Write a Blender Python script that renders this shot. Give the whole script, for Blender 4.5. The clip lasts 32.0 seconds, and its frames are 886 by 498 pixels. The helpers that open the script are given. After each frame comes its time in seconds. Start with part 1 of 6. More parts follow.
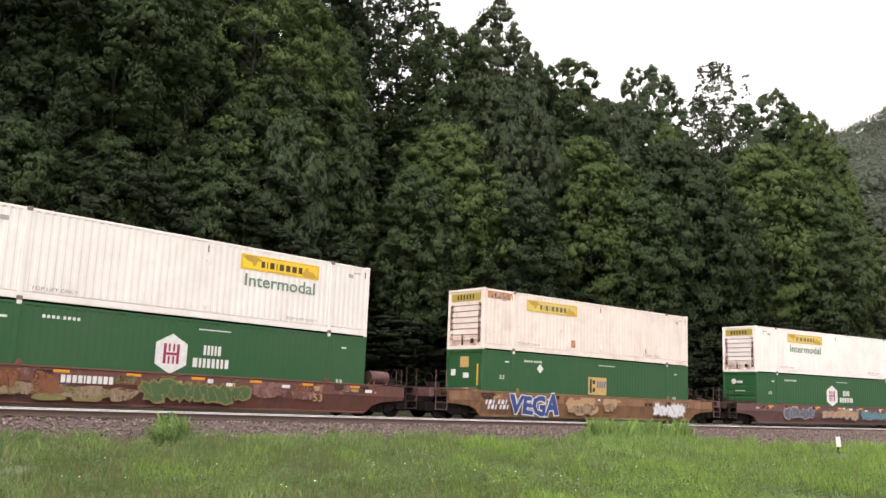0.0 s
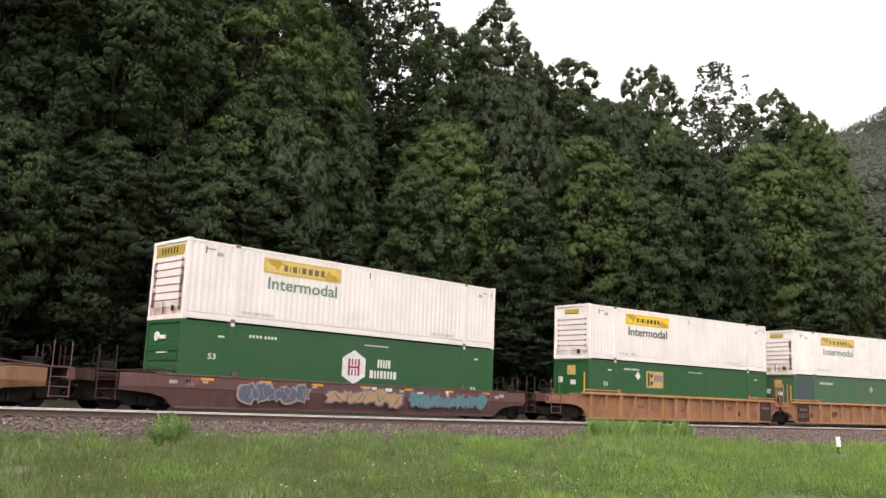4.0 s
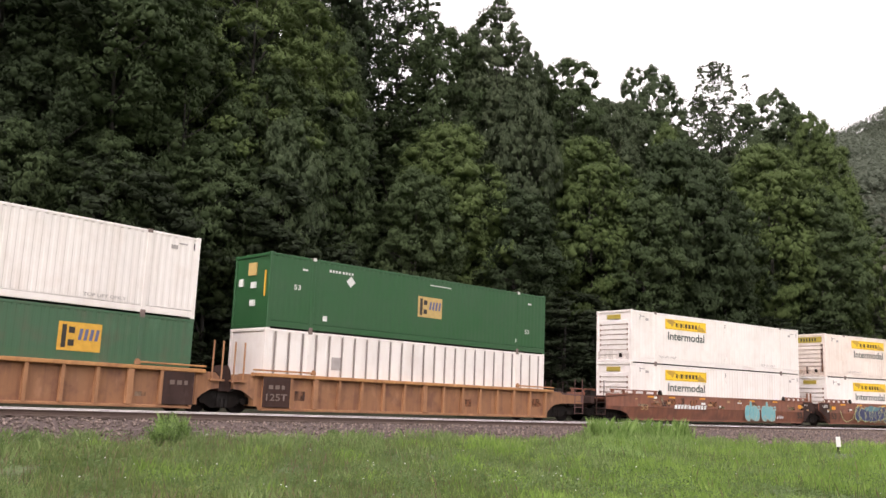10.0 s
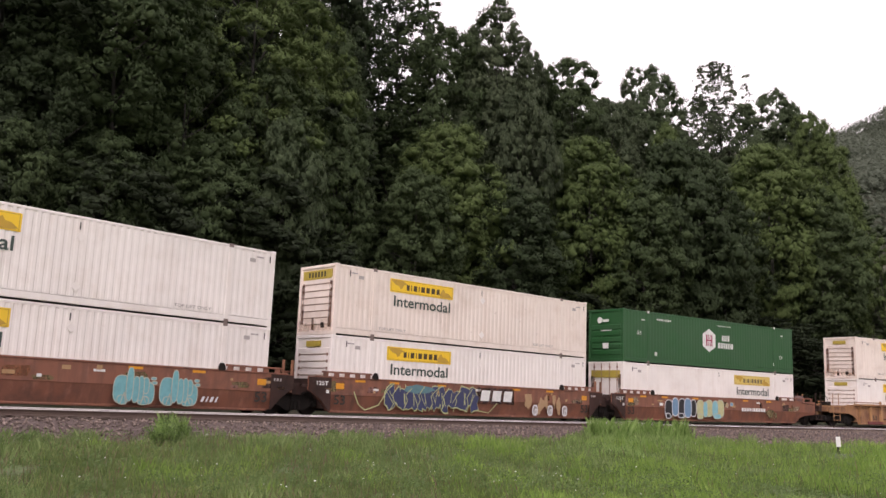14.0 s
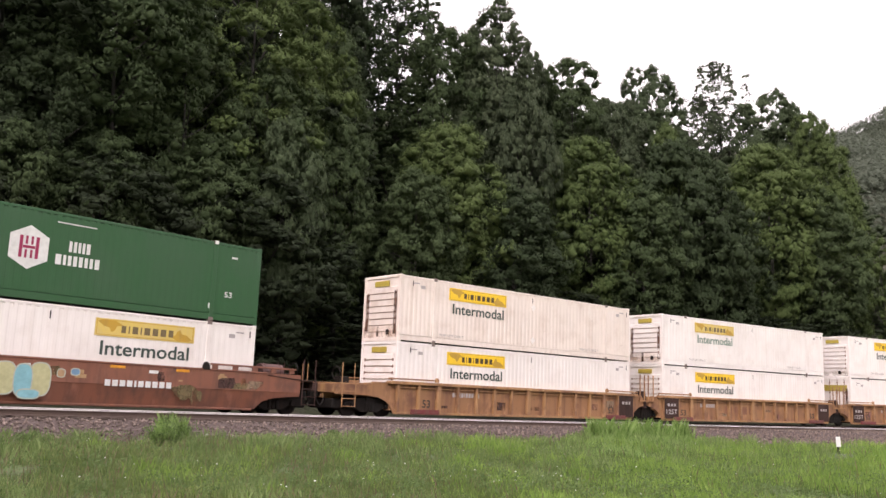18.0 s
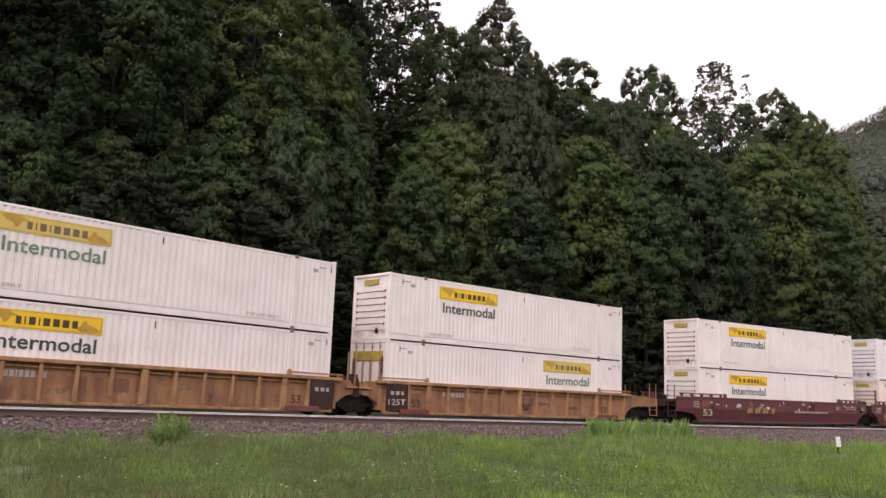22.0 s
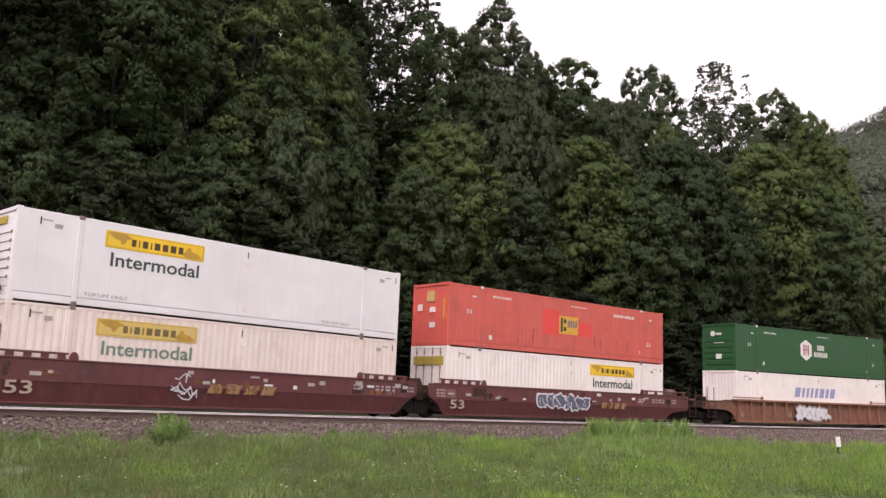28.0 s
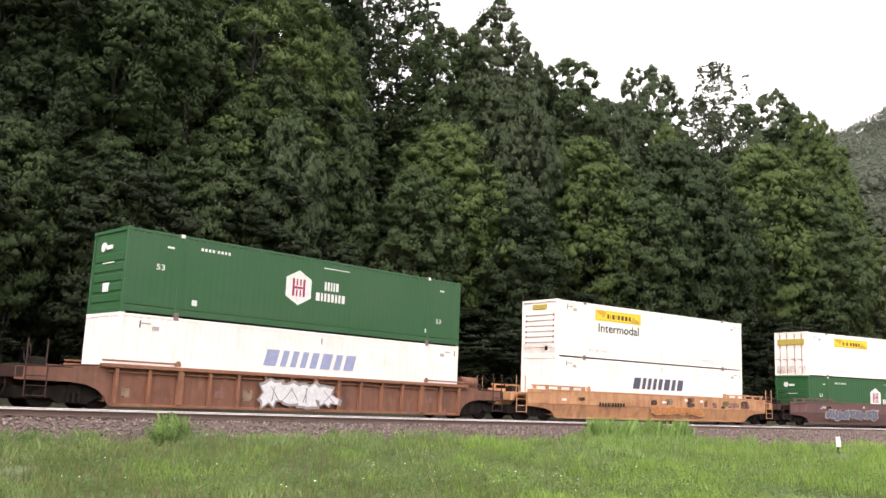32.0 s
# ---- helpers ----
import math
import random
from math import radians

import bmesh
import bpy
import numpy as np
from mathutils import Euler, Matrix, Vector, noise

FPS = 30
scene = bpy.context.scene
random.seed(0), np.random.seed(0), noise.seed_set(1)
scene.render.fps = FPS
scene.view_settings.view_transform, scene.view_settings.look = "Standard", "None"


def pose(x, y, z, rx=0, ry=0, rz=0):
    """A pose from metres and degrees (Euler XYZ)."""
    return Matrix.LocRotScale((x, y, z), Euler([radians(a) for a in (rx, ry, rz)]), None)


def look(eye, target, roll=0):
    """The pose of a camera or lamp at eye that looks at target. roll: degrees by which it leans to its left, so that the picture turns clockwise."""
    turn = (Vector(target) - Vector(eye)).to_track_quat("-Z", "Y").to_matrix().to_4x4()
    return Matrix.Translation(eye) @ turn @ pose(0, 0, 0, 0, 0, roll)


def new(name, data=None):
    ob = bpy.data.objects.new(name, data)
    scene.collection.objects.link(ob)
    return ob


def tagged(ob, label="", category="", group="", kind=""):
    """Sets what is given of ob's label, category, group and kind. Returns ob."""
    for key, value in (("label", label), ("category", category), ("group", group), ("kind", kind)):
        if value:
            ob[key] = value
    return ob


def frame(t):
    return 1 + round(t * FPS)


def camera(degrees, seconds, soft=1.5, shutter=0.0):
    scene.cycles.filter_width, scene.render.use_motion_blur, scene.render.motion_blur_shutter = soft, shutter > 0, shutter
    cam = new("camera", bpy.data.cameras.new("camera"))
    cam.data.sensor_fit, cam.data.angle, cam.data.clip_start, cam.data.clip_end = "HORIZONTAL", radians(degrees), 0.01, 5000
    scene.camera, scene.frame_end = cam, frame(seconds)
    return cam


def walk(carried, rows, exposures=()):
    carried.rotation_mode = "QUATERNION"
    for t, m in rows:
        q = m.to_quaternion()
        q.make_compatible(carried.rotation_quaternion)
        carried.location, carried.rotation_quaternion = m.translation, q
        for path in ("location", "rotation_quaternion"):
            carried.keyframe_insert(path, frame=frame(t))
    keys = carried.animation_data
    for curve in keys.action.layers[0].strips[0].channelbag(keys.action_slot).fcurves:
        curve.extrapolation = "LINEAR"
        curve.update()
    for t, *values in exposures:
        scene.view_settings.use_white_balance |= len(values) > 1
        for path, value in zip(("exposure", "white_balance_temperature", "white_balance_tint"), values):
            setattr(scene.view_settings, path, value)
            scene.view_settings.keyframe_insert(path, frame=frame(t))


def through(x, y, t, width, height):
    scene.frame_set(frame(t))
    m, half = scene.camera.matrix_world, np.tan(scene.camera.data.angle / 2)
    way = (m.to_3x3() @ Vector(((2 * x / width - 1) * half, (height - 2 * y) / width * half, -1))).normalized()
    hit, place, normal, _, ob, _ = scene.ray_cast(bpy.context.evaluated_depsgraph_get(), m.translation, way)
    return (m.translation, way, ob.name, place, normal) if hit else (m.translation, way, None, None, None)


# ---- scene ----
cam = camera(52.51, 32.0, soft=1.5)
EYE_Z = 1.6
STILL = pose(0, 0, EYE_Z, 90 + 11.31, 0, 0)
LIGHT = [(0, 0.55, 14), (1, 0.58, 14), (3, 0.47, 14), (6, 0.42, 15), (7, 0.32, 16), (9, 0.42, 17), (10, 0.48, 17), (11, 0.60, 16), (12, 0.42, 18), (13, 0.22, 22), (14, 0.06, 22), (17, 0.59, 19), (19, 0.16, 22), (20, 0.03, 24), (22, -0.03, 24), (23, 0.01, 24), (25, 0.09, 24), (28, 0.18, 24), (30, 0.71, 20), (31, 0.81, 17), (32, 0.86, 15)]
walk(cam, [(0.0, STILL), (32.0, STILL)], [(t, stops, 6720, tint + 2) for t, stops, tint in LIGHT])

# ---------------------------------------------------------------- light
SUN_EL, SUN_AZ = radians(42), radians(200)
world = bpy.data.worlds.new("overcast_sky")
scene.world = world
world.use_nodes = True
wn, wl = world.node_tree.nodes, world.node_tree.links
wn.clear()
sky = wn.new("ShaderNodeTexSky")
sky.sky_type, sky.sun_disc, sky.sun_elevation, sky.sun_rotation = "NISHITA", False, SUN_EL, SUN_AZ
sky.dust_density, sky.air_density = 6.0, 1.0
grey = wn.new("ShaderNodeHueSaturation")
grey.inputs["Saturation"].default_value = 0.12
cover = wn.new("ShaderNodeMix")
cover.data_type = "RGBA"
cover.inputs[0].default_value = 0.6
cover.inputs[7].default_value = (13.5, 13.2, 13.3, 1)
wbg = wn.new("ShaderNodeBackground")
wbg.inputs[1].default_value = 0.15
wout = wn.new("ShaderNodeOutputWorld")
wl.new(sky.outputs[0], grey.inputs["Color"])
wl.new(grey.outputs[0], cover.inputs[6])
wl.new(cover.outputs[2], wbg.inputs[0])
wl.new(wbg.outputs[0], wout.inputs[0])

sun = new("sun", bpy.data.lights.new("sun", "SUN"))
sun.data.energy, sun.data.angle, sun.data.color = 1.0, radians(30), (1.0, 0.96, 0.92)
sun.matrix_world = look((math.sin(SUN_AZ) * 60, math.cos(SUN_AZ) * 60, math.tan(SUN_EL) * 60), (0, 0, 0))


# ---------------------------------------------------------------- materials
def node(nt, kind, **inputs):
    n = nt.nodes.new(kind)
    for k, v in inputs.items():
        n.inputs[k.replace("_", " ")].default_value = v
    return n


def coords(nt, scale=(1, 1, 1), jitter=True):
    tc = nt.nodes.new("ShaderNodeTexCoord")
    mp = nt.nodes.new("ShaderNodeMapping")
    mp.inputs["Scale"].default_value = scale
    nt.links.new(tc.outputs["Object"], mp.inputs["Vector"])
    if jitter:
        oi = nt.nodes.new("ShaderNodeObjectInfo")
        mul = nt.nodes.new("ShaderNodeMath")
        mul.operation = "MULTIPLY"
        mul.inputs[1].default_value = 37.0
        nt.links.new(oi.outputs["Random"], mul.inputs[0])
        nt.links.new(mul.outputs[0], mp.inputs["Location"])
    return mp.outputs[0]


def noise_fac(nt, vec, scale, lo, hi, detail=4.0):
    n = node(nt, "ShaderNodeTexNoise", Scale=scale, Detail=detail, Roughness=0.6)
    nt.links.new(vec, n.inputs["Vector"])
    r = nt.nodes.new("ShaderNodeMapRange")
    r.inputs[1].default_value, r.inputs[2].default_value = lo, hi
    nt.links.new(n.outputs[0], r.inputs[0])
    return r.outputs[0]


def mixed(nt, fac, a, b):
    m = nt.nodes.new("ShaderNodeMix")
    m.data_type = "RGBA"
    for sock, v in ((0, fac), (6, a), (7, b)):
        if isinstance(v, (tuple, float, int)):
            m.inputs[sock].default_value = v if sock == 0 else (*v[:3], 1)
        else:
            nt.links.new(v, m.inputs[sock])
    return m.outputs[2]


def scaled(nt, fac, k):
    m = nt.nodes.new("ShaderNodeMath")
    m.operation = "MULTIPLY"
    m.inputs[1].default_value = k
    nt.links.new(fac, m.inputs[0])
    return m.outputs[0]


def bumped(nt, bsdf, vec, scale, strength, dist=0.01):
    n = node(nt, "ShaderNodeTexNoise", Scale=scale, Detail=3.0)
    nt.links.new(vec, n.inputs["Vector"])
    b = nt.nodes.new("ShaderNodeBump")
    b.inputs["Strength"].default_value, b.inputs["Distance"].default_value = strength, dist
    nt.links.new(n.outputs[0], b.inputs["Height"])
    nt.links.new(b.outputs[0], bsdf.inputs["Normal"])


MATS = {}


def material(name):
    m = bpy.data.materials.new(name)
    m.use_nodes = True
    return m, m.node_tree, m.node_tree.nodes["Principled BSDF"]


def paint(name, rgb, rough=0.45, dirt=0.25, rust=0.1, metal=0.0, stain=(0.12, 0.085, 0.06)):
    """Weathered paint on steel: broad fading, vertical dirt streaks, spots of rust."""
    if name in MATS:
        return MATS[name]
    m, nt, b = material(name)
    v = coords(nt)
    vs = coords(nt, (2.2, 2.2, 0.22))
    fade = noise_fac(nt, v, 0.45, 0.35, 0.65)
    col = mixed(nt, scaled(nt, fade, 0.8), rgb, tuple(min(1, c * 0.86 + 0.015) for c in rgb))
    blotch = noise_fac(nt, v, 1.1, 0.5, 0.68, 9.0)
    col = mixed(nt, scaled(nt, blotch, min(0.9, dirt * 1.5)), col, stain)
    pale = noise_fac(nt, coords(nt, (1, 1, 0.5)), 2.3, 0.56, 0.75, 7.0)
    col = mixed(nt, scaled(nt, pale, min(0.8, dirt * 1.1)), col, tuple(min(0.85, c * 1.45 + 0.05) for c in rgb))
    streak = noise_fac(nt, vs, 1.6, 0.48, 0.74, 6.0)
    col = mixed(nt, scaled(nt, streak, min(0.95, dirt * 1.5)), col, stain)
    spots = noise_fac(nt, v, 3.5, 0.66, 0.74, 8.0)
    col = mixed(nt, scaled(nt, spots, rust), col, (0.16, 0.06, 0.03))
    nt.links.new(col, b.inputs["Base Color"])
    b.inputs["Roughness"].default_value, b.inputs["Metallic"].default_value = rough, metal
    bumped(nt, b, v, 18, 0.12)
    MATS[name] = m
    return m


def wash(name, rgb, lo=0.40, hi=0.62, scale=2.6, cover=0.85):
    """Patchy stain or worn paint that leaves the coat below showing through."""
    if name in MATS:
        return MATS[name]
    m, nt, b = material(name)
    fac = scaled(nt, noise_fac(nt, coords(nt, (1, 1, 0.45)), scale, lo, hi, 7.0), cover)
    col = mixed(nt, noise_fac(nt, coords(nt), 5.0, 0.3, 0.7), rgb, tuple(c * 0.7 for c in rgb))
    nt.links.new(col, b.inputs["Base Color"])
    b.inputs["Roughness"].default_value = 0.75
    nt.links.new(fac, b.inputs["Alpha"])
    MATS[name] = m
    return m


def plain(name, rgb, rough=0.6, metal=0.0):
    if name in MATS:
        return MATS[name]
    m, nt, b = material(name)
    v = coords(nt)
    col = mixed(nt, noise_fac(nt, v, 6, 0.3, 0.7), rgb, tuple(c * 0.78 for c in rgb))
    nt.links.new(col, b.inputs["Base Color"])
    b.inputs["Roughness"].default_value, b.inputs["Metallic"].default_value = rough, metal
    MATS[name] = m
    return m


def leafy(name, dark, light, rough=0.55, through=0.25, vary=1.0, dense=False):
    """Leaves and blades: each island its own green, with light coming through; dense: a mass of small leaves in relief."""
    if name in MATS:
        return MATS[name]
    m, nt, b = material(name)
    g = nt.nodes.new("ShaderNodeNewGeometry")
    oi = nt.nodes.new("ShaderNodeObjectInfo")
    v = coords(nt)
    patch = noise_fac(nt, v, 0.35, 0.35, 0.65)
    spread = nt.nodes.new("ShaderNodeMapRange")
    spread.inputs[3].default_value, spread.inputs[4].default_value = 0.5 - vary / 2, 0.5 + vary / 2
    nt.links.new(g.outputs["Random Per Island"], spread.inputs[0])
    col = mixed(nt, spread.outputs[0], dark, light)
    col = mixed(nt, scaled(nt, patch, 0.4), col, tuple(c * 0.8 for c in dark))
    col = mixed(nt, scaled(nt, oi.outputs["Random"], 0.25), col, tuple(c * 1.1 for c in light))
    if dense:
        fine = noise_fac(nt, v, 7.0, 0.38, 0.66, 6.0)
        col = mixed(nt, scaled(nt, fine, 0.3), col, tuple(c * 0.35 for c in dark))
        bumped(nt, b, v, 6.0, 0.65, 0.16)
    else:
        clump = noise_fac(nt, v, 1.1, 0.42, 0.62, 3.0)
        col = mixed(nt, scaled(nt, clump, 0.55), col, tuple(c * 0.85 for c in dark))
    nt.links.new(col, b.inputs["Base Color"])
    b.inputs["Roughness"].default_value = rough
    b.inputs["Specular IOR Level"].default_value = 0.2 if dense else 0.3
    t = nt.nodes.new("ShaderNodeBsdfTranslucent")
    nt.links.new(col, t.inputs[0])
    mx = nt.nodes.new("ShaderNodeMixShader")
    mx.inputs[0].default_value = through
    nt.links.new(b.outputs[0], mx.inputs[1])
    nt.links.new(t.outputs[0], mx.inputs[2])
    nt.links.new(mx.outputs[0], nt.nodes["Material Output"].inputs[0])
    MATS[name] = m
    return m


def ground_material():
    m, nt, b = material("grass_ground")
    v = coords(nt, jitter=False)
    col = mixed(nt, noise_fac(nt, v, 0.25, 0.35, 0.65), (0.075, 0.13, 0.035), (0.12, 0.16, 0.06))
    col = mixed(nt, noise_fac(nt, v, 6.0, 0.4, 0.62), col, (0.05, 0.075, 0.025))
    nt.links.new(col, b.inputs["Base Color"])
    b.inputs["Roughness"].default_value = 0.9
    bumped(nt, b, v, 9, 0.8, 0.08)
    return m


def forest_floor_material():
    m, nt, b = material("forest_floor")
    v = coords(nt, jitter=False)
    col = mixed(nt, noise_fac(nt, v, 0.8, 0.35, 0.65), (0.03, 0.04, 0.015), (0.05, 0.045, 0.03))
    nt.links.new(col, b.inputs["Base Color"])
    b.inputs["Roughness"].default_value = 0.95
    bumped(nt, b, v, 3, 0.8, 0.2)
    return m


def ballast_material(name, stone=False):
    m, nt, b = material(name)
    v = coords(nt, jitter=False)
    if stone:
        g = nt.nodes.new("ShaderNodeNewGeometry")
        col = mixed(nt, g.outputs["Random Per Island"], (0.05, 0.037, 0.031), (0.26, 0.196, 0.172))
        nt.links.new(col, b.inputs["Base Color"])
    else:
        vo = node(nt, "ShaderNodeTexVoronoi", Scale=16.0)
        nt.links.new(v, vo.inputs["Vector"])
        col = mixed(nt, scaled(nt, noise_fac(nt, v, 14, 0.35, 0.65), 1.0), (0.07, 0.048, 0.043), (0.13, 0.095, 0.086))
        col = mixed(nt, noise_fac(nt, v, 0.6, 0.45, 0.7), col, (0.10, 0.075, 0.068))
        nt.links.new(col, b.inputs["Base Color"])
        bp = nt.nodes.new("ShaderNodeBump")
        bp.inputs["Strength"].default_value, bp.inputs["Distance"].default_value = 1.0, 0.05
        nt.links.new(vo.outputs["Distance"], bp.inputs["Height"])
        nt.links.new(bp.outputs[0], b.inputs["Normal"])
    b.inputs["Roughness"].default_value = 0.9
    return m


WHITE = paint("white_container_paint", (0.84, 0.79, 0.758), 0.45, 0.10, 0.10, stain=(0.45, 0.33, 0.25))
CREAM = paint("aged_white_container_paint", (0.81, 0.715, 0.65), 0.5, 0.16, 0.35, stain=(0.42, 0.28, 0.20))
BRIGHT = paint("fresh_white_container_paint", (0.80, 0.79, 0.81), 0.35, 0.04, 0.0, stain=(0.5, 0.45, 0.4))
GREEN = paint("green_container_paint", (0.012, 0.082, 0.022), 0.5, 0.07, 0.0, stain=(0.05, 0.09, 0.05))
GREEN_OLD = paint("faded_green_container_paint", (0.040, 0.115, 0.055), 0.55, 0.2, 0.05)
SLATE = paint("blue_grey_patch_paint", (0.035, 0.065, 0.075), 0.5, 0.1)
RED = paint("orange_red_container_paint", (0.62, 0.112, 0.085), 0.5, 0.15, 0.1, stain=(0.2, 0.05, 0.03))
RED_PATCH = paint("bright_red_patch_paint", (0.80, 0.06, 0.05), 0.5, 0.08)
YELLOW_SIGN = paint("yellow_sign_paint", (0.88, 0.57, 0.018), 0.45, 0.08, 0.0, stain=(0.35, 0.22, 0.06))
PALE_SIGN = paint("faded_yellow_sign_paint", (0.68, 0.50, 0.12), 0.5, 0.25, 0.0, stain=(0.5, 0.4, 0.25))
GOLD = paint("gold_scroll_paint", (0.52, 0.31, 0.03), 0.5, 0.2, 0.0)
INK = plain("black_lettering", (0.03, 0.025, 0.02))
BROWN_INK = plain("dark_brown_lettering", (0.075, 0.045, 0.015))
GREEN_INK = plain("dark_green_lettering", (0.045, 0.07, 0.06))
PALE_INK = plain("worn_green_lettering", (0.16, 0.26, 0.20))
PALE_BAR = plain("worn_dark_lettering", (0.18, 0.13, 0.06))
GREY_INK = plain("grey_stencil_lettering", (0.42, 0.38, 0.37))
DUSTY_INK = plain("dusty_tan_lettering", (0.44, 0.35, 0.27))
FAINT_INK = plain("faint_worn_lettering", (0.17, 0.125, 0.105))
SEAM = plain("grey_seam_paint", (0.30, 0.25, 0.235))
WHITE_INK = plain("white_lettering", (0.74, 0.74, 0.72))
BLUE_INK = plain("slate_blue_lettering", (0.12, 0.13, 0.24))
SLATE_INK = plain("dark_slate_lettering", (0.075, 0.08, 0.125))
PALE_BLUE_INK = plain("worn_blue_lettering", (0.30, 0.34, 0.52))
CRIMSON = plain("crimson_marking", (0.33, 0.02, 0.08))
TAN_SIGN = plain("tan_logo_square", (0.55, 0.38, 0.14))
AMBER = plain("amber_logo_square", (0.72, 0.40, 0.05))
BUFF_INK = plain("buff_lettering", (0.42, 0.26, 0.13))
DARK_STEEL = plain("dark_steel", (0.028, 0.024, 0.022), 0.6, 0.3)
GRIME = paint("grimy_cast_steel", (0.012, 0.010, 0.009), 0.9, 0.3, 0.1, stain=(0.03, 0.022, 0.018))
RUSTY_BAR = plain("rust_stained_steel", (0.29, 0.18, 0.135), 0.8)
CASTING = plain("corner_casting_steel", (0.20, 0.15, 0.135), 0.7)
BROWN_CAR = paint("oxide_brown_car_paint", (0.225, 0.083, 0.047), 0.65, 0.5, 0.6, stain=(0.10, 0.048, 0.035))
OXIDE_CAR = paint("dark_oxide_car_paint", (0.135, 0.046, 0.033), 0.65, 0.5, 0.5, stain=(0.06, 0.034, 0.028))
RUST_CAR = paint("rusty_brown_car_paint", (0.24, 0.10, 0.05), 0.7, 0.4, 0.6, stain=(0.12, 0.055, 0.035))
MAROON_CAR = paint("maroon_car_paint", (0.120, 0.028, 0.029), 0.6, 0.36, 0.3, stain=(0.045, 0.022, 0.022))
TAN_CAR = paint("tan_brown_car_paint", (0.23, 0.118, 0.055), 0.65, 0.55, 0.5, stain=(0.11, 0.055, 0.035))
ORANGE_CAR = paint("faded_orange_car_paint", (0.48, 0.245, 0.115), 0.65, 0.6, 0.45, stain=(0.27, 0.12, 0.07))
YELLOW_CAR = paint("mustard_yellow_car_paint", (0.37, 0.20, 0.085), 0.65, 0.6, 0.5, stain=(0.16, 0.075, 0.048))
CLAY_CAR = paint("clay_brown_car_paint", (0.36, 0.175, 0.08), 0.7, 0.35, 0.45, stain=(0.17, 0.07, 0.04))
SOOTY = paint("sooty_brown_paint", (0.055, 0.030, 0.025), 0.8, 0.4, 0.4, stain=(0.025, 0.02, 0.018))
CLAY_WEB = paint("pinkish_brown_web_paint", (0.30, 0.143, 0.068), 0.75, 0.5, 0.5, stain=(0.15, 0.07, 0.05))
YELLOW_WEB = paint("dirty_ochre_web_paint", (0.31, 0.155, 0.07), 0.75, 0.65, 0.5, stain=(0.15, 0.07, 0.045))
RUST_WEB = paint("rust_brown_web_paint", (0.20, 0.085, 0.05), 0.75, 0.5, 0.6, stain=(0.10, 0.05, 0.035))
ORANGE_TRIM = paint("orange_trim_paint", (0.44, 0.215, 0.075), 0.65, 0.45, 0.4, stain=(0.25, 0.10, 0.05))
DARK_CAR = paint("dark_purple_brown_car_paint", (0.12, 0.055, 0.05), 0.65, 0.35, 0.4, stain=(0.07, 0.045, 0.045))
AMBER_REFLECTOR = plain("amber_reflector", (0.75, 0.32, 0.03), 0.35)
RAIL_HEAD = plain("polished_rail_steel", (0.74, 0.70, 0.69), 0.3, 0.3)
RAIL_SIDE = paint("rusty_rail_steel", (0.085, 0.055, 0.045), 0.85, 0.3, 0.3)
TIE_WOOD = paint("weathered_tie_timber", (0.085, 0.062, 0.052), 0.9, 0.4, 0.0, stain=(0.05, 0.04, 0.035))
BARK = paint("grey_brown_bark", (0.024, 0.02, 0.017), 0.9, 0.5, 0.0, stain=(0.04, 0.035, 0.03))
for dull in (GRIME, SOOTY, TIE_WOOD, DARK_STEEL):
    dull.node_tree.nodes["Principled BSDF"].inputs["Specular IOR Level"].default_value = 0.08
GROUND, FOREST, BALLAST, STONES = ground_material(), forest_floor_material(), ballast_material("crushed_stone_bed"), ballast_material("crushed_stone", True)


# ---------------------------------------------------------------- mesh helpers
def mesh_from(bm, smooth=False):
    me = bpy.data.meshes.new("part")
    bmesh.ops.recalc_face_normals(bm, faces=bm.faces[:])
    if smooth:
        for f in bm.faces:
            f.smooth = True
    bm.to_mesh(me)
    bm.free()
    return me


SHARED = {}


def shared(key, build, smooth=False):
    if key not in SHARED:
        bm = bmesh.new()
        build(bm)
        SHARED[key] = mesh_from(bm, smooth)
    return SHARED[key]


def part(name, shape, mat, parent, label="", m=None):
    """Links a bmesh or a shared mesh as one object under a thing or a part."""
    me = mesh_from(shape) if isinstance(shape, bmesh.types.BMesh) else shape
    ob = new(name, me)
    if not me.materials:
        me.materials.append(None)
    ob.material_slots[0].link = "OBJECT"
    ob.material_slots[0].material = mat
    ob.parent = parent
    if m is not None:
        ob.matrix_basis = m
    return tagged(ob, label)


def box(bm, x0, x1, y0, y1, z0, z1, bevel=0.0):
    vs = [bm.verts.new((x, y, z)) for x in (x0, x1) for y in (y0, y1) for z in (z0, z1)]
    fs = [bm.faces.new([vs[i] for i in q]) for q in ((0, 1, 3, 2), (4, 6, 7, 5), (0, 4, 5, 1), (2, 3, 7, 6), (0, 2, 6, 4), (1, 5, 7, 3))]
    if bevel:
        es = list({e for f in fs for e in f.edges})
        bmesh.ops.bevel(bm, geom=es, offset=bevel, segments=1, affect="EDGES")


def prism(bm, pts, y0, y1):
    """A polygon in x and z, thick from y0 to y1."""
    a = [bm.verts.new((x, y0, z)) for x, z in pts]
    b = [bm.verts.new((x, y1, z)) for x, z in pts]
    bm.faces.new(a)
    bm.faces.new(b[::-1])
    for i in range(len(pts)):
        j = (i + 1) % len(pts)
        bm.faces.new((a[i], b[i], b[j], a[j]))


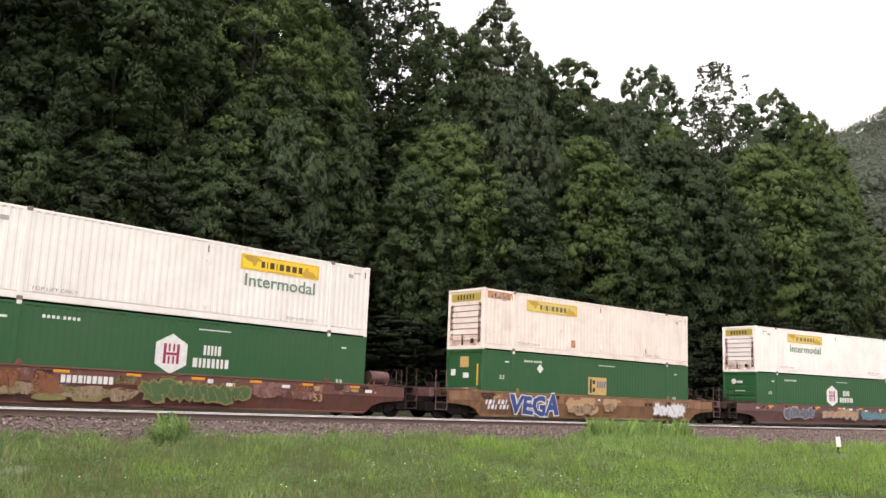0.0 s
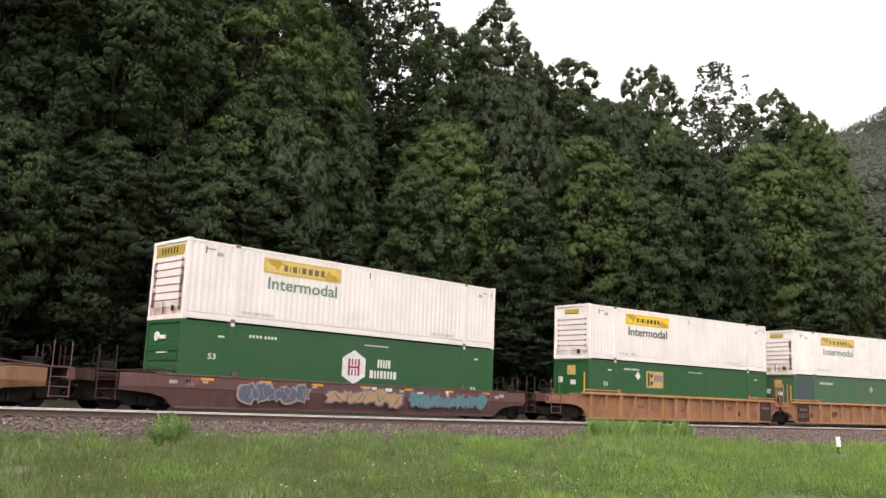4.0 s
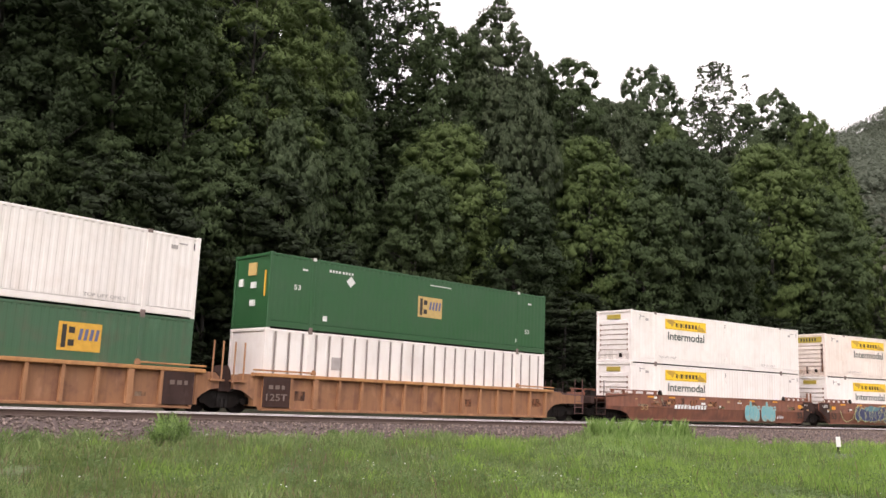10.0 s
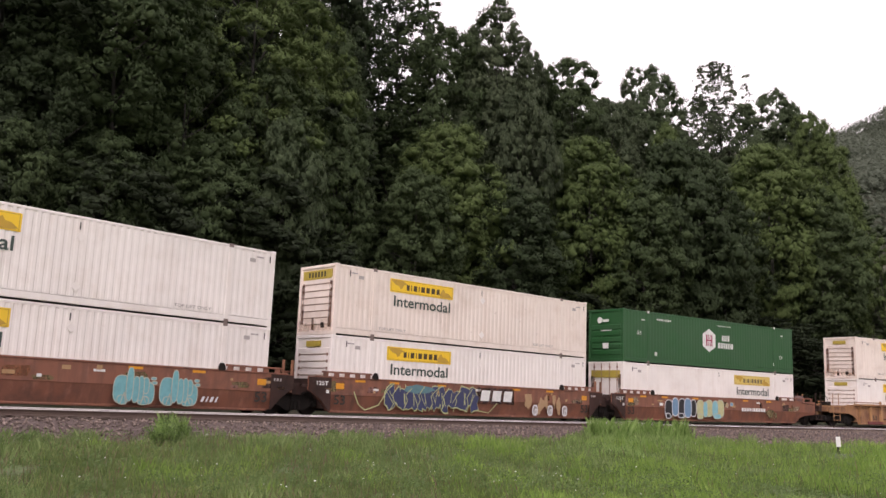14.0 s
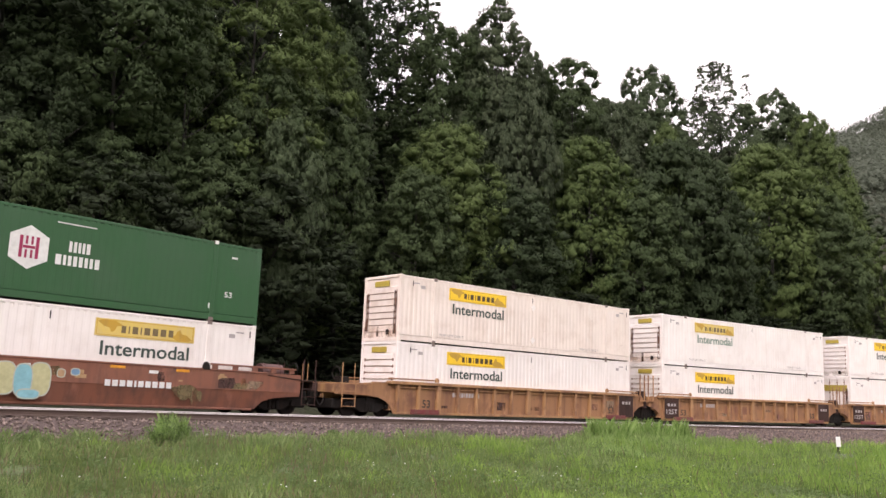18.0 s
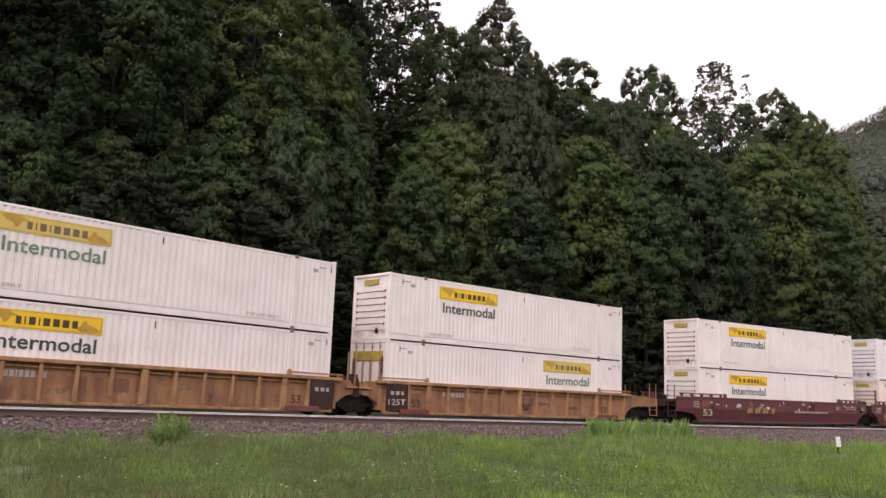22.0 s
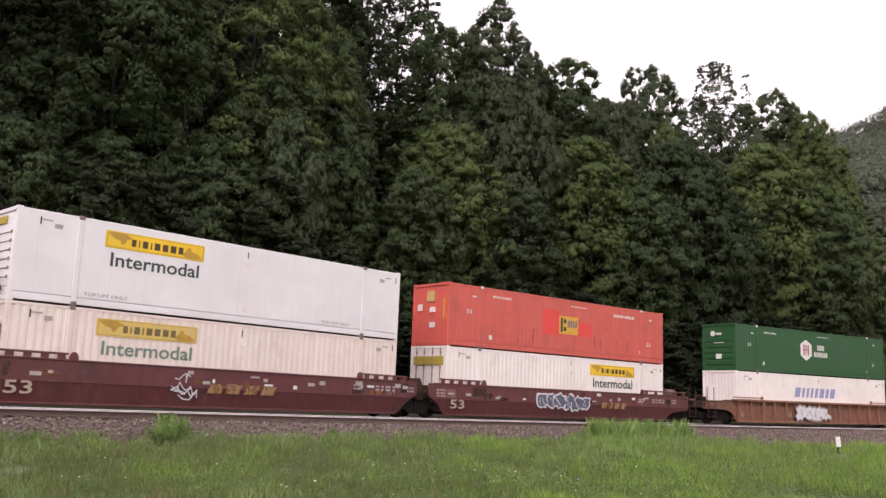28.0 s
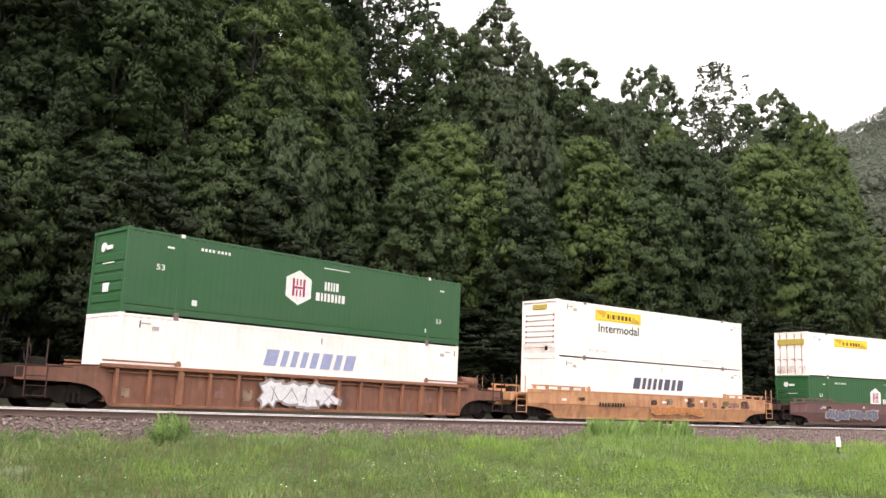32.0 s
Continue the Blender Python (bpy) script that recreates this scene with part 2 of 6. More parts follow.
def rod(bm, p, q, r, sides=6, r2=None):
    p, q = Vector(p), Vector(q)
    r2 = r if r2 is None else r2
    turn = (q - p).to_track_quat("Z", "Y").to_matrix()
    rings = []
    for c, rr in ((p, r), (q, r2)):
        rings.append([bm.verts.new(c + turn @ Vector((math.cos(a) * rr, math.sin(a) * rr, 0))) for a in (2 * math.pi * i / sides for i in range(sides))])
    for i in range(sides):
        j = (i + 1) % sides
        bm.faces.new((rings[0][i], rings[0][j], rings[1][j], rings[1][i]))
    bm.faces.new(rings[0][::-1])
    bm.faces.new(rings[1])


def tube(bm, pts, r, sides=6):
    for a, b in zip(pts, pts[1:]):
        rod(bm, a, b, r, sides)


def lettering(body, x0, x1, z0, z1):
    """The built-in font's letters on a wall that faces -y, fitted to a box in x and z."""
    key = ("text", body, round(x1 - x0, 3), round(z1 - z0, 3))
    if key not in SHARED:
        cu = bpy.data.curves.new("lettering", "FONT")
        cu.body, cu.resolution_u, cu.offset = body, 3, 0.015
        ob = new("lettering", cu)
        me = bpy.data.meshes.new_from_object(ob.evaluated_get(bpy.context.evaluated_depsgraph_get()))
        bpy.data.objects.remove(ob)
        co = np.empty(len(me.vertices) * 3)
        me.vertices.foreach_get("co", co)
        co = co.reshape(-1, 3)
        lo, hi = co.min(0), co.max(0)
        out = np.zeros_like(co)
        out[:, 0] = (co[:, 0] - lo[0]) / (hi[0] - lo[0]) * (x1 - x0)
        out[:, 2] = (co[:, 1] - lo[1]) / (hi[1] - lo[1]) * (z1 - z0)
        me.vertices.foreach_set("co", out.ravel())
        me.update()
        me.materials.clear()
        SHARED[key] = me
    return SHARED[key], pose(x0, 0, z0)


def raw_mesh(verts, faces, smooth=False):
    """A mesh from arrays of points and of equal-sided faces."""
    verts, faces = np.asarray(verts, np.float32), np.asarray(faces, np.int32)
    n, k = faces.shape
    me = bpy.data.meshes.new("part")
    me.vertices.add(len(verts))
    me.vertices.foreach_set("co", verts.ravel())
    me.loops.add(n * k)
    me.loops.foreach_set("vertex_index", faces.ravel())
    me.polygons.add(n)
    me.polygons.foreach_set("loop_start", np.arange(n, dtype=np.int32) * k)
    me.polygons.foreach_set("use_smooth", np.full(n, smooth) if isinstance(smooth, bool) else smooth)
    me.update(calc_edges=True)
    return me


# ---------------------------------------------------------------- the curve of the line
RADIUS, CURVE_X, CURVE_Y, PHI0, CANT, GRADE = 198.565, 134.754, -103.494, radians(132.736), radians(2.823), -0.00817
NEAR_TRACK = -4.0          # the empty track on the inside of the curve


def rail_z(s):
    """Height of the loaded track's rail top; s runs along the line, away to the right."""
    s = np.asarray(s, float)
    half = math.pi * RADIUS
    return 2.084 + GRADE * np.where(np.abs(s) < 420, s, np.sign(s) * 420 * (half - np.minimum(np.abs(s), half)) / (half - 420))


def spot(s, lat=0.0, up=0.0):
    """A place by the line: s along it, lat outwards from the loaded track, up from its rails."""
    phi = PHI0 - s / RADIUS
    out = lat * math.cos(CANT) - up * math.sin(CANT)
    r = RADIUS + out
    return Vector((CURVE_X + r * math.cos(phi), CURVE_Y + r * math.sin(phi), float(rail_z(s)) + up * math.cos(CANT) + lat * math.sin(CANT)))


def on_line(s, reach=9.0):
    """Pose of a vehicle whose bogies stand on the line reach before and behind s."""
    a, b = spot(s - reach), spot(s + reach)
    x = (b - a).normalized()
    phi = PHI0 - s / RADIUS
    y = Vector((math.cos(phi) * math.cos(CANT), math.sin(phi) * math.cos(CANT), math.sin(CANT)))
    z = x.cross(y).normalized()
    y = z.cross(x)
    m = Matrix((x, y, z)).transposed().to_4x4()
    m.translation = (a + b) / 2
    return m


PROFILE = ((-198, -2.2), (-60, -2.2), (-28.6, -2.08), (-16, -1.72), (-9.0, -1.16), (-6.4, -0.98), (-5.6, -1.0), (5.5, -0.85), (8, -0.4), (12, 1.6), (35, 15), (80, 44), (160, 80), (420, 90), (2600, 60))


def ground_z(x, y):
    x, y = np.asarray(x, float), np.asarray(y, float)
    dx, dy = x - CURVE_X, y - CURVE_Y
    lat = np.hypot(dx, dy) - RADIUS
    ang = (PHI0 - np.arctan2(dy, dx) + math.pi) % (2 * math.pi) - math.pi
    px, pz = zip(*PROFILE)
    hold = np.clip((lat + 120) / 80, 0, 1) * np.clip((500 - lat) / 300, 0, 1)
    z = 2.084 + (rail_z(ang * RADIUS) - 2.084) * hold + np.interp(lat, px, pz)
    lawn = np.clip((-6.4 - lat) / 3, 0, 1)
    hill = np.clip((lat - 9) / 20, 0, 1)
    z = z + lawn * 0.09 * (np.sin(x * 0.55 + 1.3) * np.cos(y * 0.43) + 0.5 * np.sin(x * 1.3 + y * 0.9))
    return z + hill * (1.2 * np.sin(x * 0.11) * np.cos(y * 0.09 + 1) + 0.5 * np.sin(x * 0.31 + y * 0.23))


def grass_edge(bearing):
    """How far from the line the gravel gives way to grass, along the view over the meadow."""
    return np.interp(bearing, (-0.6, -0.1, 0.0, 0.06, 0.12, 0.16, 0.27, 0.31, 0.36, 0.45, 0.6), (-6.7, -6.9, -7.9, -7.7, -7.2, -6.5, -6.5, -7.6, -8.3, -9.0, -9.3))


# ---------------------------------------------------------------- ground, ballast, rails
def ring_sheet(radii, angles, height):
    rr, aa = np.meshgrid(radii, angles, indexing="ij")
    x, y = CURVE_X + rr * np.cos(aa), CURVE_Y + rr * np.sin(aa)
    z = height(x, y)
    verts = np.stack([x, y, z], -1).reshape(-1, 3)
    n, k = len(radii), len(angles)
    i, j = np.meshgrid(np.arange(n - 1), np.arange(k), indexing="ij")
    j2 = (j + 1) % k
    return verts, np.stack([i * k + j, (i + 1) * k + j, (i + 1) * k + j2, i * k + j2], -1).reshape(-1, 4)


def build_ground():
    lats = np.unique(np.concatenate([np.linspace(-197.5, -60, 16), np.linspace(-60, -30, 12), np.arange(-30, -10, 1.1), np.arange(-10, -5, 0.4), np.arange(-5, 14, 1.1), np.linspace(14, 90, 26), np.linspace(90, 420, 16), np.geomspace(420, 2600, 10)]))
    fine = np.arange(radians(104), radians(156), radians(0.4))
    rest = np.arange(radians(156), radians(464), radians(2.0))
    verts, faces = ring_sheet(RADIUS + lats, np.concatenate([fine, rest]), ground_z)
    me = raw_mesh(verts, faces, True)
    me.materials.append(GROUND)
    me.materials.append(FOREST)
    mid = verts[faces].mean(1)
    lat = np.hypot(mid[:, 0] - CURVE_X, mid[:, 1] - CURVE_Y) - RADIUS
    me.materials.append(BALLAST)
    gravel = (mid[:, 1] > 5) & (lat < 0) & (lat > grass_edge(mid[:, 0] / np.maximum(mid[:, 1], 5)) + 0.3)
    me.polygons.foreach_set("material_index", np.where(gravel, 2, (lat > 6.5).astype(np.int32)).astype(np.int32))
    ob = tagged(new("ground", me), "grassy slope below the line and wooded hillside above", "ground", kind="structure")
    return ob


def swept(stations, section, closed=True):
    """A section of (lat, up) carried along the line."""
    verts = [spot(s, *q) for s in stations for q in section]
    k = len(section)
    faces = []
    for i in range(len(stations) - 1):
        for j in range(k if closed else k - 1):
            j2 = (j + 1) % k
            faces.append((i * k + j, i * k + j2, (i + 1) * k + j2, (i + 1) * k + j))
    return raw_mesh([tuple(v) for v in verts], faces)


STATIONS = np.concatenate([np.arange(-372, -40, 4.0), np.arange(-40, 60, 1.0), np.arange(60, 392, 4.0)])


def near_lift(s):
    return 0.05 - 0.0025 * max(-30, min(s, 45))


def build_ballast():
    sec = ((-6.55, -0.74), (-6.2, -0.58), (-5.75, -0.36), (-5.36, -0.15), (-4.9, -0.135), (-4.0, -0.15), (-2.0, -0.24), (0, -0.21), (1.6, -0.22), (2.2, -0.4), (6.4, -0.6), (7.4, -1.2), (-6.9, -1.4))
    ob = new("ballast_bed", swept(STATIONS, sec))
    ob.data.materials.append(BALLAST)
    tagged(ob, "grey-brown crushed stone ballast bed under the rails", "ballast", kind="structure")
    rng = np.random.default_rng(5)
    n = 12000
    s = rng.uniform(-30, 52, n)
    lat = rng.uniform(-6.75, -5.25, n)
    px, pz = zip(*sorted(sec[:7]))
    up = np.interp(lat, px, pz)
    size = rng.uniform(0.022, 0.055, n)
    base = np.array([(1, 0, 0), (-1, 0, 0), (0, 1, 0), (0, -1, 0), (0, 0, 1), (0, 0, -1)], float)
    tri = np.array([(0, 2, 4), (2, 1, 4), (1, 3, 4), (3, 0, 4), (2, 0, 5), (1, 2, 5), (3, 1, 5), (0, 3, 5)])
    phi = PHI0 - s / RADIUS
    r = RADIUS + lat
    c = np.stack([CURVE_X + r * np.cos(phi), CURVE_Y + r * np.sin(phi), rail_z(s) + up + lat * math.sin(CANT) + 0.012], -1)
    v = base[None] * rng.uniform(0.6, 1.4, (n, 6, 1)) + rng.normal(0, 0.18, (n, 6, 3))
    v = c[:, None] + v * size[:, None, None]
    f = tri[None] + (np.arange(n) * 6)[:, None, None]
    # and scattered over the bank below it
    k = 9000
    qs, ql = rng.uniform(-30, 56, k), rng.uniform(-9.4, -6.5, k)
    qa, qr = PHI0 - qs / RADIUS, RADIUS + ql
    gx, gy = CURVE_X + qr * np.cos(qa), CURVE_Y + qr * np.sin(qa)
    keep = (gy > 5) & (ql > grass_edge(gx / np.maximum(gy, 5)) - 0.25 + rng.normal(0, 0.25, k))
    gx, gy = gx[keep], gy[keep]
    k = len(gx)
    w = base[None] * rng.uniform(0.6, 1.4, (k, 6, 1)) + rng.normal(0, 0.18, (k, 6, 3))
    w = np.stack([gx, gy, ground_z(gx, gy) + 0.01], -1)[:, None] + w * rng.uniform(0.022, 0.055, k)[:, None, None]
    v = np.concatenate([v, w])
    f = tri[None] + (np.arange(n + k) * 6)[:, None, None]
    st = new("ballast_stones", raw_mesh(v.reshape(-1, 3), f.reshape(-1, 3)))
    st.data.materials.append(STONES)
    tagged(st, "loose angular grey and pinkish ballast stones on the shoulder", "gravel", kind="stuff")


def build_track(lat, lift, split):
    track = tagged(new("railway_track"), "steel rails on timber ties in stone ballast", "railway track", "railway tracks")
    for side in (-0.755, 0.755):
        c = lat + side
        head = [(c - 0.024, 0.0), (c - 0.037, -0.011), (c - 0.037, -0.019), (c + 0.037, -0.019), (c + 0.037, -0.011), (c + 0.024, 0.0)]
        web = [(c - 0.036, -0.020), (c - 0.036, -0.04), (c - 0.012, -0.075), (c - 0.012, -0.15), (c - 0.072, -0.165), (c - 0.072, -0.18), (c + 0.072, -0.18), (c + 0.072, -0.165), (c + 0.012, -0.15), (c + 0.012, -0.075), (c + 0.036, -0.04), (c + 0.036, -0.020)]
        def lifted(sec):
            verts = [spot(s, a, b + lift(s)) for s in STATIONS for a, b in sec]
            k = len(sec)
            fs = [(i * k + j, i * k + (j + 1) % k, (i + 1) * k + (j + 1) % k, (i + 1) * k + j) for i in range(len(STATIONS) - 1) for j in range(k)]
            return raw_mesh([tuple(v) for v in verts], fs)
        rail = part("rail", lifted(web), RAIL_SIDE, track, "rust-brown steel rail")
        part("rail_head", lifted(head), RAIL_HEAD, rail, "polished running surface")
    def tie(bm):
        box(bm, -0.115, 0.115, -1.3, 1.3, -0.35, -0.182, 0.012)
    me = shared("tie", tie)
    far = []
    rng = random.Random(9)
    for i in range(-640, 680):
        s = i * 0.56
        m = Matrix.LocRotScale(spot(s, lat, lift(s)), (on_line(s, 1.0).to_quaternion() @ Euler((0, 0, rng.uniform(-0.02, 0.02))).to_quaternion()), None)
        m = m @ pose(0, rng.uniform(-0.06, 0.06), 0)
        if split and -28 < s < 50:
            part("tie", me, TIE_WOOD, track, m=m)
        else:
            far.append(m)
    verts, faces = [], []
    simple = np.array([(x, y, z) for x in (-0.115, 0.115) for y in (-1.3, 1.3) for z in (-0.35, -0.182)])
    quad = np.array(((0, 1, 3, 2), (4, 6, 7, 5), (0, 4, 5, 1), (2, 3, 7, 6), (1, 5, 7, 3)))
    for i, m in enumerate(far):
        verts.append(simple @ np.array(m.to_3x3()).T + np.array(m.translation))
        faces.append(quad + i * 8)
    tagged(part("far_ties", raw_mesh(np.concatenate(verts), np.concatenate(faces)), TIE_WOOD, track), kind="stuff")
    return track


build_ground()
build_ballast()
build_track(0.0, lambda s: 0.0, False)
build_track(NEAR_TRACK, near_lift, True)


# ---------------------------------------------------------------- trees
def leaf_cloud(rng, centres, radii, flat, count, size, droop=0.25, loose=0.3, facing=None):
    """Pointed leaves on the shells of many flattened clumps."""
    n = len(centres) * count
    c, a = np.repeat(centres, count, 0), np.repeat(radii, count)
    d = rng.normal(size=(n, 3))
    d[:, 2] = np.where(d[:, 2] < -0.25, -d[:, 2] * 0.7, d[:, 2])
    d /= np.linalg.norm(d, axis=1)[:, None]
    shell = 1.2 - 0.5 * rng.uniform(0, 1, n) ** 1.5 + np.where(rng.uniform(0, 1, n) < 0.3, rng.exponential(0.25, n), 0)
    pos = c + d * (a * shell)[:, None] * np.array([1, 1, flat])
    nrm = d * np.array([1, 1, 1 / flat]) + np.array([0, 0, 0.35]) + rng.normal(0, loose, (n, 3))
    if facing is not None:
        nrm += np.repeat(facing, count, 0)
    nrm /= np.linalg.norm(nrm, axis=1)[:, None]
    t = d + rng.normal(0, 0.8, (n, 3))
    t[:, 2] -= droop
    t -= nrm * (t * nrm).sum(1)[:, None]
    t /= np.linalg.norm(t, axis=1)[:, None]
    b = np.cross(nrm, t)
    ln = size * rng.uniform(0.6, 1.5, n)[:, None]
    wd = ln * rng.uniform(0.28, 0.42, n)[:, None]
    sag = np.array([0, 0, -1]) * ln * 0.2
    v = np.stack([pos - t * ln * 0.5 + b * wd * 0.8, pos + t * ln * 0.5 + sag, pos - t * ln * 0.4 - b * wd], 1)
    return v.reshape(-1, 3), np.arange(n * 3).reshape(-1, 3)


def lobe_cores(rng, centres, radii, flat):
    """Ragged lumps of dense foliage inside the leaves."""
    base = np.array([(1, 0, 0), (-1, 0, 0), (0, 1, 0), (0, -1, 0), (0, 0, 1), (0, 0, -1)], float)
    tri = np.array([(0, 2, 4), (2, 1, 4), (1, 3, 4), (3, 0, 4), (2, 0, 5), (1, 2, 5), (3, 1, 5), (0, 3, 5)])
    n = len(centres)
    a = rng.uniform(0, 6.283, n)
    v = base[None] * rng.uniform(0.65, 1.35, (n, 6, 1)) + rng.normal(0, 0.2, (n, 6, 3))
    v = np.stack([v[:, :, 0] * np.cos(a)[:, None] - v[:, :, 1] * np.sin(a)[:, None], v[:, :, 0] * np.sin(a)[:, None] + v[:, :, 1] * np.cos(a)[:, None], v[:, :, 2] * flat], -1)
    v = centres[:, None] + v * radii[:, None, None]
    return v.reshape(-1, 3), (tri[None] + 6 * np.arange(n)[:, None, None]).reshape(-1, 3)


SHAPES = {
    "round": ((0, 0.6), (0.2, 0.88), (0.45, 1.0), (0.7, 0.94), (0.86, 0.76), (0.95, 0.5), (1, 0.15)),
    "tall": ((0, 0.7), (0.2, 0.95), (0.45, 1.0), (0.7, 0.82), (0.85, 0.6), (0.94, 0.4), (1, 0.15)),
    "dome": ((0, 0.6), (0.3, 0.9), (0.6, 1.0), (0.78, 0.98), (0.88, 0.84), (0.95, 0.62), (0.985, 0.4), (1, 0.18)),
    "over": ((0, 0.3), (0.15, 0.62), (0.35, 0.92), (0.55, 1.0), (0.72, 0.9), (0.85, 0.68), (0.95, 0.4), (1, 0.12)),
    "spread": ((0, 0.4), (0.25, 0.8), (0.5, 1.0), (0.75, 0.94), (0.88, 0.75), (0.96, 0.5), (1, 0.2)),
}


def tree_meshes(seed, height, radius, shape, pads, count, size, foot=0.25, pad=(0.16, 0.28), sub=8, core=0.9, lobe=(0.34, 0.58), flat=0.66):
    """Trunk with limbs, and crown, of a tree that stands at the origin: boughs of many leafy lobes."""
    rng = np.random.default_rng(seed)
    hx, hr = zip(*SHAPES[shape])
    deep = height * (1 - foot)
    hh = np.linspace(0, 1, 120)
    env = np.interp(hh, hx, hr) * radius
    slope = np.gradient(env, hh * deep)
    area = np.cumsum((env + 0.2 * radius) * np.sqrt(1 + slope ** 2))
    h = np.interp((np.arange(pads) + rng.uniform(0, 1, pads)) / pads * area[-1], area, hh)
    ang = np.arange(pads) * 2.399 + rng.uniform(-0.4, 0.4, pads)
    lean = lambda a, q: 1 + 0.12 * np.sin(a * 2 + seed) + 0.08 * np.sin(a * 3 + 2 * seed + 5 * q) + 0.2 * np.sin(a * 2 + q * 20 + seed) * np.sin(a * 3 - q * 9)
    size_c = radius * rng.uniform(*pad, pads) * (1.1 - 0.3 * h)
    out = np.stack([np.cos(ang), np.sin(ang), np.zeros(pads)], -1)
    nrm = out + np.array([0, 0, 1]) * np.clip(-np.interp(h, hh, slope), -0.3, 3)[:, None]
    nrm /= np.linalg.norm(nrm, axis=1)[:, None]
    reach = np.where(rng.uniform(0, 1, pads) < 0.8, rng.uniform(0.84, 1.04, pads), rng.uniform(0.55, 0.8, pads))
    if not core:
        reach = rng.uniform(0.15, 1.05, pads)
    centres = out * (np.interp(h, hx, hr) * radius * lean(ang, h) * reach)[:, None] + np.array([0, 0, 1]) * (height * foot + deep * h)[:, None] - nrm * (size_c * 0.4)[:, None]
    # lobes lie on boughs that face up and outwards
    o = np.repeat(nrm, sub, 0)
    d = rng.normal(size=(pads * sub, 3)) + o * 0.8 + np.array([0, 0, 0.3])
    d /= np.linalg.norm(d, axis=1)[:, None]
    pr = np.repeat(size_c, sub)
    cs = np.repeat(centres, sub, 0) + d * pr[:, None] * np.array([1.0, 1.0, 0.7])
    cs[:, 2] -= 0.25 * pr * np.hypot(d[:, 0], d[:, 1])
    lr = pr * rng.uniform(*lobe, len(pr))
    verts, faces = leaf_cloud(rng, cs, lr, flat, count, size, 0.5, 0.28, o * 0.9)
    smooth = np.zeros(len(faces), bool)
    if core:
        v2, f2 = lobe_cores(rng, cs, lr * core, flat)
        faces = np.concatenate([faces, f2 + len(verts)])
        verts = np.concatenate([verts, v2])
        smooth = np.concatenate([smooth, np.ones(len(f2), bool)])
    verts[:, 2] *= height / np.percentile(verts[:, 2], 99.8)
    verts[:, :2] *= radius / np.percentile(np.hypot(verts[:, 0], verts[:, 1]), 97)
    crown = raw_mesh(verts, faces, smooth)
    bm = bmesh.new()
    top = height * 0.9
    bend = rng.uniform(-0.03, 0.03, 2) * height
    pts = [Vector((bend[0] * q * q, bend[1] * q * q, top * q)) for q in (0, 0.15, 0.35, 0.6, 0.8, 1.0)]
    rs = [0.013 * height * k for k in (1.25, 0.85, 0.7, 0.45, 0.25, 0.06)]
    for i in range(5):
        rod(bm, pts[i], pts[i + 1], rs[i], 8, rs[i + 1])
    for i in rng.choice(pads, min(pads, 26 if not core else 14), False):
        c = Vector(centres[i])
        q = max(0.12, min(0.92, c.z / top - 0.14))
        a = Vector((bend[0] * q * q, bend[1] * q * q, top * q))
        mid = a.lerp(c, 0.5) + Vector((0, 0, 0.04 * height * (0.5 - q)))
        r = 0.008 * height * (1.1 - q)
        rod(bm, a, mid, r, 5, r * 0.7)
        rod(bm, mid, c, r * 0.7, 5, r * 0.2)
    return mesh_from(bm, True), crown


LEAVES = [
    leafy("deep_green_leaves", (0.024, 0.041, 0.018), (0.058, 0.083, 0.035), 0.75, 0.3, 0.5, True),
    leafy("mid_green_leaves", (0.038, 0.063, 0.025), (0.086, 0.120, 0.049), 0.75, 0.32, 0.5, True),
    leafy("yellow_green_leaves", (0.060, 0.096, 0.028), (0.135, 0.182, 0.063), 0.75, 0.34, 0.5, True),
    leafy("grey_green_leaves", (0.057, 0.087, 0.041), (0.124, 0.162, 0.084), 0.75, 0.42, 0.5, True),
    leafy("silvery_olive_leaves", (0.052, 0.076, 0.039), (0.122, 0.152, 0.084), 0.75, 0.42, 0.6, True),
    # darkened copy of the greens: shade under and between crowns, put into colour
    leafy("shade_darkened_leaves", (0.018, 0.028, 0.014), (0.040, 0.055, 0.026), 0.85, 0.3, 0.5, True),
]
TREE_WORDS = ("dark green", "mid-green", "yellow-green", "grey-green", "silvery olive", "shade-darkened green")
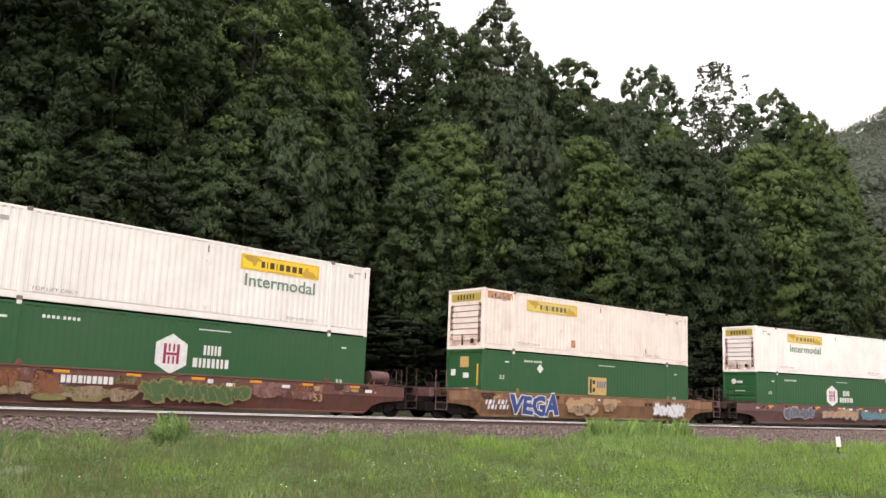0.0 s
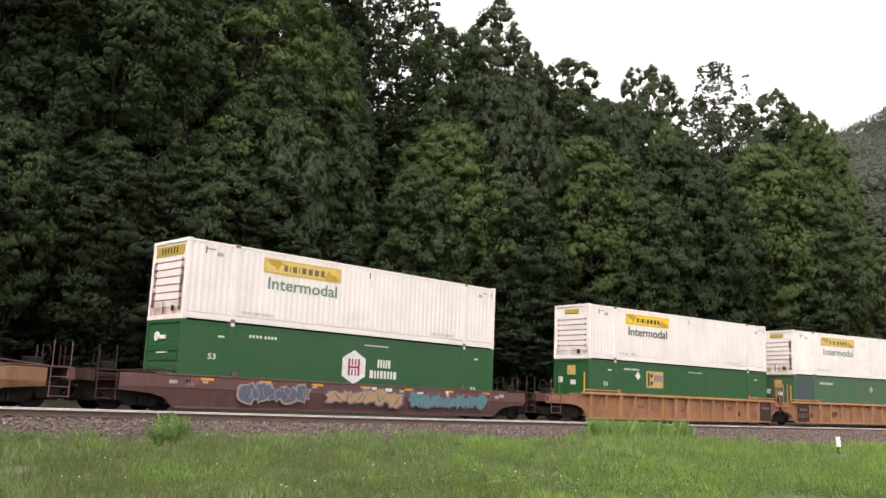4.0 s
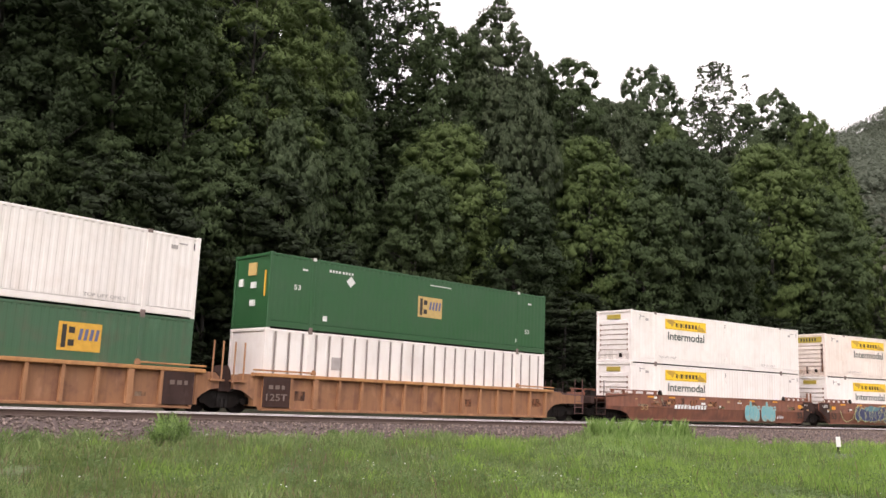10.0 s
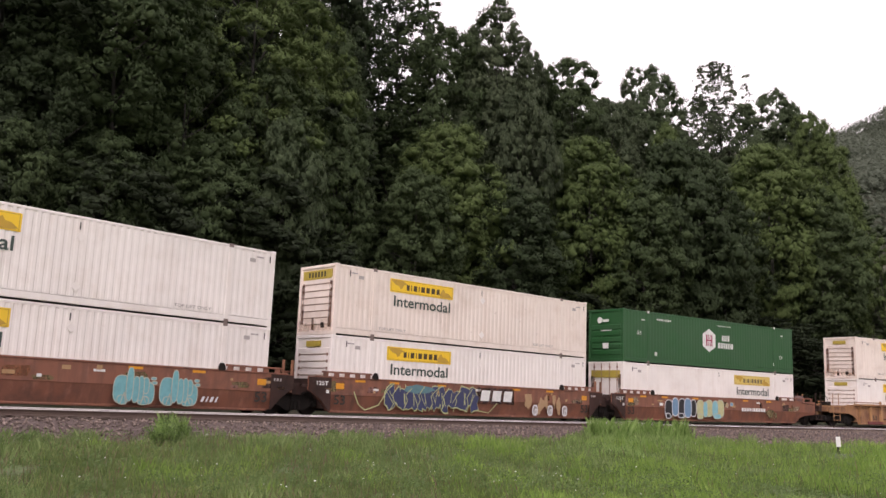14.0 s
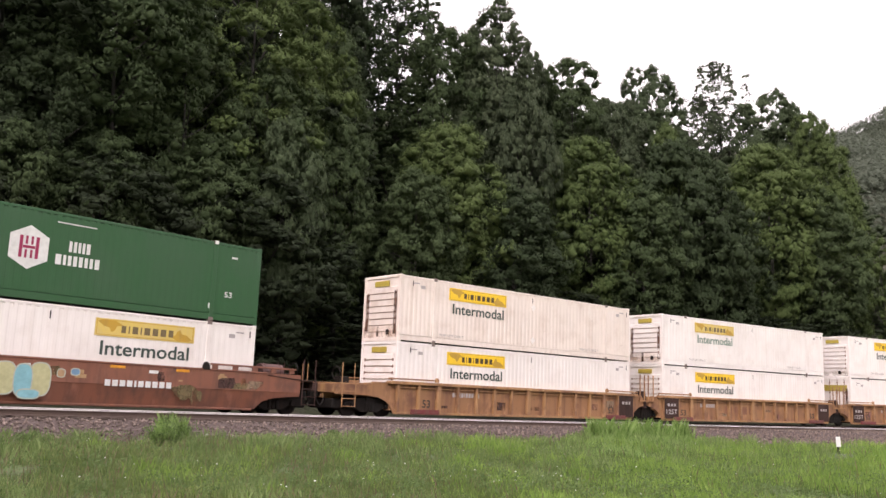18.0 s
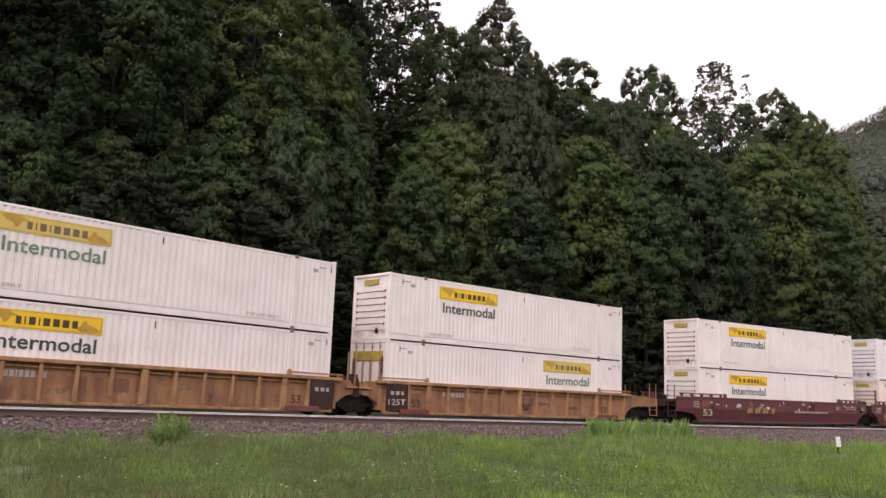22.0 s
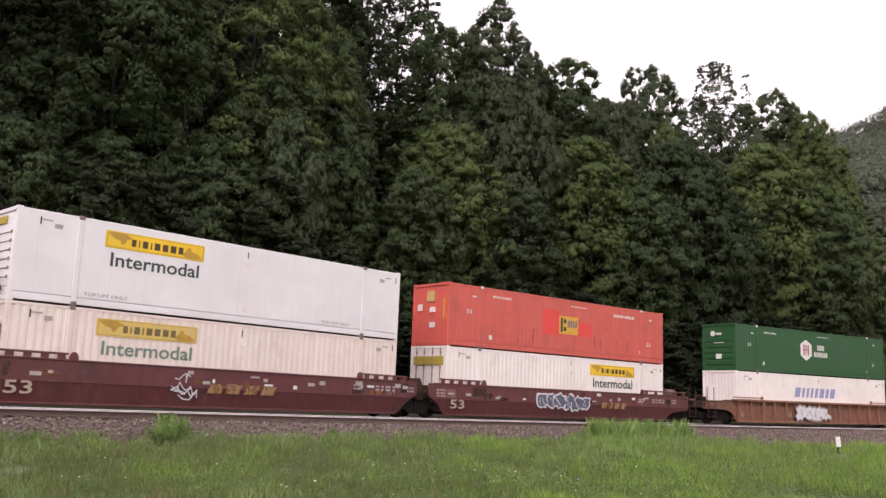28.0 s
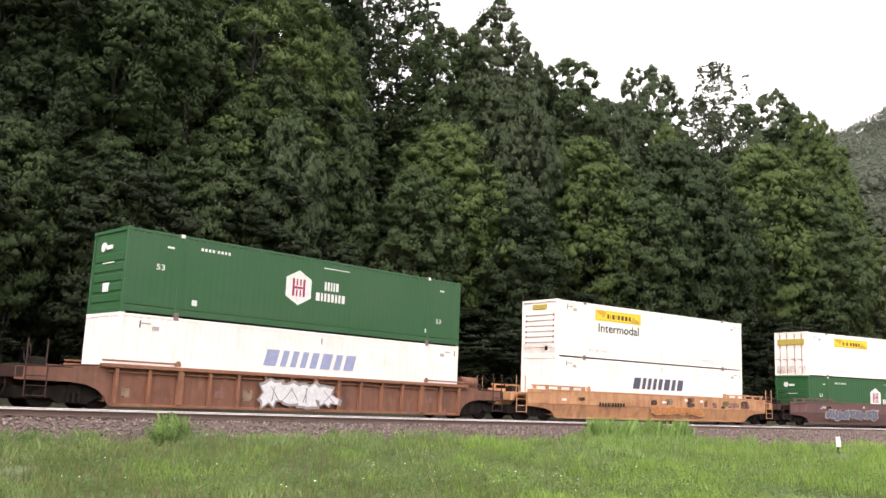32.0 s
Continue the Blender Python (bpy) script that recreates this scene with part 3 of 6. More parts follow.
KINDS = [
    tree_meshes(11, 24, 5.0, "tall", 125, 36, 0.23, 0.05, (0.17, 0.30), 8, 0.6, (0.42, 0.72)),
    tree_meshes(12, 24, 5.2, "dome", 130, 36, 0.23, 0.06, (0.17, 0.30), 8, 0.6, (0.42, 0.72)),
    tree_meshes(13, 22, 5.2, "spread", 105, 30, 0.23, 0.05, (0.19, 0.33), 7, 0.68, (0.40, 0.66)),
    tree_meshes(14, 24, 5.2, "dome", 62, 13, 0.36, 0.06, (0.24, 0.38), 6, 0.9, (0.38, 0.58)),
    tree_meshes(15, 26, 4.2, "dome", 190, 22, 0.20, 0.3, (0.12, 0.26), 7, 0, (0.2, 0.44), 0.85),
    tree_meshes(16, 15, 4.4, "over", 92, 34, 0.20, 0.3, (0.20, 0.36), 7, 0.68, (0.40, 0.66), 0.58),
    tree_meshes(17, 9, 3.0, "round", 48, 26, 0.17, 0.0, (0.24, 0.38), 6, 0.7),
    tree_meshes(18, 31, 6.0, "round", 140, 34, 0.25, 0.03, (0.16, 0.29), 7, 0.68, (0.40, 0.66), 0.58),
    tree_meshes(19, 22, 5.2, "round", 34, 7, 0.7, 0.05, (0.26, 0.42), 5, 0.95, (0.4, 0.6)),
    tree_meshes(20, 15, 4.4, "over", 110, 28, 0.24, 0.22, (0.16, 0.28), 8, 0.75, (0.36, 0.60), 0.9),
    tree_meshes(21, 15, 4.4, "over", 70, 26, 0.24, 0.15, (0.22, 0.36), 6, 0.68, (0.38, 0.6)),
    tree_meshes(22, 24, 5.2, "over", 105, 34, 0.23, 0.52, (0.18, 0.32), 7, 0.68, (0.40, 0.66), 0.55),
]
HEIGHTS, WIDTHS = (24, 24, 22, 24, 26, 15, 9, 31, 22, 15, 15, 24), (5.0, 5.2, 5.2, 5.2, 4.2, 4.4, 3.0, 6.0, 5.2, 4.4, 4.4, 5.2)


def plant_tree(x, y, top, width, kind, hue, turn):
    base = float(ground_z(x, y)) - 0.2
    tall = max(3.0, top - base)
    k, w = tall / HEIGHTS[kind], width / WIDTHS[kind]
    tree = tagged(new("deciduous_tree"), f"tall leafy {TREE_WORDS[hue]} tree on the hillside behind the line", "tree", "trees on the hillside")
    part("trunk", KINDS[kind][0], BARK, tree)
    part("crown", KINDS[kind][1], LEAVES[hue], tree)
    tree.matrix_basis = Matrix.LocRotScale((x, y, base), Euler((0, 0, turn)), (w, w, k))
    return tree


def ring_spot(bearing, lat):
    """Where a bearing (tangent to the right of straight ahead) meets the ring at lat."""
    v = Vector((bearing, 1)).normalized()
    c = Vector((CURVE_X, CURVE_Y))
    b = v.dot(c)
    d = b + math.sqrt(b * b - c.dot(c) + (RADIUS + lat) ** 2)
    return v.x * d, v.y * d, d


def rise(bearing, lat, slope):
    """Place on a ring, with the height at which a line of sight of that slope passes over it."""
    x, y, d = ring_spot(bearing, lat)
    return x, y, EYE_Z + d * slope


# bearing and slope of sight lines that touch the wood's upper edge
EDGE = ((-0.7, 0.86), (-0.2, 0.80), (-0.132, 0.66), (-0.108, 0.53), (-0.085, 0.44), (-0.06, 0.36), (-0.03, 0.36), (-0.015, 0.44), (0.001, 0.470), (0.016, 0.468), (0.031, 0.491), (0.055, 0.503), (0.078, 0.482), (0.095, 0.46), (0.114, 0.418), (0.151, 0.42), (0.177, 0.399), (0.193, 0.368), (0.206, 0.369), (0.227, 0.388),
        (0.255, 0.404), (0.272, 0.38), (0.285, 0.325), (0.325, 0.305), (0.354, 0.315), (0.372, 0.346), (0.4, 0.355), (0.414, 0.338), (0.434, 0.333), (0.448, 0.315), (0.463, 0.280), (0.476, 0.24), (0.483, 0.20), (0.49, 0.16), (0.60, 0.15), (0.9, 0.15))
# bearing, ring, slope of the sight line to the top, crown half-width, kind, hue
SKYLINE = (
    (-0.62, 17, 0.80, 7.5, 7, 5), (-0.057, 27, 0.534, 4.6, 4, 0), (-0.092, 31, 0.548, 4.2, 4, 0), (-0.118, 25, 0.56, 3.8, 4, 0), (-0.027, 24, 0.500, 4.0, 4, 1), (0.000, 21, 0.470, 3.8, 1, 1), (0.065, 19, 0.503, 4.4, 0, 4), (0.040, 22, 0.470, 3.0, 1, 3), (0.148, 20, 0.423, 4.2, 1, 1),
    (0.112, 22, 0.40, 3.8, 1, 3), (0.242, 21, 0.407, 4.2, 1, 3), (0.218, 22, 0.370, 3.5, 1, 4), (0.322, 29, 0.404, 4.1, 4, 4), (0.298, 31, 0.364, 4.2, 4, 4), (0.350, 27, 0.350, 4.0, 4, 3), (0.385, 22, 0.361, 4.2, 1, 3), (0.405, 20, 0.345, 3.0, 1, 3),
    (0.097, 20, 0.451, 2.4, 1, 4), (0.112, 21, 0.423, 2.0, 1, 3), (0.189, 24, 0.373, 2.3, 1, 3),
    (0.427, 17, 0.333, 3.2, 1, 2), (0.443, 15, 0.297, 3.1, 1, 2), (0.455, 13, 0.250, 2.9, 5, 2),
)
MIDDLE = (
    (-0.518, 17, 0.62, 5.4, 7, 0), (-0.385, 13.5, 0.560, 4.6, 11, 1), (-0.300, 13.5, 0.475, 3.4, 2, 1), (-0.229, 15, 0.560, 5.0, 7, 2), (-0.158, 16, 0.500, 3.8, 0, 2), (-0.466, 13, 0.399, 3.0, 2, 0), (-0.200, 13, 0.417, 3.3, 2, 1), (-0.120, 18, 0.46, 3.0, 0, 1),
    (-0.491, 11, 0.316, 2.6, 5, 1), (-0.392, 11.5, 0.312, 3.1, 5, 1), (-0.269, 12, 0.327, 3.4, 5, 1), (-0.184, 11, 0.348, 2.6, 9, 3), (-0.122, 13, 0.354, 2.7, 5, 1),
    (-0.032, 11, 0.294, 3.1, 5, 1), (0.005, 13, 0.348, 4.2, 5, 2), (0.087, 15, 0.389, 3.3, 9, 4), (0.079, 11, 0.273, 4.0, 5, 0), (0.168, 13, 0.328, 4.4, 5, 2), (0.225, 11, 0.267, 4.0, 5, 1), (0.270, 12, 0.315, 5.0, 9, 0), (0.260, 15, 0.338, 2.6, 5, 2),
    (0.373, 13, 0.303, 5.5, 5, 2), (0.316, 11, 0.261, 3.8, 5, 0), (0.427, 11, 0.252, 4.4, 5, 1), (0.196, 17, 0.370, 3.4, 2, 4), (0.495, 10, 0.190, 3.0, 6, 2), (0.54, 12, 0.17, 4.0, 6, 1),
)


def under_edge(bearing, spread):
    bs, ss = zip(*EDGE)
    return min(float(np.interp(bearing + q * spread, bs, ss)) for q in (-1, -0.5, 0, 0.5, 1))


def build_forest():
    rng = random.Random(21)
    for rows in (SKYLINE, MIDDLE):
        for bearing, lat, slope, width, kind, hue in rows:
            x, y, top = rise(bearing, lat, slope)
            plant_tree(x, y, top, width, kind, hue, rng.uniform(0, 6.28))
    # the wood behind and between, row by row up the slope
    for lat, share, gap, kinds in ((11.5, 0.38, 7.5, (10, 10, 6)), (18, 0.62, 7.5, (10, 3)), (25, 0.965, 6.6, (3,)), (33, 0.94, 6.4, (3,)), (42, 0.9, 6.4, (3,)), (51, 0.86, 6.4, (3,))):
        s = -62.0 + rng.uniform(0, 4)
        while s < 112:
            p = spot(s, lat + rng.uniform(-1.5, 1.5))
            d = math.hypot(p.x, p.y)
            bearing = p.x / p.y if p.y > 5 else -9
            width = rng.uniform(4.4, 5.8)
            slope = under_edge(bearing, (0.42 if lat < 22 else 0.3) * width / d) * share * rng.uniform(0.94, 1.0)
            top = EYE_Z + d * slope
            tall = top - float(ground_z(p.x, p.y))
            if -0.62 < bearing < (0.60 if lat < 38 else -0.11) and tall > 5:
                # left and front rows mostly take the darkened leaves, shade set by colour
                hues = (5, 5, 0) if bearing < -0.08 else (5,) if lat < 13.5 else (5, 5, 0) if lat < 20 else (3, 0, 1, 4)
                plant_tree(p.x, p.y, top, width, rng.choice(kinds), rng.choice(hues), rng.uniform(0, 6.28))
            s += gap * rng.uniform(0.8, 1.2)
    # undergrowth at the foot of the slope, its shade put into the leaf colour
    s = -45.0
    while s < 80:
        lat = rng.uniform(10.6, 12.6)
        p = spot(s, lat)
        g = float(ground_z(p.x, p.y))
        if p.y > 5 and -0.64 < p.x / p.y < 0.62:
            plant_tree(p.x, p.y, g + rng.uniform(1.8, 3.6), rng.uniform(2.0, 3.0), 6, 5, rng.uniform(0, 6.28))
        s += rng.uniform(3.6, 5.0)
    # the wood goes on out of view
    for s0, s1 in ((-330, -40), (84, 330)):
        s = s0
        while s < s1:
            p = spot(s, rng.uniform(12, 26))
            g = float(ground_z(p.x, p.y))
            plant_tree(p.x, p.y, g + rng.uniform(16, 24), rng.uniform(5, 6.5), 8, rng.choice((0, 1, 3)), rng.uniform(0, 6.28))
            s += rng.uniform(13, 18)


build_forest()


def build_ridge():
    """A far wooded hill: rounded crowns packed on a rising slope."""
    rng = np.random.default_rng(8)
    az = np.linspace(radians(16), radians(52), 60)
    dist = np.linspace(330, 900, 24)
    aa, dd = np.meshgrid(az, dist, indexing="ij")
    def high(a, d):
        crest = 168 + 20 * np.clip((np.degrees(a) - 26.5) / 12, -1, 1) + 5 * np.sin(a * 40)
        return 20 + crest * np.clip((d - 330) / 260, 0, 1) ** 0.8
    v = np.stack([np.sin(aa) * dd, np.cos(aa) * dd, high(aa, dd)], -1).reshape(-1, 3)
    i, j = np.meshgrid(np.arange(59), np.arange(23), indexing="ij")
    f = np.stack([i * 24 + j, (i + 1) * 24 + j, (i + 1) * 24 + j + 1, i * 24 + j + 1], -1).reshape(-1, 4)
    hill = tagged(new("far_hill", raw_mesh(v, f, True)), "steep far hillside under woods", "hill", kind="structure")
    hill.data.materials.append(FOREST)
    n = 1100
    a, d = rng.uniform(radians(22.5), radians(29.5), n), 150 + 450 * rng.uniform(0, 1, n) ** 0.75
    x, y = np.sin(a) * d, np.cos(a) * d
    c = np.stack([x, y, np.maximum(np.where(d > 330, high(a, d), 0), ground_z(x, y)) + 2], -1)
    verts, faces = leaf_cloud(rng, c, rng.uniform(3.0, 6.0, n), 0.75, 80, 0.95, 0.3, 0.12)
    wood = tagged(new("far_woods", raw_mesh(verts, faces)), "woods covering the far hill, their green paled to stand for haze", "woods", kind="stuff")
    # distance haze is put into the leaf colour as a paler, greyer green
    wood.data.materials.append(leafy("haze_paled_leaves", (0.080, 0.098, 0.070), (0.128, 0.146, 0.106), 0.8, 0.45, 0.5))


build_ridge()


# ---------------------------------------------------------------- containers
LONG, WIDE, TALL = 16.154, 2.591, 2.896
HX, HY = LONG / 2, WIDE / 2


def corrugated(bm, x0, x1, z0, z1, y_out, y_in, period, groove, slope):
    """A wall along x with upright grooves pressed inwards."""
    pts = [(x0, y_out)]
    n = max(1, int((x1 - x0) / period))
    step = (x1 - x0) / n
    for i in range(n):
        c = x0 + (i + 0.5) * step
        pts += [(c - groove / 2 - slope, y_out), (c - groove / 2, y_in), (c + groove / 2, y_in), (c + groove / 2 + slope, y_out)]
    pts.append((x1, y_out))
    lo = [bm.verts.new((x, y, z0)) for x, y in pts]
    hi = [bm.verts.new((x, y, z1)) for x, y in pts]
    for i in range(len(pts) - 1):
        bm.faces.new((lo[i], lo[i + 1], hi[i + 1], hi[i]))


def side_shape(style, side):
    def build(bm):
        o, sgn = HY - 0.004, side
        if style in ("ribbed", "wavy"):
            # shallow ribs, with deeper notches where they run out under the top rail
            depth = 0.013 if style == "ribbed" else 0.006
            corrugated(bm, -HX + 0.12, HX - 0.12, 0.29, TALL - 0.17, sgn * o, sgn * (o - depth), 0.255, 0.085, 0.034)
            corrugated(bm, -HX + 0.12, HX - 0.12, TALL - 0.17, TALL - 0.11, sgn * o, sgn * (o - 0.024), 0.255, 0.085, 0.03)
        elif style == "deep":
            corrugated(bm, -HX + 0.12, HX - 0.12, 0.15, TALL - 0.11, sgn * o, sgn * (o - 0.06), 0.62, 0.10, 0.03)
        else:
            corrugated(bm, -HX + 0.12, HX - 0.12, 0.29, TALL - 0.11, sgn * o, sgn * (o - 0.006), 1.2, 0.012, 0.006)
    return shared(("side", style, side), build)


def container_frame(thing, mat, style):
    for side in (-1, 1):
        part("side_panel", side_shape(style, side), mat, thing)
        part("top_rail", shared(("top_rail", side), lambda bm: box(bm, -HX + 0.1, HX - 0.1, *sorted((side * HY, side * (HY - 0.07))), TALL - 0.12, TALL - 0.03, 0.01)), mat, thing)
        rail = 0.17 if style == "deep" else 0.268
        part("bottom_rail", shared(("bottom_rail", side, rail), lambda bm: box(bm, -HX + 0.1, HX - 0.1, *sorted((side * (HY + 0.004), side * (HY - 0.09))), 0.04, rail, 0.014)), mat, thing)
        for x in (-HX, HX):
            def post(bm):
                x1 = x - math.copysign(0.13, x)
                box(bm, min(x, x1), max(x, x1), *sorted((side * HY, side * (HY - 0.12))), 0.0, TALL, 0.015)
            part("corner_post", shared(("corner_post", x, side), post), mat, thing)
            def cast(bm):
                box(bm, min(x, x - math.copysign(0.18, x)) - 0.004, max(x, x - math.copysign(0.18, x)) + 0.004, *sorted((side * (HY + 0.004), side * (HY - 0.15))), -0.001, 0.121, 0.012)
            for z in (0.0, TALL - 0.12):
                part("corner_casting", shared(("cast", x, side), cast), mat, thing, m=pose(0, 0, z))
        for x in (-6.05, 6.05):
            part("lifting_post", shared(("lift", x, side), lambda bm: box(bm, x - 0.085, x + 0.085, *sorted((side * (HY + 0.018), side * (HY - 0.08))), 0.14, TALL - 0.12, 0.012)), mat, thing)
            def cast2(bm):
                box(bm, x - 0.095, x + 0.095, *sorted((side * (HY + 0.026), side * (HY - 0.15))), 0, 0.131, 0.012)
            for z in (0.0, TALL - 0.131):
                part("lifting_casting", shared(("cast40", x, side), cast2), CASTING, thing, "dark steel lifting casting", pose(0, 0, z))
    def roof(bm):
        lo = bm
        corrugated(lo, -HX + 0.1, HX - 0.1, -HY + 0.07, HY - 0.07, 0.0, -0.02, 0.4, 0.14, 0.03)
        bmesh.ops.rotate(lo, verts=lo.verts[:], cent=(0, 0, 0), matrix=Matrix.Rotation(radians(90), 3, "X"))
        bmesh.ops.translate(lo, verts=lo.verts[:], vec=(0, 0, TALL - 0.06))
    part("roof", shared("roof", roof), mat, thing)
    part("floor", shared("floor", lambda bm: box(bm, -HX + 0.1, HX - 0.1, -HY + 0.09, HY - 0.09, 0.08, 0.15)), DARK_STEEL, thing, "dark underside")


def rib_shape(x):
    sg = math.copysign(1, x)
    return shared(("end_rib", x), lambda bm: box(bm, *sorted((x - sg * 0.012, x - sg * 0.06)), -HY + 0.2, HY - 0.2, -0.13, 0.13, 0.02))


def header_shape(x):
    sg = math.copysign(1, x)
    return shared(("end_header", x), lambda bm: box(bm, *sorted((x, x - sg * 0.1)), -HY + 0.12, HY - 0.12, TALL - 0.13, TALL - 0.005, 0.01))


def nose_end(thing, mat, x, bars=True):
    """Front wall with horizontal ribs, as seen at the leading end."""
    sg = math.copysign(1, x)
    part("end_wall", shared(("end_wall", x), lambda bm: box(bm, *sorted((x - sg * 0.05, x - sg * 0.11)), -HY + 0.11, HY - 0.11, 0.05, TALL - 0.05)), mat, thing)
    part("end_header", header_shape(x), mat, thing)
    part("end_sill", shared(("end_sill", x), lambda bm: box(bm, *sorted((x, x - sg * 0.1)), -HY + 0.12, HY - 0.12, 0.0, 0.16, 0.01)), mat, thing)
    if bars:
        for z in (0.55, 0.83, 1.11, 1.39, 1.67, 1.95, 2.23):
            part("end_rib", rib_shape(x), mat, thing, m=pose(0, 0, z))
        for z in (0.69, 0.97, 1.25, 1.53, 1.81, 2.09):
            part("end_bar", shared(("end_bar", x), lambda bm: [box(bm, *sorted((x + sg * 0.006, x - sg * 0.03)), *q) for q in ((-HY + 0.26, HY - 0.3, -0.009, 0.009), (-HY + 0.24, -HY + 0.31, -0.06, 0.06), (HY - 0.36, HY - 0.29, -0.06, 0.06))]), RUSTY_BAR, thing, "rust-dark cross bar", m=pose(0, 0, z))
        part("vent_box", shared(("vent_box", x), lambda bm: box(bm, *sorted((x + sg * 0.005, x - sg * 0.05)), -0.62, -0.42, 0.28, 0.5, 0.01)), DARK_STEEL, thing, "small dark hatch")


def door_end(thing, mat, x):
    sg = math.copysign(1, x)
    for y0, y1 in ((-HY + 0.12, -0.01), (0.01, HY - 0.12)):
        part("door", shared(("door", x, y0), lambda bm: box(bm, *sorted((x - sg * 0.03, x - sg * 0.08)), y0, y1, 0.14, TALL - 0.12, 0.01)), mat, thing)
    for y in (-0.85, -0.3, 0.3, 0.85):
        def lock(bm):
            rod(bm, (x - sg * 0.005, y, 0.06), (x - sg * 0.005, y, TALL - 0.06), 0.024)
            for z in (0.3, 1.0, 1.9, 2.6):
                box(bm, *sorted((x + sg * 0.01, x - sg * 0.03)), y - 0.05, y + 0.05, z - 0.04, z + 0.04)
            box(bm, *sorted((x + sg * 0.022, x)), y - 0.02, y + 0.3, 1.05, 1.09)
        part("lock_rod", shared(("lock", x, y), lock), RUSTY_BAR, thing, "rust-stained door locking rod")
    part("end_header", header_shape(x), mat, thing)
    part("door_sill", shared(("door_sill", x), lambda bm: box(bm, *sorted((x, x - sg * 0.1)), -HY + 0.12, HY - 0.12, 0.0, 0.13, 0.01)), mat, thing)


OUT = -HY - 0.0045       # just proud of the near side


def plate(bm, x0, x1, z0, z1, y=OUT, skew=0.0):
    prism(bm, ((x0, z0), (x1, z0), (x1 + skew, z1), (x0 + skew, z1)), y, y + 0.004)


def bar_parts(parent, x0, x1, z0, z1, widths, mat, y=OUT, gap=0.35, skew=0.0, name="letter_bar"):
    """Plain upright bars in place of a word, each a part of its own."""
    total = sum(widths) + gap * (len(widths) - 1)
    x, k, h = x0, (x1 - x0) / total, z1 - z0
    for w in widths:
        key = ("bar", round(w * k, 3), round(h, 3), skew)
        part(name, shared(key, lambda bm: plate(bm, 0, w * k, 0, h, 0, skew)), mat, parent, m=pose(x, y, z0))
        x += (w + gap) * k


def hauler_sign(thing, x0, worn=False, text="Intermodal", ink=None):
    """Yellow panel with scrolls and dark bars, and the word below it."""
    x1 = x0 + 3.68
    ye = PALE_SIGN if worn else YELLOW_SIGN
    sign = part("sign_panel", shared(("sign", x0), lambda bm: plate(bm, x0, x1, 2.03, 2.6)), ye, thing, "yellow sign panel with dark bars")
    def scroll(bm):
        a, c = 0.0, 1.0
        prism(bm, ((a, 0.46), (a + c * 0.3, 0.52), (a + c * 0.62, 0.5), (a + c * 0.9, 0.36), (a + c * 0.68, 0.33), (a + c * 0.6, 0.18), (a + c * 0.5, 0.12), (a + c * 0.42, 0.26), (a + c * 0.22, 0.3)), 0, 0.004)
    part("scroll", shared("scroll", scroll), GOLD, sign, "darker gold scroll", pose(x0 + 0.08, OUT - 0.003, 2.05))
    part("scroll", shared("scroll", scroll), GOLD, sign, "darker gold scroll", pose(x1 - 0.08, OUT - 0.003, 2.58, 0, 180, 0))
    def border(bm):
        for q in ((0.05, 3.63, 0.035, 0.055), (0.05, 3.63, 0.515, 0.535), (0.05, 0.075, 0.055, 0.515), (3.605, 3.63, 0.055, 0.515)):
            plate(bm, *q, 0)
    part("sign_border", shared("sign_border", border), GOLD, sign, "thin gold border line", pose(x0, OUT - 0.002, 2.03))
    bar_parts(sign, x0 + 0.92, x0 + 2.84, 2.17, 2.41, (0.5, 0.14, 0.62, 0.14, 0.66, 0.64, 0.66, 0.56), PALE_BAR if worn else BROWN_INK, OUT - 0.005, 0.3)
    if text:
        me, m = lettering(text, x0 + 0.24, x0 + 3.52, 1.42, 1.88)
        part("lettering", me, ink or (PALE_INK if worn else GREEN_INK), thing, "green lettering", m @ pose(0, OUT, 0))


def small_marks(thing, ink):
    for x, z, w, h in ((-7.3, 2.55, 0.34, 0.05), (7.2, 2.55, 0.34, 0.05), (-6.9, 2.36, 0.26, 0.14), (6.9, 2.36, 0.26, 0.14)):
        part("stencil_bar", shared(("stencil", x, z), lambda bm: plate(bm, x, x + w, z, z + h)), ink, thing, "small stencil bars")
    for x in (-5.75, 3.9):
        me, m = lettering("TOP LIFT ONLY", x, x + 1.5, 0.36, 0.47)
        part("lettering", me, GREY_INK, thing, "grey stencil lettering", m @ pose(0, OUT, 0))
    for z in (0.6, 2.2):
        def placard(bm):
            prism(bm, ((0.2, z), (0.36, z + 0.17), (0.52, z), (0.36, z - 0.17)), OUT - 0.012, OUT + 0.006)
        part("placard_holder", shared(("placard", z), placard), WHITE, thing, "white diamond placard holder")
    for x in (-7.66, -0.02, 7.5):
        part("slot_mark", shared(("slot", x), lambda bm: plate(bm, x + 0.3, x + 0.34, 2.42, 2.66)), DARK_STEEL, thing)


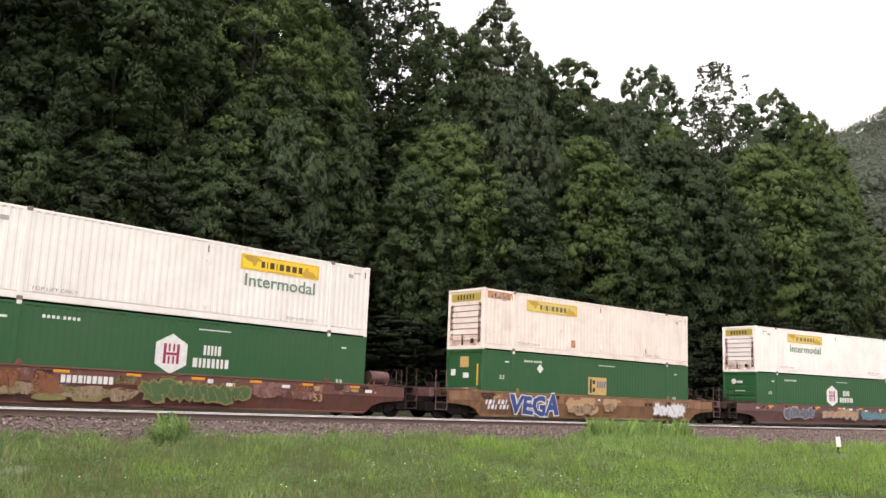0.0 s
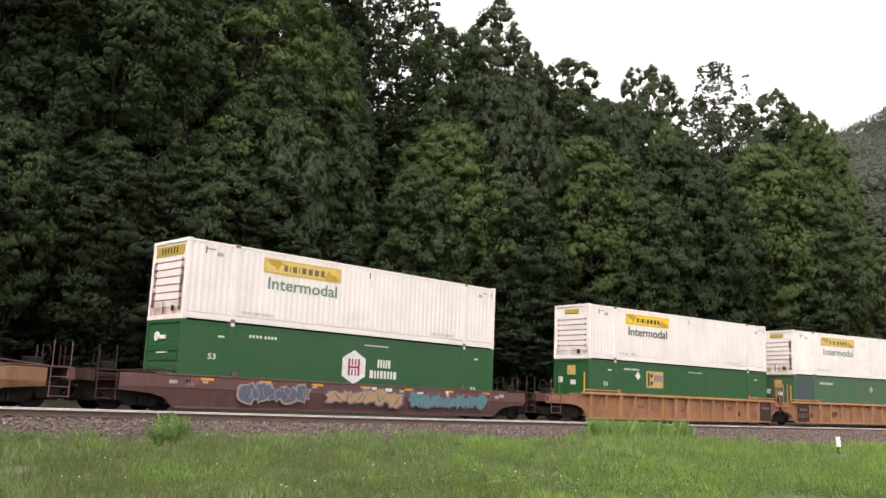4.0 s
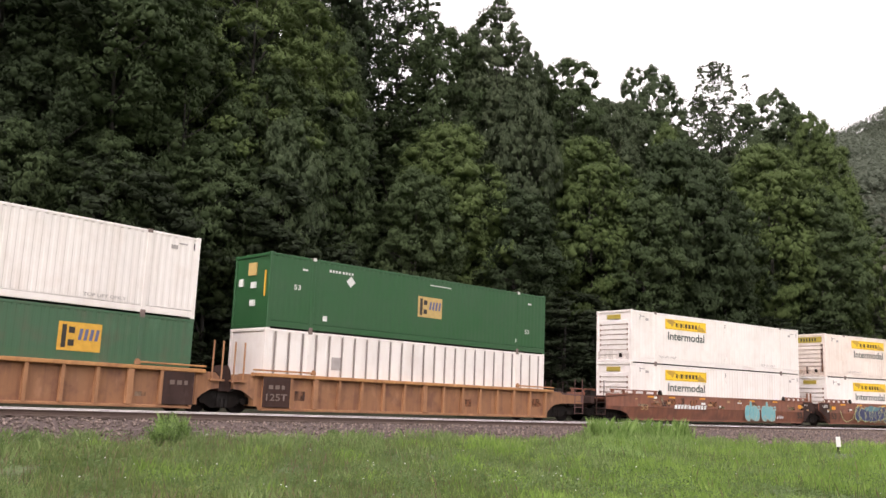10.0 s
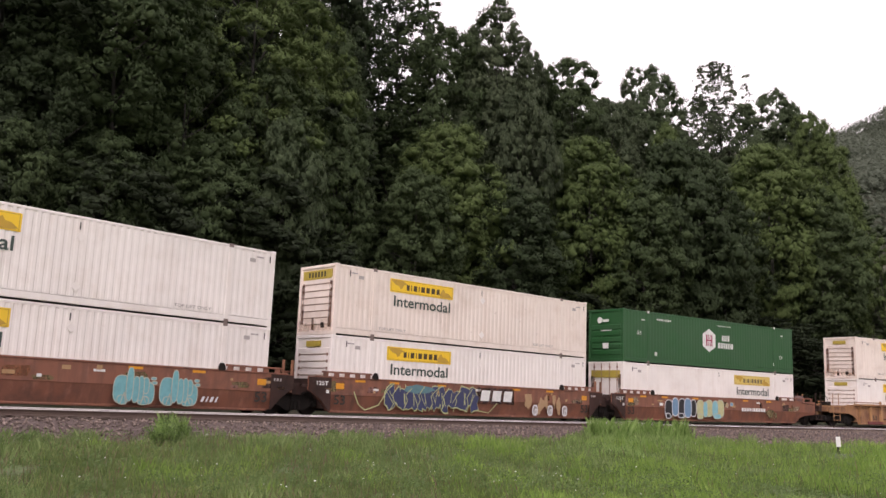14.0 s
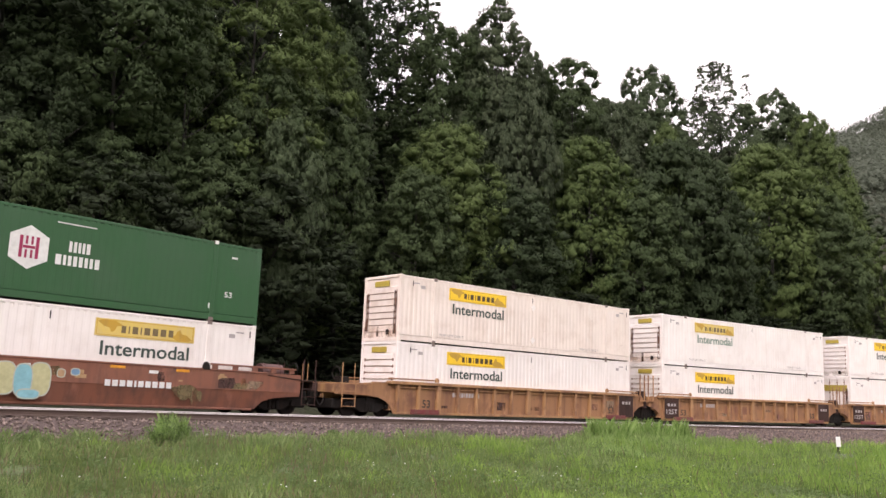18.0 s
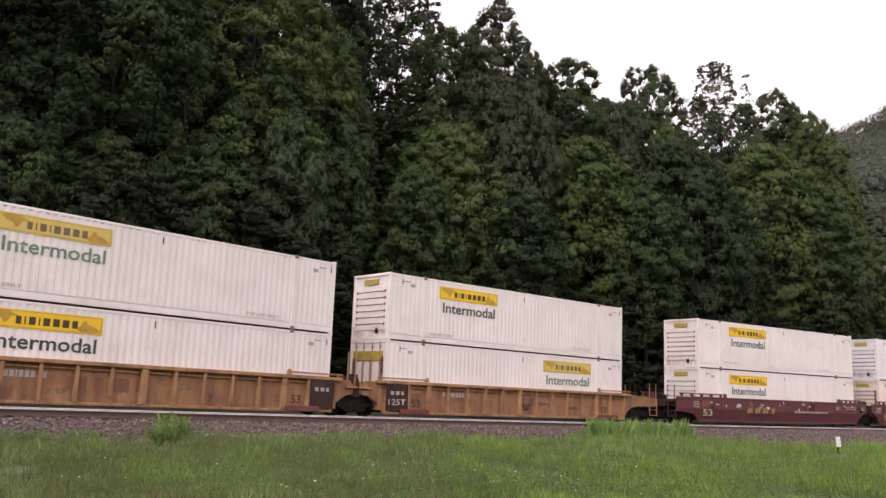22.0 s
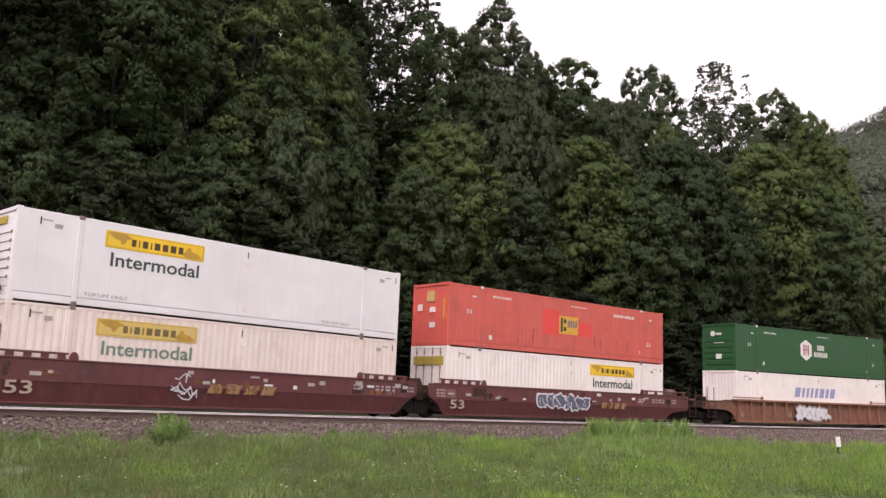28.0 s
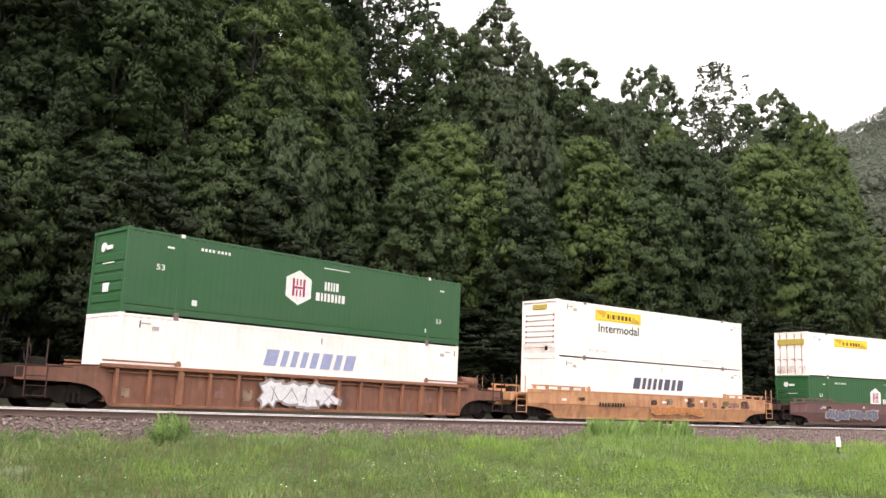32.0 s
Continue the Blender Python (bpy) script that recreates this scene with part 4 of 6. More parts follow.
def hexagon_logo(thing, x):
    """White hexagon with two crimson strokes, and white bars for two words."""
    def hexa(bm, k=1.0, y=OUT):
        prism(bm, [(x + 0.0, 1.62 + 0.68 * k), (x + 0.6 * k, 1.62 + 0.36 * k), (x + 0.6 * k, 1.62 - 0.36 * k), (x, 1.62 - 0.68 * k), (x - 0.6 * k, 1.62 - 0.36 * k), (x - 0.6 * k, 1.62 + 0.36 * k)], y, y + 0.004)
    logo = part("hexagon", shared(("hex", x), hexa), WHITE_INK, thing, "white hexagon emblem")
    for a, b, c, d in ((-0.30, -0.20, 1.28, 1.96), (0.20, 0.30, 1.28, 1.96), (-0.12, -0.05, 1.70, 1.96), (0.05, 0.12, 1.70, 1.96), (-0.12, -0.05, 1.28, 1.54), (0.05, 0.12, 1.28, 1.54), (-0.19, 0.19, 1.575, 1.665)):
        bar_parts(logo, x + a, x + b, c, d, (1,), CRIMSON, OUT - 0.004, name="emblem_stroke")
    bar_parts(thing, x + 1.25, x + 1.95, 1.66, 2.0, (0.4, 0.4, 0.35, 0.35, 0.5), WHITE_INK, OUT, 0.22)
    bar_parts(thing, x + 0.85, x + 2.3, 1.22, 1.54, (0.6, 0.3, 0.35, 0.4, 0.4, 0.35, 0.35, 0.5), WHITE_INK, OUT, 0.22)


def square_logo(thing, x, ground, zc=1.55):
    """Tan square with dark strokes and violet bars."""
    logo = part("logo_square", shared(("square", x, zc), lambda bm: plate(bm, x - 0.72, x + 0.72, zc - 0.45, zc + 0.45)), ground, thing, "tan square emblem")
    def dark(bm):
        plate(bm, x - 0.6, x - 0.45, zc - 0.36, zc + 0.36, OUT - 0.004)
        for z in (-0.3, 0.1):
            plate(bm, x - 0.38, x - 0.18, zc + z, zc + z + 0.2, OUT - 0.004)
    part("emblem_stroke", shared(("square_d", x, zc), dark), INK, logo, "black strokes")
    bar_parts(logo, x - 0.06, x + 0.6, zc - 0.1, zc + 0.26, (0.5, 0.5, 0.5, 0.5), BLUE_INK, OUT - 0.004, 0.35, 0.05, "emblem_bar")


def green_marks(thing):
    for x, z in ((-6.95, 1.55), (6.55, 0.9)):
        me, m = lettering("53", x, x + 0.32, z, z + 0.2)
        part("size_number", me, WHITE_INK, thing, "white number", m @ pose(0, OUT, 0))
    for x, z, w, h in ((0.2, 2.53, 1.3, 0.035), (-6.6, 2.34, 0.26, 0.07), (6.75, 2.34, 0.26, 0.07), (5.9, 0.45, 0.14, 0.17), (-5.5, 0.45, 0.2, 0.2)):
        part("stencil_bar", shared(("gstencil", x, z), lambda bm: plate(bm, x, x + w, z, z + h)), WHITE_INK, thing, "white stencil bars")
    for x in (-6.05, 6.05):
        part("casting_plate", shared(("casting_plate", x), lambda bm: box(bm, x - 0.075, x + 0.075, -HY - 0.031, -HY - 0.0265, TALL - 0.12, TALL + 0.0)), WHITE_INK, thing, "pale square on the lifting casting")
    bar_parts(thing, -5.3, -4.1, 2.43, 2.53, (0.5, 0.5, 0.5, 0.5, 0.01, 0.5, 0.5, 0.5, 0.5), WHITE_INK, OUT, 0.3, name="stencil_bar")


def diamond(thing, x, ink, z=2.16):
    part("placard", shared(("diamond", x, z), lambda bm: prism(bm, ((x, z - 0.23), (x + 0.23, z), (x, z + 0.23), (x - 0.23, z)), OUT, OUT + 0.004)), ink, thing, "diamond placard")


def end_marks(thing, mat, kind):
    """Writing and fittings on the leading end, x = -HX."""
    x = -HX - 0.004
    def flat(bm, y0, y1, z0, z1, lift=0.0):
        box(bm, x - lift - 0.004, x - lift + 0.05, y0, y1, z0, z1)
    if kind == "hauler":
        part("end_sign", shared("end_sign", lambda bm: flat(bm, -0.5, 0.5, 2.41, 2.65)), OLIVE_SIGN, thing, "olive-yellow end sign")
    elif kind == "hauler_olive":
        sign = part("end_sign", shared("end_sign_olive", lambda bm: flat(bm, -1.02, 1.02, 2.3, 2.68)), OLIVE_SIGN, thing, "wide olive-yellow end sign")
        for k in range(6):
            part("letter_bar", shared("end_sign_bar", lambda bm: flat(bm, -0.055, 0.055, 2.38, 2.6, 0.004)), INK, sign, m=pose(0, -0.55 + 0.22 * k, 0))
    elif kind == "hauler_wide":
        part("end_sign", shared("end_sign_wide", lambda bm: flat(bm, -1.05, 1.05, 2.02, 2.42)), OLIVE_SIGN, thing, "wide olive-yellow end sign behind the lock rods")
    elif kind == "square":
        part("end_logo", shared("end_logo", lambda bm: flat(bm, -0.3, 0.25, 2.05, 2.55)), TAN_SIGN, thing, "tan square emblem")
        for y, z, h in ((-0.15, 1.55, 0.24), (-0.15, 0.85, 0.24)):
            part("end_mark", shared(("end_mark", y, z), lambda bm: flat(bm, y - 0.17, y + 0.17, z, z + h)), WHITE_INK, thing, "white marking")
        part("end_placard", shared("end_placard", lambda bm: flat(bm, 0.62, 0.9, 1.65, 1.95)), WHITE_INK, thing, "white placard")
        part("reflective_strip", shared("end_strip", lambda bm: flat(bm, -1.0, -0.94, 1.2, 2.2)), AMBER, thing, "amber strip")
    elif kind == "round":
        def disc(bm):
            prism_pts = [(0.45 + 0.17 * math.cos(a), 2.3 + 0.17 * math.sin(a)) for a in (i * math.pi / 6 for i in range(12))]
            vs = [bm.verts.new((x - 0.006, y, z)) for y, z in prism_pts]
            ws = [bm.verts.new((x + 0.05, y, z)) for y, z in prism_pts]
            bm.faces.new(vs)
            for i in range(12):
                bm.faces.new((vs[i], ws[i], ws[(i + 1) % 12], vs[(i + 1) % 12]))
        part("end_emblem", shared("end_disc", disc), WHITE_INK, thing, "round white emblem")
        for q in ((-0.2, 0.2, 2.2, 2.34), (-0.4, 0.35, 1.70, 1.74), (-0.2, 0.2, 0.72, 1.02)):
            part("end_mark", shared(("end_round_mark", q), lambda bm: flat(bm, *q, 0.008)), WHITE_INK, thing, "white marking")


GROUP = "double-stacked shipping containers"


def container(style, mat, label, nose="bars"):
    thing = tagged(new("shipping_container"), label, "shipping container", GROUP)
    container_frame(thing, mat, style)
    if nose == "doors":
        door_end(thing, mat, -HX)
        nose_end(thing, mat, HX, False)
    else:
        nose_end(thing, mat, -HX, nose == "bars")
        nose_end(thing, mat, HX, False)
    return thing


def weather(thing, rusty):
    """Rust and dirt washed down the leading end."""
    bm = bmesh.new()
    box(bm, -HX - 0.002, -HX + 0.02, -HY + 0.15, HY - 0.15, 0.14, 0.62)
    part("end_stain", bm, RUST_WASH if rusty else DIRT_WASH, thing, "brown stain")
    if rusty:
        for y, w, z0, z1 in ((-HY + 0.2, 0.16, 0.3, 2.2), (HY - 0.42, 0.2, 0.45, 2.1), (0.1, 0.12, 0.2, 0.7)):
            part("rust_run", shared(("rust_run", y), lambda bm: box(bm, -HX - 0.012, -HX + 0.02, y, y + w, z0, z1)), RUST_RUN, thing, "dark rust run down the end")


def hauler_box(mat=None, style="ribbed", sign=-5.22, worn=False, text="Intermodal", nose="bars", level="upper", note="", wide=False, ink=None):
    mat = mat or WHITE
    c = container(style, mat, f"{note or 'white'} {'smooth' if style == 'smooth' else 'ribbed'} container with yellow sign, {level} of the stack", nose)
    hauler_sign(c, sign, worn, text, ink)
    small_marks(c, GREY_INK)
    end_marks(c, mat, "hauler_wide" if nose == "doors" else "hauler_olive" if wide else "hauler")
    weather(c, mat is CREAM or wide or worn)
    return c


def hex_box(x=-0.25, level="lower"):
    c = container("wavy", GREEN, f"green container with white hexagon emblem, {level} of the stack", "ribs")
    for z in (0.5, 0.85, 1.2, 1.55, 1.9):
        part("end_rib", rib_shape(-HX), GREEN, c, m=pose(0, 0, z))
    hexagon_logo(c, x)
    green_marks(c)
    end_marks(c, GREEN, "round")
    return c


def square_box(x, mat=None, level="lower", ground=None, note="green", dia=-4.2, zc=1.55):
    mat = mat or GREEN
    c = container("wavy", mat, f"{note} container with square emblem, {level} of the stack", "ribs")
    square_logo(c, x, ground or TAN_SIGN, zc)
    if mat is not GREEN_OLD:
        green_marks(c)
    if dia is not None:
        diamond(c, dia, GREY_INK if mat is GREEN_OLD else WHITE_INK)
    end_marks(c, mat, "square")
    return c


def slanted_bar_box(x0, ink, note):
    c = container("wavy", WHITE, f"white ribbed container with {note} slanted bars, lower of the stack", "ribs")
    bar_parts(c, x0, x0 + 4.3, 1.45, 2.06, (0.7, 0.34, 0.34, 0.34, 0.4, 0.6, 0.4, 0.62), ink, OUT, 0.24, 0.16)
    small_marks(c, GREY_INK)
    for k in range(9):
        part("end_rib", shared("upright_rib", lambda bm: box(bm, -HX + 0.005, -HX + 0.06, -0.06, 0.06, 0.16, TALL - 0.13, 0.015)), WHITE, c, m=pose(0, -1.0 + 0.25 * k, 0))
    return c


# ---------------------------------------------------------------- well cars
CY = 1.5
RUST_STREAK = wash("dark_red_rust", (0.28, 0.05, 0.035), 0.30, 0.6)
RUST_RUN = wash("dark_rust_run", (0.16, 0.075, 0.045), 0.36, 0.62, 3.4, 0.9)
RUST_PATCH = wash("orange_rust_patch", (0.62, 0.30, 0.16), 0.30, 0.62, 3.0, 0.85)
RUST_WASH = wash("rust_wash", (0.55, 0.33, 0.20), 0.38, 0.85, 2.2, 0.55)
DIRT_WASH = wash("brown_dirt_wash", (0.55, 0.44, 0.37), 0.38, 0.9, 1.6, 0.4)
BUFF_WORN = wash("worn_buff_lettering", (0.36, 0.20, 0.09), 0.28, 0.5, 3.2, 0.9)
OLIVE_SIGN = plain("olive_yellow_sign", (0.44, 0.34, 0.06))
RED_STEP = paint("dull_red_step_paint", (0.16, 0.03, 0.03), 0.6, 0.4, 0.3)


def bogie_shape(bm):
    for y in (-1.0, 1.0):
        side = ((-1.28, 0.40), (-1.28, 0.56), (-1.0, 0.66), (-0.45, 0.78), (0.45, 0.78), (1.0, 0.66), (1.28, 0.56), (1.28, 0.40), (1.05, 0.34), (0.8, 0.40), (0.45, 0.20), (-0.45, 0.20), (-0.8, 0.40), (-1.05, 0.34))
        prism(bm, side, y - 0.09, y + 0.09)
        for x in (-0.18, 0.0, 0.18):
            rod(bm, (x, y * 1.1, 0.24), (x, y * 1.1, 0.6), 0.07, 8)
        for x in (-0.89, 0.89):
            rod(bm, (x, y, 0.457), (x, y * 1.2, 0.457), 0.11, 10)
    box(bm, -0.22, 0.22, -1.15, 1.15, 0.5, 0.82, 0.03)


def wheelset_shape(bm):
    rod(bm, (0, -1.02, 0), (0, 1.02, 0), 0.085, 10)
    for y in (-0.755, 0.755):
        sg = math.copysign(1, y)
        rod(bm, (0, y - sg * 0.065, 0), (0, y - sg * 0.03, 0), 0.485, 24)
        rod(bm, (0, y - sg * 0.03, 0), (0, y + sg * 0.07, 0), 0.457, 24)
        rod(bm, (0, y + sg * 0.07, 0), (0, y + sg * 0.11, 0), 0.16, 12)
        for a in range(0, 360, 90):
            ca, sa = math.cos(radians(a)), math.sin(radians(a))
            rod(bm, (0.3 * ca, y + sg * 0.07, 0.3 * sa), (0.3 * ca, y + sg * 0.075, 0.3 * sa), 0.05, 8)


WHEELS = []


def bogie(car, x):
    b = part("bogie", shared("bogie", bogie_shape), GRIME, car, "grimy cast steel bogie", pose(x, 0, 0))
    for dx in (-0.89, 0.89):
        w = part("wheelset", shared("wheelset", wheelset_shape), GRIME, b, "steel wheels on an axle", pose(dx, 0, 0.457))
        WHEELS.append((w, dx))


def end_gear(car, mat, sg, tank=None):
    """Draft sill, coupler, deck and grab irons beyond a coupled end."""
    def sill(bm):
        box(bm, *sorted((sg * 8.3, sg * 11.1)), -0.35, 0.35, 0.72, 1.02, 0.02)
        box(bm, *sorted((sg * 9.0, sg * 9.4)), -1.3, 1.3, 0.84, 1.0, 0.02)
        box(bm, *sorted((sg * 10.95, sg * 11.2)), -1.35, 1.35, 0.95, 1.3, 0.02)
    part("end_sill", shared(("sill", sg), sill), mat, car)
    def coupler(bm):
        box(bm, *sorted((sg * 11.1, sg * 11.35)), -0.12, 0.12, 0.78, 0.98, 0.02)
        box(bm, *sorted((sg * 11.35, sg * 11.6)), -0.2, 0.14, 0.72, 1.02, 0.05)
        rod(bm, (sg * 11.1, 0.4, 0.85), (sg * 11.5, 0.3, 0.5), 0.03)
    part("coupler", shared(("coupler", sg), coupler), GRIME, car, "grimy knuckle coupler")
    part("deck", shared(("deck", sg), lambda bm: box(bm, *sorted((sg * 8.45, sg * 11.15)), -1.32, 1.32, 1.31, 1.36, 0.01)), mat, car)
    for x in (10.35, 10.95):
        part("grab_iron", shared(("grab", sg, x), lambda bm: rod(bm, (sg * x, -CY + 0.05, 1.3), (sg * x, -CY + 0.05, 2.15), 0.022)), mat, car)
    part("hand_rail", shared(("hand_rail", sg), lambda bm: rod(bm, (sg * 10.2, -CY, 1.35), (sg * 8.6, -CY, 1.46), 0.02)), mat, car)
    for y in (0.8, 1.2):
        part("end_rail", shared(("end_rail", sg, y), lambda bm: rod(bm, (sg * 11.15, y, 1.3), (sg * 11.15, y, 2.1), 0.022)), mat, car)
    def ladder(bm):
        for x in (10.3, 10.95):
            rod(bm, (sg * x, -CY, 0.38), (sg * x, -CY, 1.35), 0.022)
        for z in (0.42, 0.72, 1.02):
            rod(bm, (sg * 10.3, -CY, z), (sg * 10.95, -CY, z), 0.018)
    part("ladder", shared(("ladder", sg), ladder), mat, car)
    def brake(bm):
        box(bm, *sorted((sg * 10.0, sg * 10.45)), -0.6, -0.15, 1.36, 1.62, 0.02)
        tube(bm, [(sg * 10.6, -0.5 + 0.28 * math.cos(a), 1.75 + 0.28 * math.sin(a)) for a in (i * math.pi / 8 for i in range(17))], 0.02)
        rod(bm, (sg * 10.45, -0.5, 1.5), (sg * 10.6, -0.5, 1.75), 0.02)
    def gear(bm):
        box(bm, *sorted((sg * 10.1, sg * 11.0)), -0.9, 0.9, 0.3, 0.72, 0.05)
        tube(bm, [(sg * (11.1 + 0.42 * q), -0.45, 0.78 - 1.5 * q * (1 - q)) for q in (0, 0.25, 0.5, 0.75, 1)], 0.03)
        tube(bm, [(sg * (11.1 + 0.42 * q), 0.5, 0.82 - 1.3 * q * (1 - q)) for q in (0, 0.25, 0.5, 0.75, 1)], 0.03)
    part("air_hose", shared(("gear", sg), gear), GRIME, car, "black air hoses and draft gear")
    if sg > 0 and tank is not None:
        def barrel(bm):
            rod(bm, (8.75, -0.75, 1.64), (9.75, -0.75, 1.64), 0.27, 16)
            for x in (8.9, 9.6):
                rod(bm, (x - 0.03, -0.75, 1.64), (x + 0.03, -0.75, 1.64), 0.285, 16)
                box(bm, x - 0.05, x + 0.05, -1.0, -0.5, 1.34, 1.5)
        part("air_reservoir", shared("air_reservoir", barrel), tank, car, "rusty air reservoir")
    part("brake_wheel", shared(("brake", sg), brake), DARK_STEEL, car, "dark brake wheel and gear")


def joint_gear(car, mat, sg, posts=False):
    """Half of an articulated joint over a shared bogie."""
    def saddle(bm):
        box(bm, *sorted((sg * 8.3, sg * 9.55)), -0.6, 0.6, 0.84, 1.15, 0.03)
        box(bm, *sorted((sg * 8.3, sg * 8.42)), -1.36, 1.36, 0.3, 1.45)
    part("joint_saddle", shared(("saddle", sg), saddle), mat, car)
    for x in (8.95, 9.35) if mat in (YELLOW_CAR, CLAY_CAR) else ():
        part("grab_iron", shared(("jpost", sg, x), lambda bm: rod(bm, (sg * x, -CY + 0.12, 1.2), (sg * x, -CY + 0.12, 2.6), 0.035)), mat, car)
    if posts and sg > 0:
        for x in (8.72, 9.14):
            part("joint_post", shared(("bpost", x), lambda bm: box(bm, x - 0.045, x + 0.045, -CY + 0.04, -CY + 0.13, 0.85, 2.08, 0.012)), RUST_CAR, car, "brown upright post beside the joint")
    part("joint_step", shared(("jstep", sg), lambda bm: box(bm, *sorted((sg * 8.85, sg * 9.45)), -CY + 0.05, -CY + 0.5, 1.15, 1.22)), mat, car)
    def knuckle(bm):
        prism(bm, ((9.35, 0.8), (9.62, 0.8), (9.62, 1.72), (9.5, 1.72), (9.4, 1.5), (9.35, 1.1)), -1.25, -0.7)
        for v in bm.verts:
            v.co.x *= sg
            v.co.z = min(v.co.z, 1.25) if posts else v.co.z
    part("joint_casting", shared(("knuckle", sg, posts), knuckle), SOOTY, car, "sooty joint casting")


def half_outline(kind, end):
    """Lower edge of one side, from the middle outwards, as (x, z)."""
    if kind == "smooth":
        return ((8.2, 0.2), (8.5, 0.48), (8.95, 0.62), (9.6, 0.68), (10.2, 0.72), (10.2, 1.53)) if end else ((8.2, 0.2), (8.6, 0.62), (8.95, 0.86), (9.2, 1.0), (9.2, 1.53))
    arch = [(8.2, 0.17)] + [(8.25 + 1.25 * (1 - math.cos(a)), 0.17 + 0.71 * math.sin(a)) for a in (radians(q) for q in (25, 45, 65, 90))]
    return (*arch, (11.2, 0.9), (11.2, 1.3), (9.45, 1.32), (9.35, 1.46)) if end else (*arch[:3], (8.95, 0.85), (9.3, 0.9), (9.3, 1.3), (9.1, 1.46))


def well_car(kind, mat, label, ends=(True, True), top=1.53):
    """ends: whether the left and the right end have couplers; else they rest on a shared bogie."""
    car = tagged(new("well_car"), label, "rail car", "well cars of the train")
    left = [(-x, top if z == 1.53 else z) for x, z in half_outline(kind, ends[0])]
    right = [(x, top if z == 1.53 else z) for x, z in half_outline(kind, ends[1])]
    for side in (-1, 1):
        y0, y1 = sorted((side * (CY - 0.07), side * (CY - 0.012)))
        if kind == "smooth":
            def cut(pts, z):
                for (xa, za), (xb, zb) in zip(pts, pts[1:]):
                    if za <= z < zb:
                        return xa + (xb - xa) * (z - za) / (zb - za)
            xl, xr = cut(left, 0.86), cut(right, 0.86)
            def skirt(bm):
                prism(bm, [(xl, 0.86)] + [q for q in left[::-1] if q[1] < 0.86] + [q for q in right if q[1] < 0.86] + [(xr, 0.86)], y0, y1)
                for v in bm.verts:
                    v.co.y -= side * (0.86 - v.co.z) * 0.22
            part("side_skirt", shared(("skirt", ends, side), skirt), mat, car)
            def panel(bm):
                prism(bm, [(xl, 0.861), (xr, 0.861)] + [q for q in right if q[1] > 0.87] + [q for q in left[::-1] if q[1] > 0.87], y0, y1)
                box(bm, -9.3 if ends[0] else -8.9, 9.3 if ends[1] else 8.9, *sorted((side * CY, side * (CY - 0.02))), 0.84, top - 0.03, 0.01)
            part("side_wall", shared(("smooth_side", ends, side, top), panel), mat, car)
            part("top_chord", shared(("smooth_chord", side, top), lambda bm: box(bm, -8.9, 8.9, *sorted((side * (CY + 0.02), side * (CY - 0.09))), top - 0.03, top + 0.03, 0.012)), mat, car)
            part("bottom_chord", shared(("smooth_foot", side), lambda bm: box(bm, -8.1, 8.1, *sorted((side * (CY - 0.13), side * (CY - 0.2))), 0.14, 0.22, 0.02)), mat, car)
            for sg, e in ((-1, ends[0]), (1, ends[1])):
                reach = 9.95 if e else 8.6
                def guard(bm):
                    box(bm, *sorted((sg * 6.1, sg * reach)), *sorted((side * (CY + 0.01), side * (CY - 0.05))), 1.69, 1.76, 0.01)
                    for q in np.linspace(6.3, reach - 0.2, 5):
                        box(bm, sg * q - 0.12, sg * q + 0.12, *sorted((side * (CY - 0.005), side * (CY - 0.04))), 1.55, 1.70)
                if top > 1.4:
                    part("end_guard", shared(("guard", sg, e, side), guard), mat, car)
        else:
            def web(bm):
                prism(bm, left[::-1] + right, *sorted((side * (CY - 0.185), side * (CY - 0.155))))
            part("side_wall", shared(("rib_side", ends, side), web), {YELLOW_CAR: YELLOW_WEB, CLAY_CAR: CLAY_WEB, RUST_CAR: RUST_WEB}[mat], car, "recessed, more faded side sheet")
            part("top_chord", shared(("rib_chord", side), lambda bm: box(bm, -8.6, 8.6, *sorted((side * (CY + 0.02), side * (CY - 0.19))), 1.40, 1.53, 0.015)), ORANGE_TRIM if mat is CLAY_CAR else mat, car)
            part("bottom_chord", shared(("rib_foot", side), lambda bm: box(bm, -8.15, 8.15, *sorted((side * (CY - 0.03), side * (CY - 0.19))), 0.15, 0.25, 0.015)), mat, car)
            for i in range(15):
                part("side_stake", shared(("stake", side), lambda bm: prism(bm, ((-0.055, 0.25), (0.055, 0.25), (0.055, 1.40), (-0.055, 1.40)), *sorted((side * (CY - 0.005), side * (CY - 0.16))))), mat, car, m=pose(-8.05 + 1.15 * i, 0, 0))
            for sg in (-1, 1):
                part("guide_flange", shared(("flange", sg, side), lambda bm: box(bm, *sorted((sg * 5.95, sg * 8.6)), *sorted((side * (CY + 0.02), side * (CY - 0.06))), 1.60, 1.66, 0.01)), ORANGE_TRIM if mat is CLAY_CAR else mat, car)
        lr = 0.14 if kind == "smooth" and top > 1.4 else 0.1
        for x in (-5.92, 5.92):
            def lug(bm):
                prism(bm, [(x + lr * math.cos(a), top + 0.07 + lr * 1.4 * max(-0.4, math.sin(a))) for a in (i * math.pi / 8 for i in range(16))], *sorted((side * (CY + 0.03), side * (CY - 0.04))))
            part("locking_lug", shared(("lug", x, side, kind, top), lug), DARK_STEEL if mat is BROWN_CAR and top > 1.4 else mat, car, "rounded container guide lug")
    for x in (-7.7, -5.95, -2, 2, 5.95, 7.7):
        part("cross_member", shared("cross_member", lambda bm: box(bm, -0.25, 0.25, -CY + 0.2, CY - 0.2, 0.2, 0.34)), GRIME, car, m=pose(x, 0, 0))
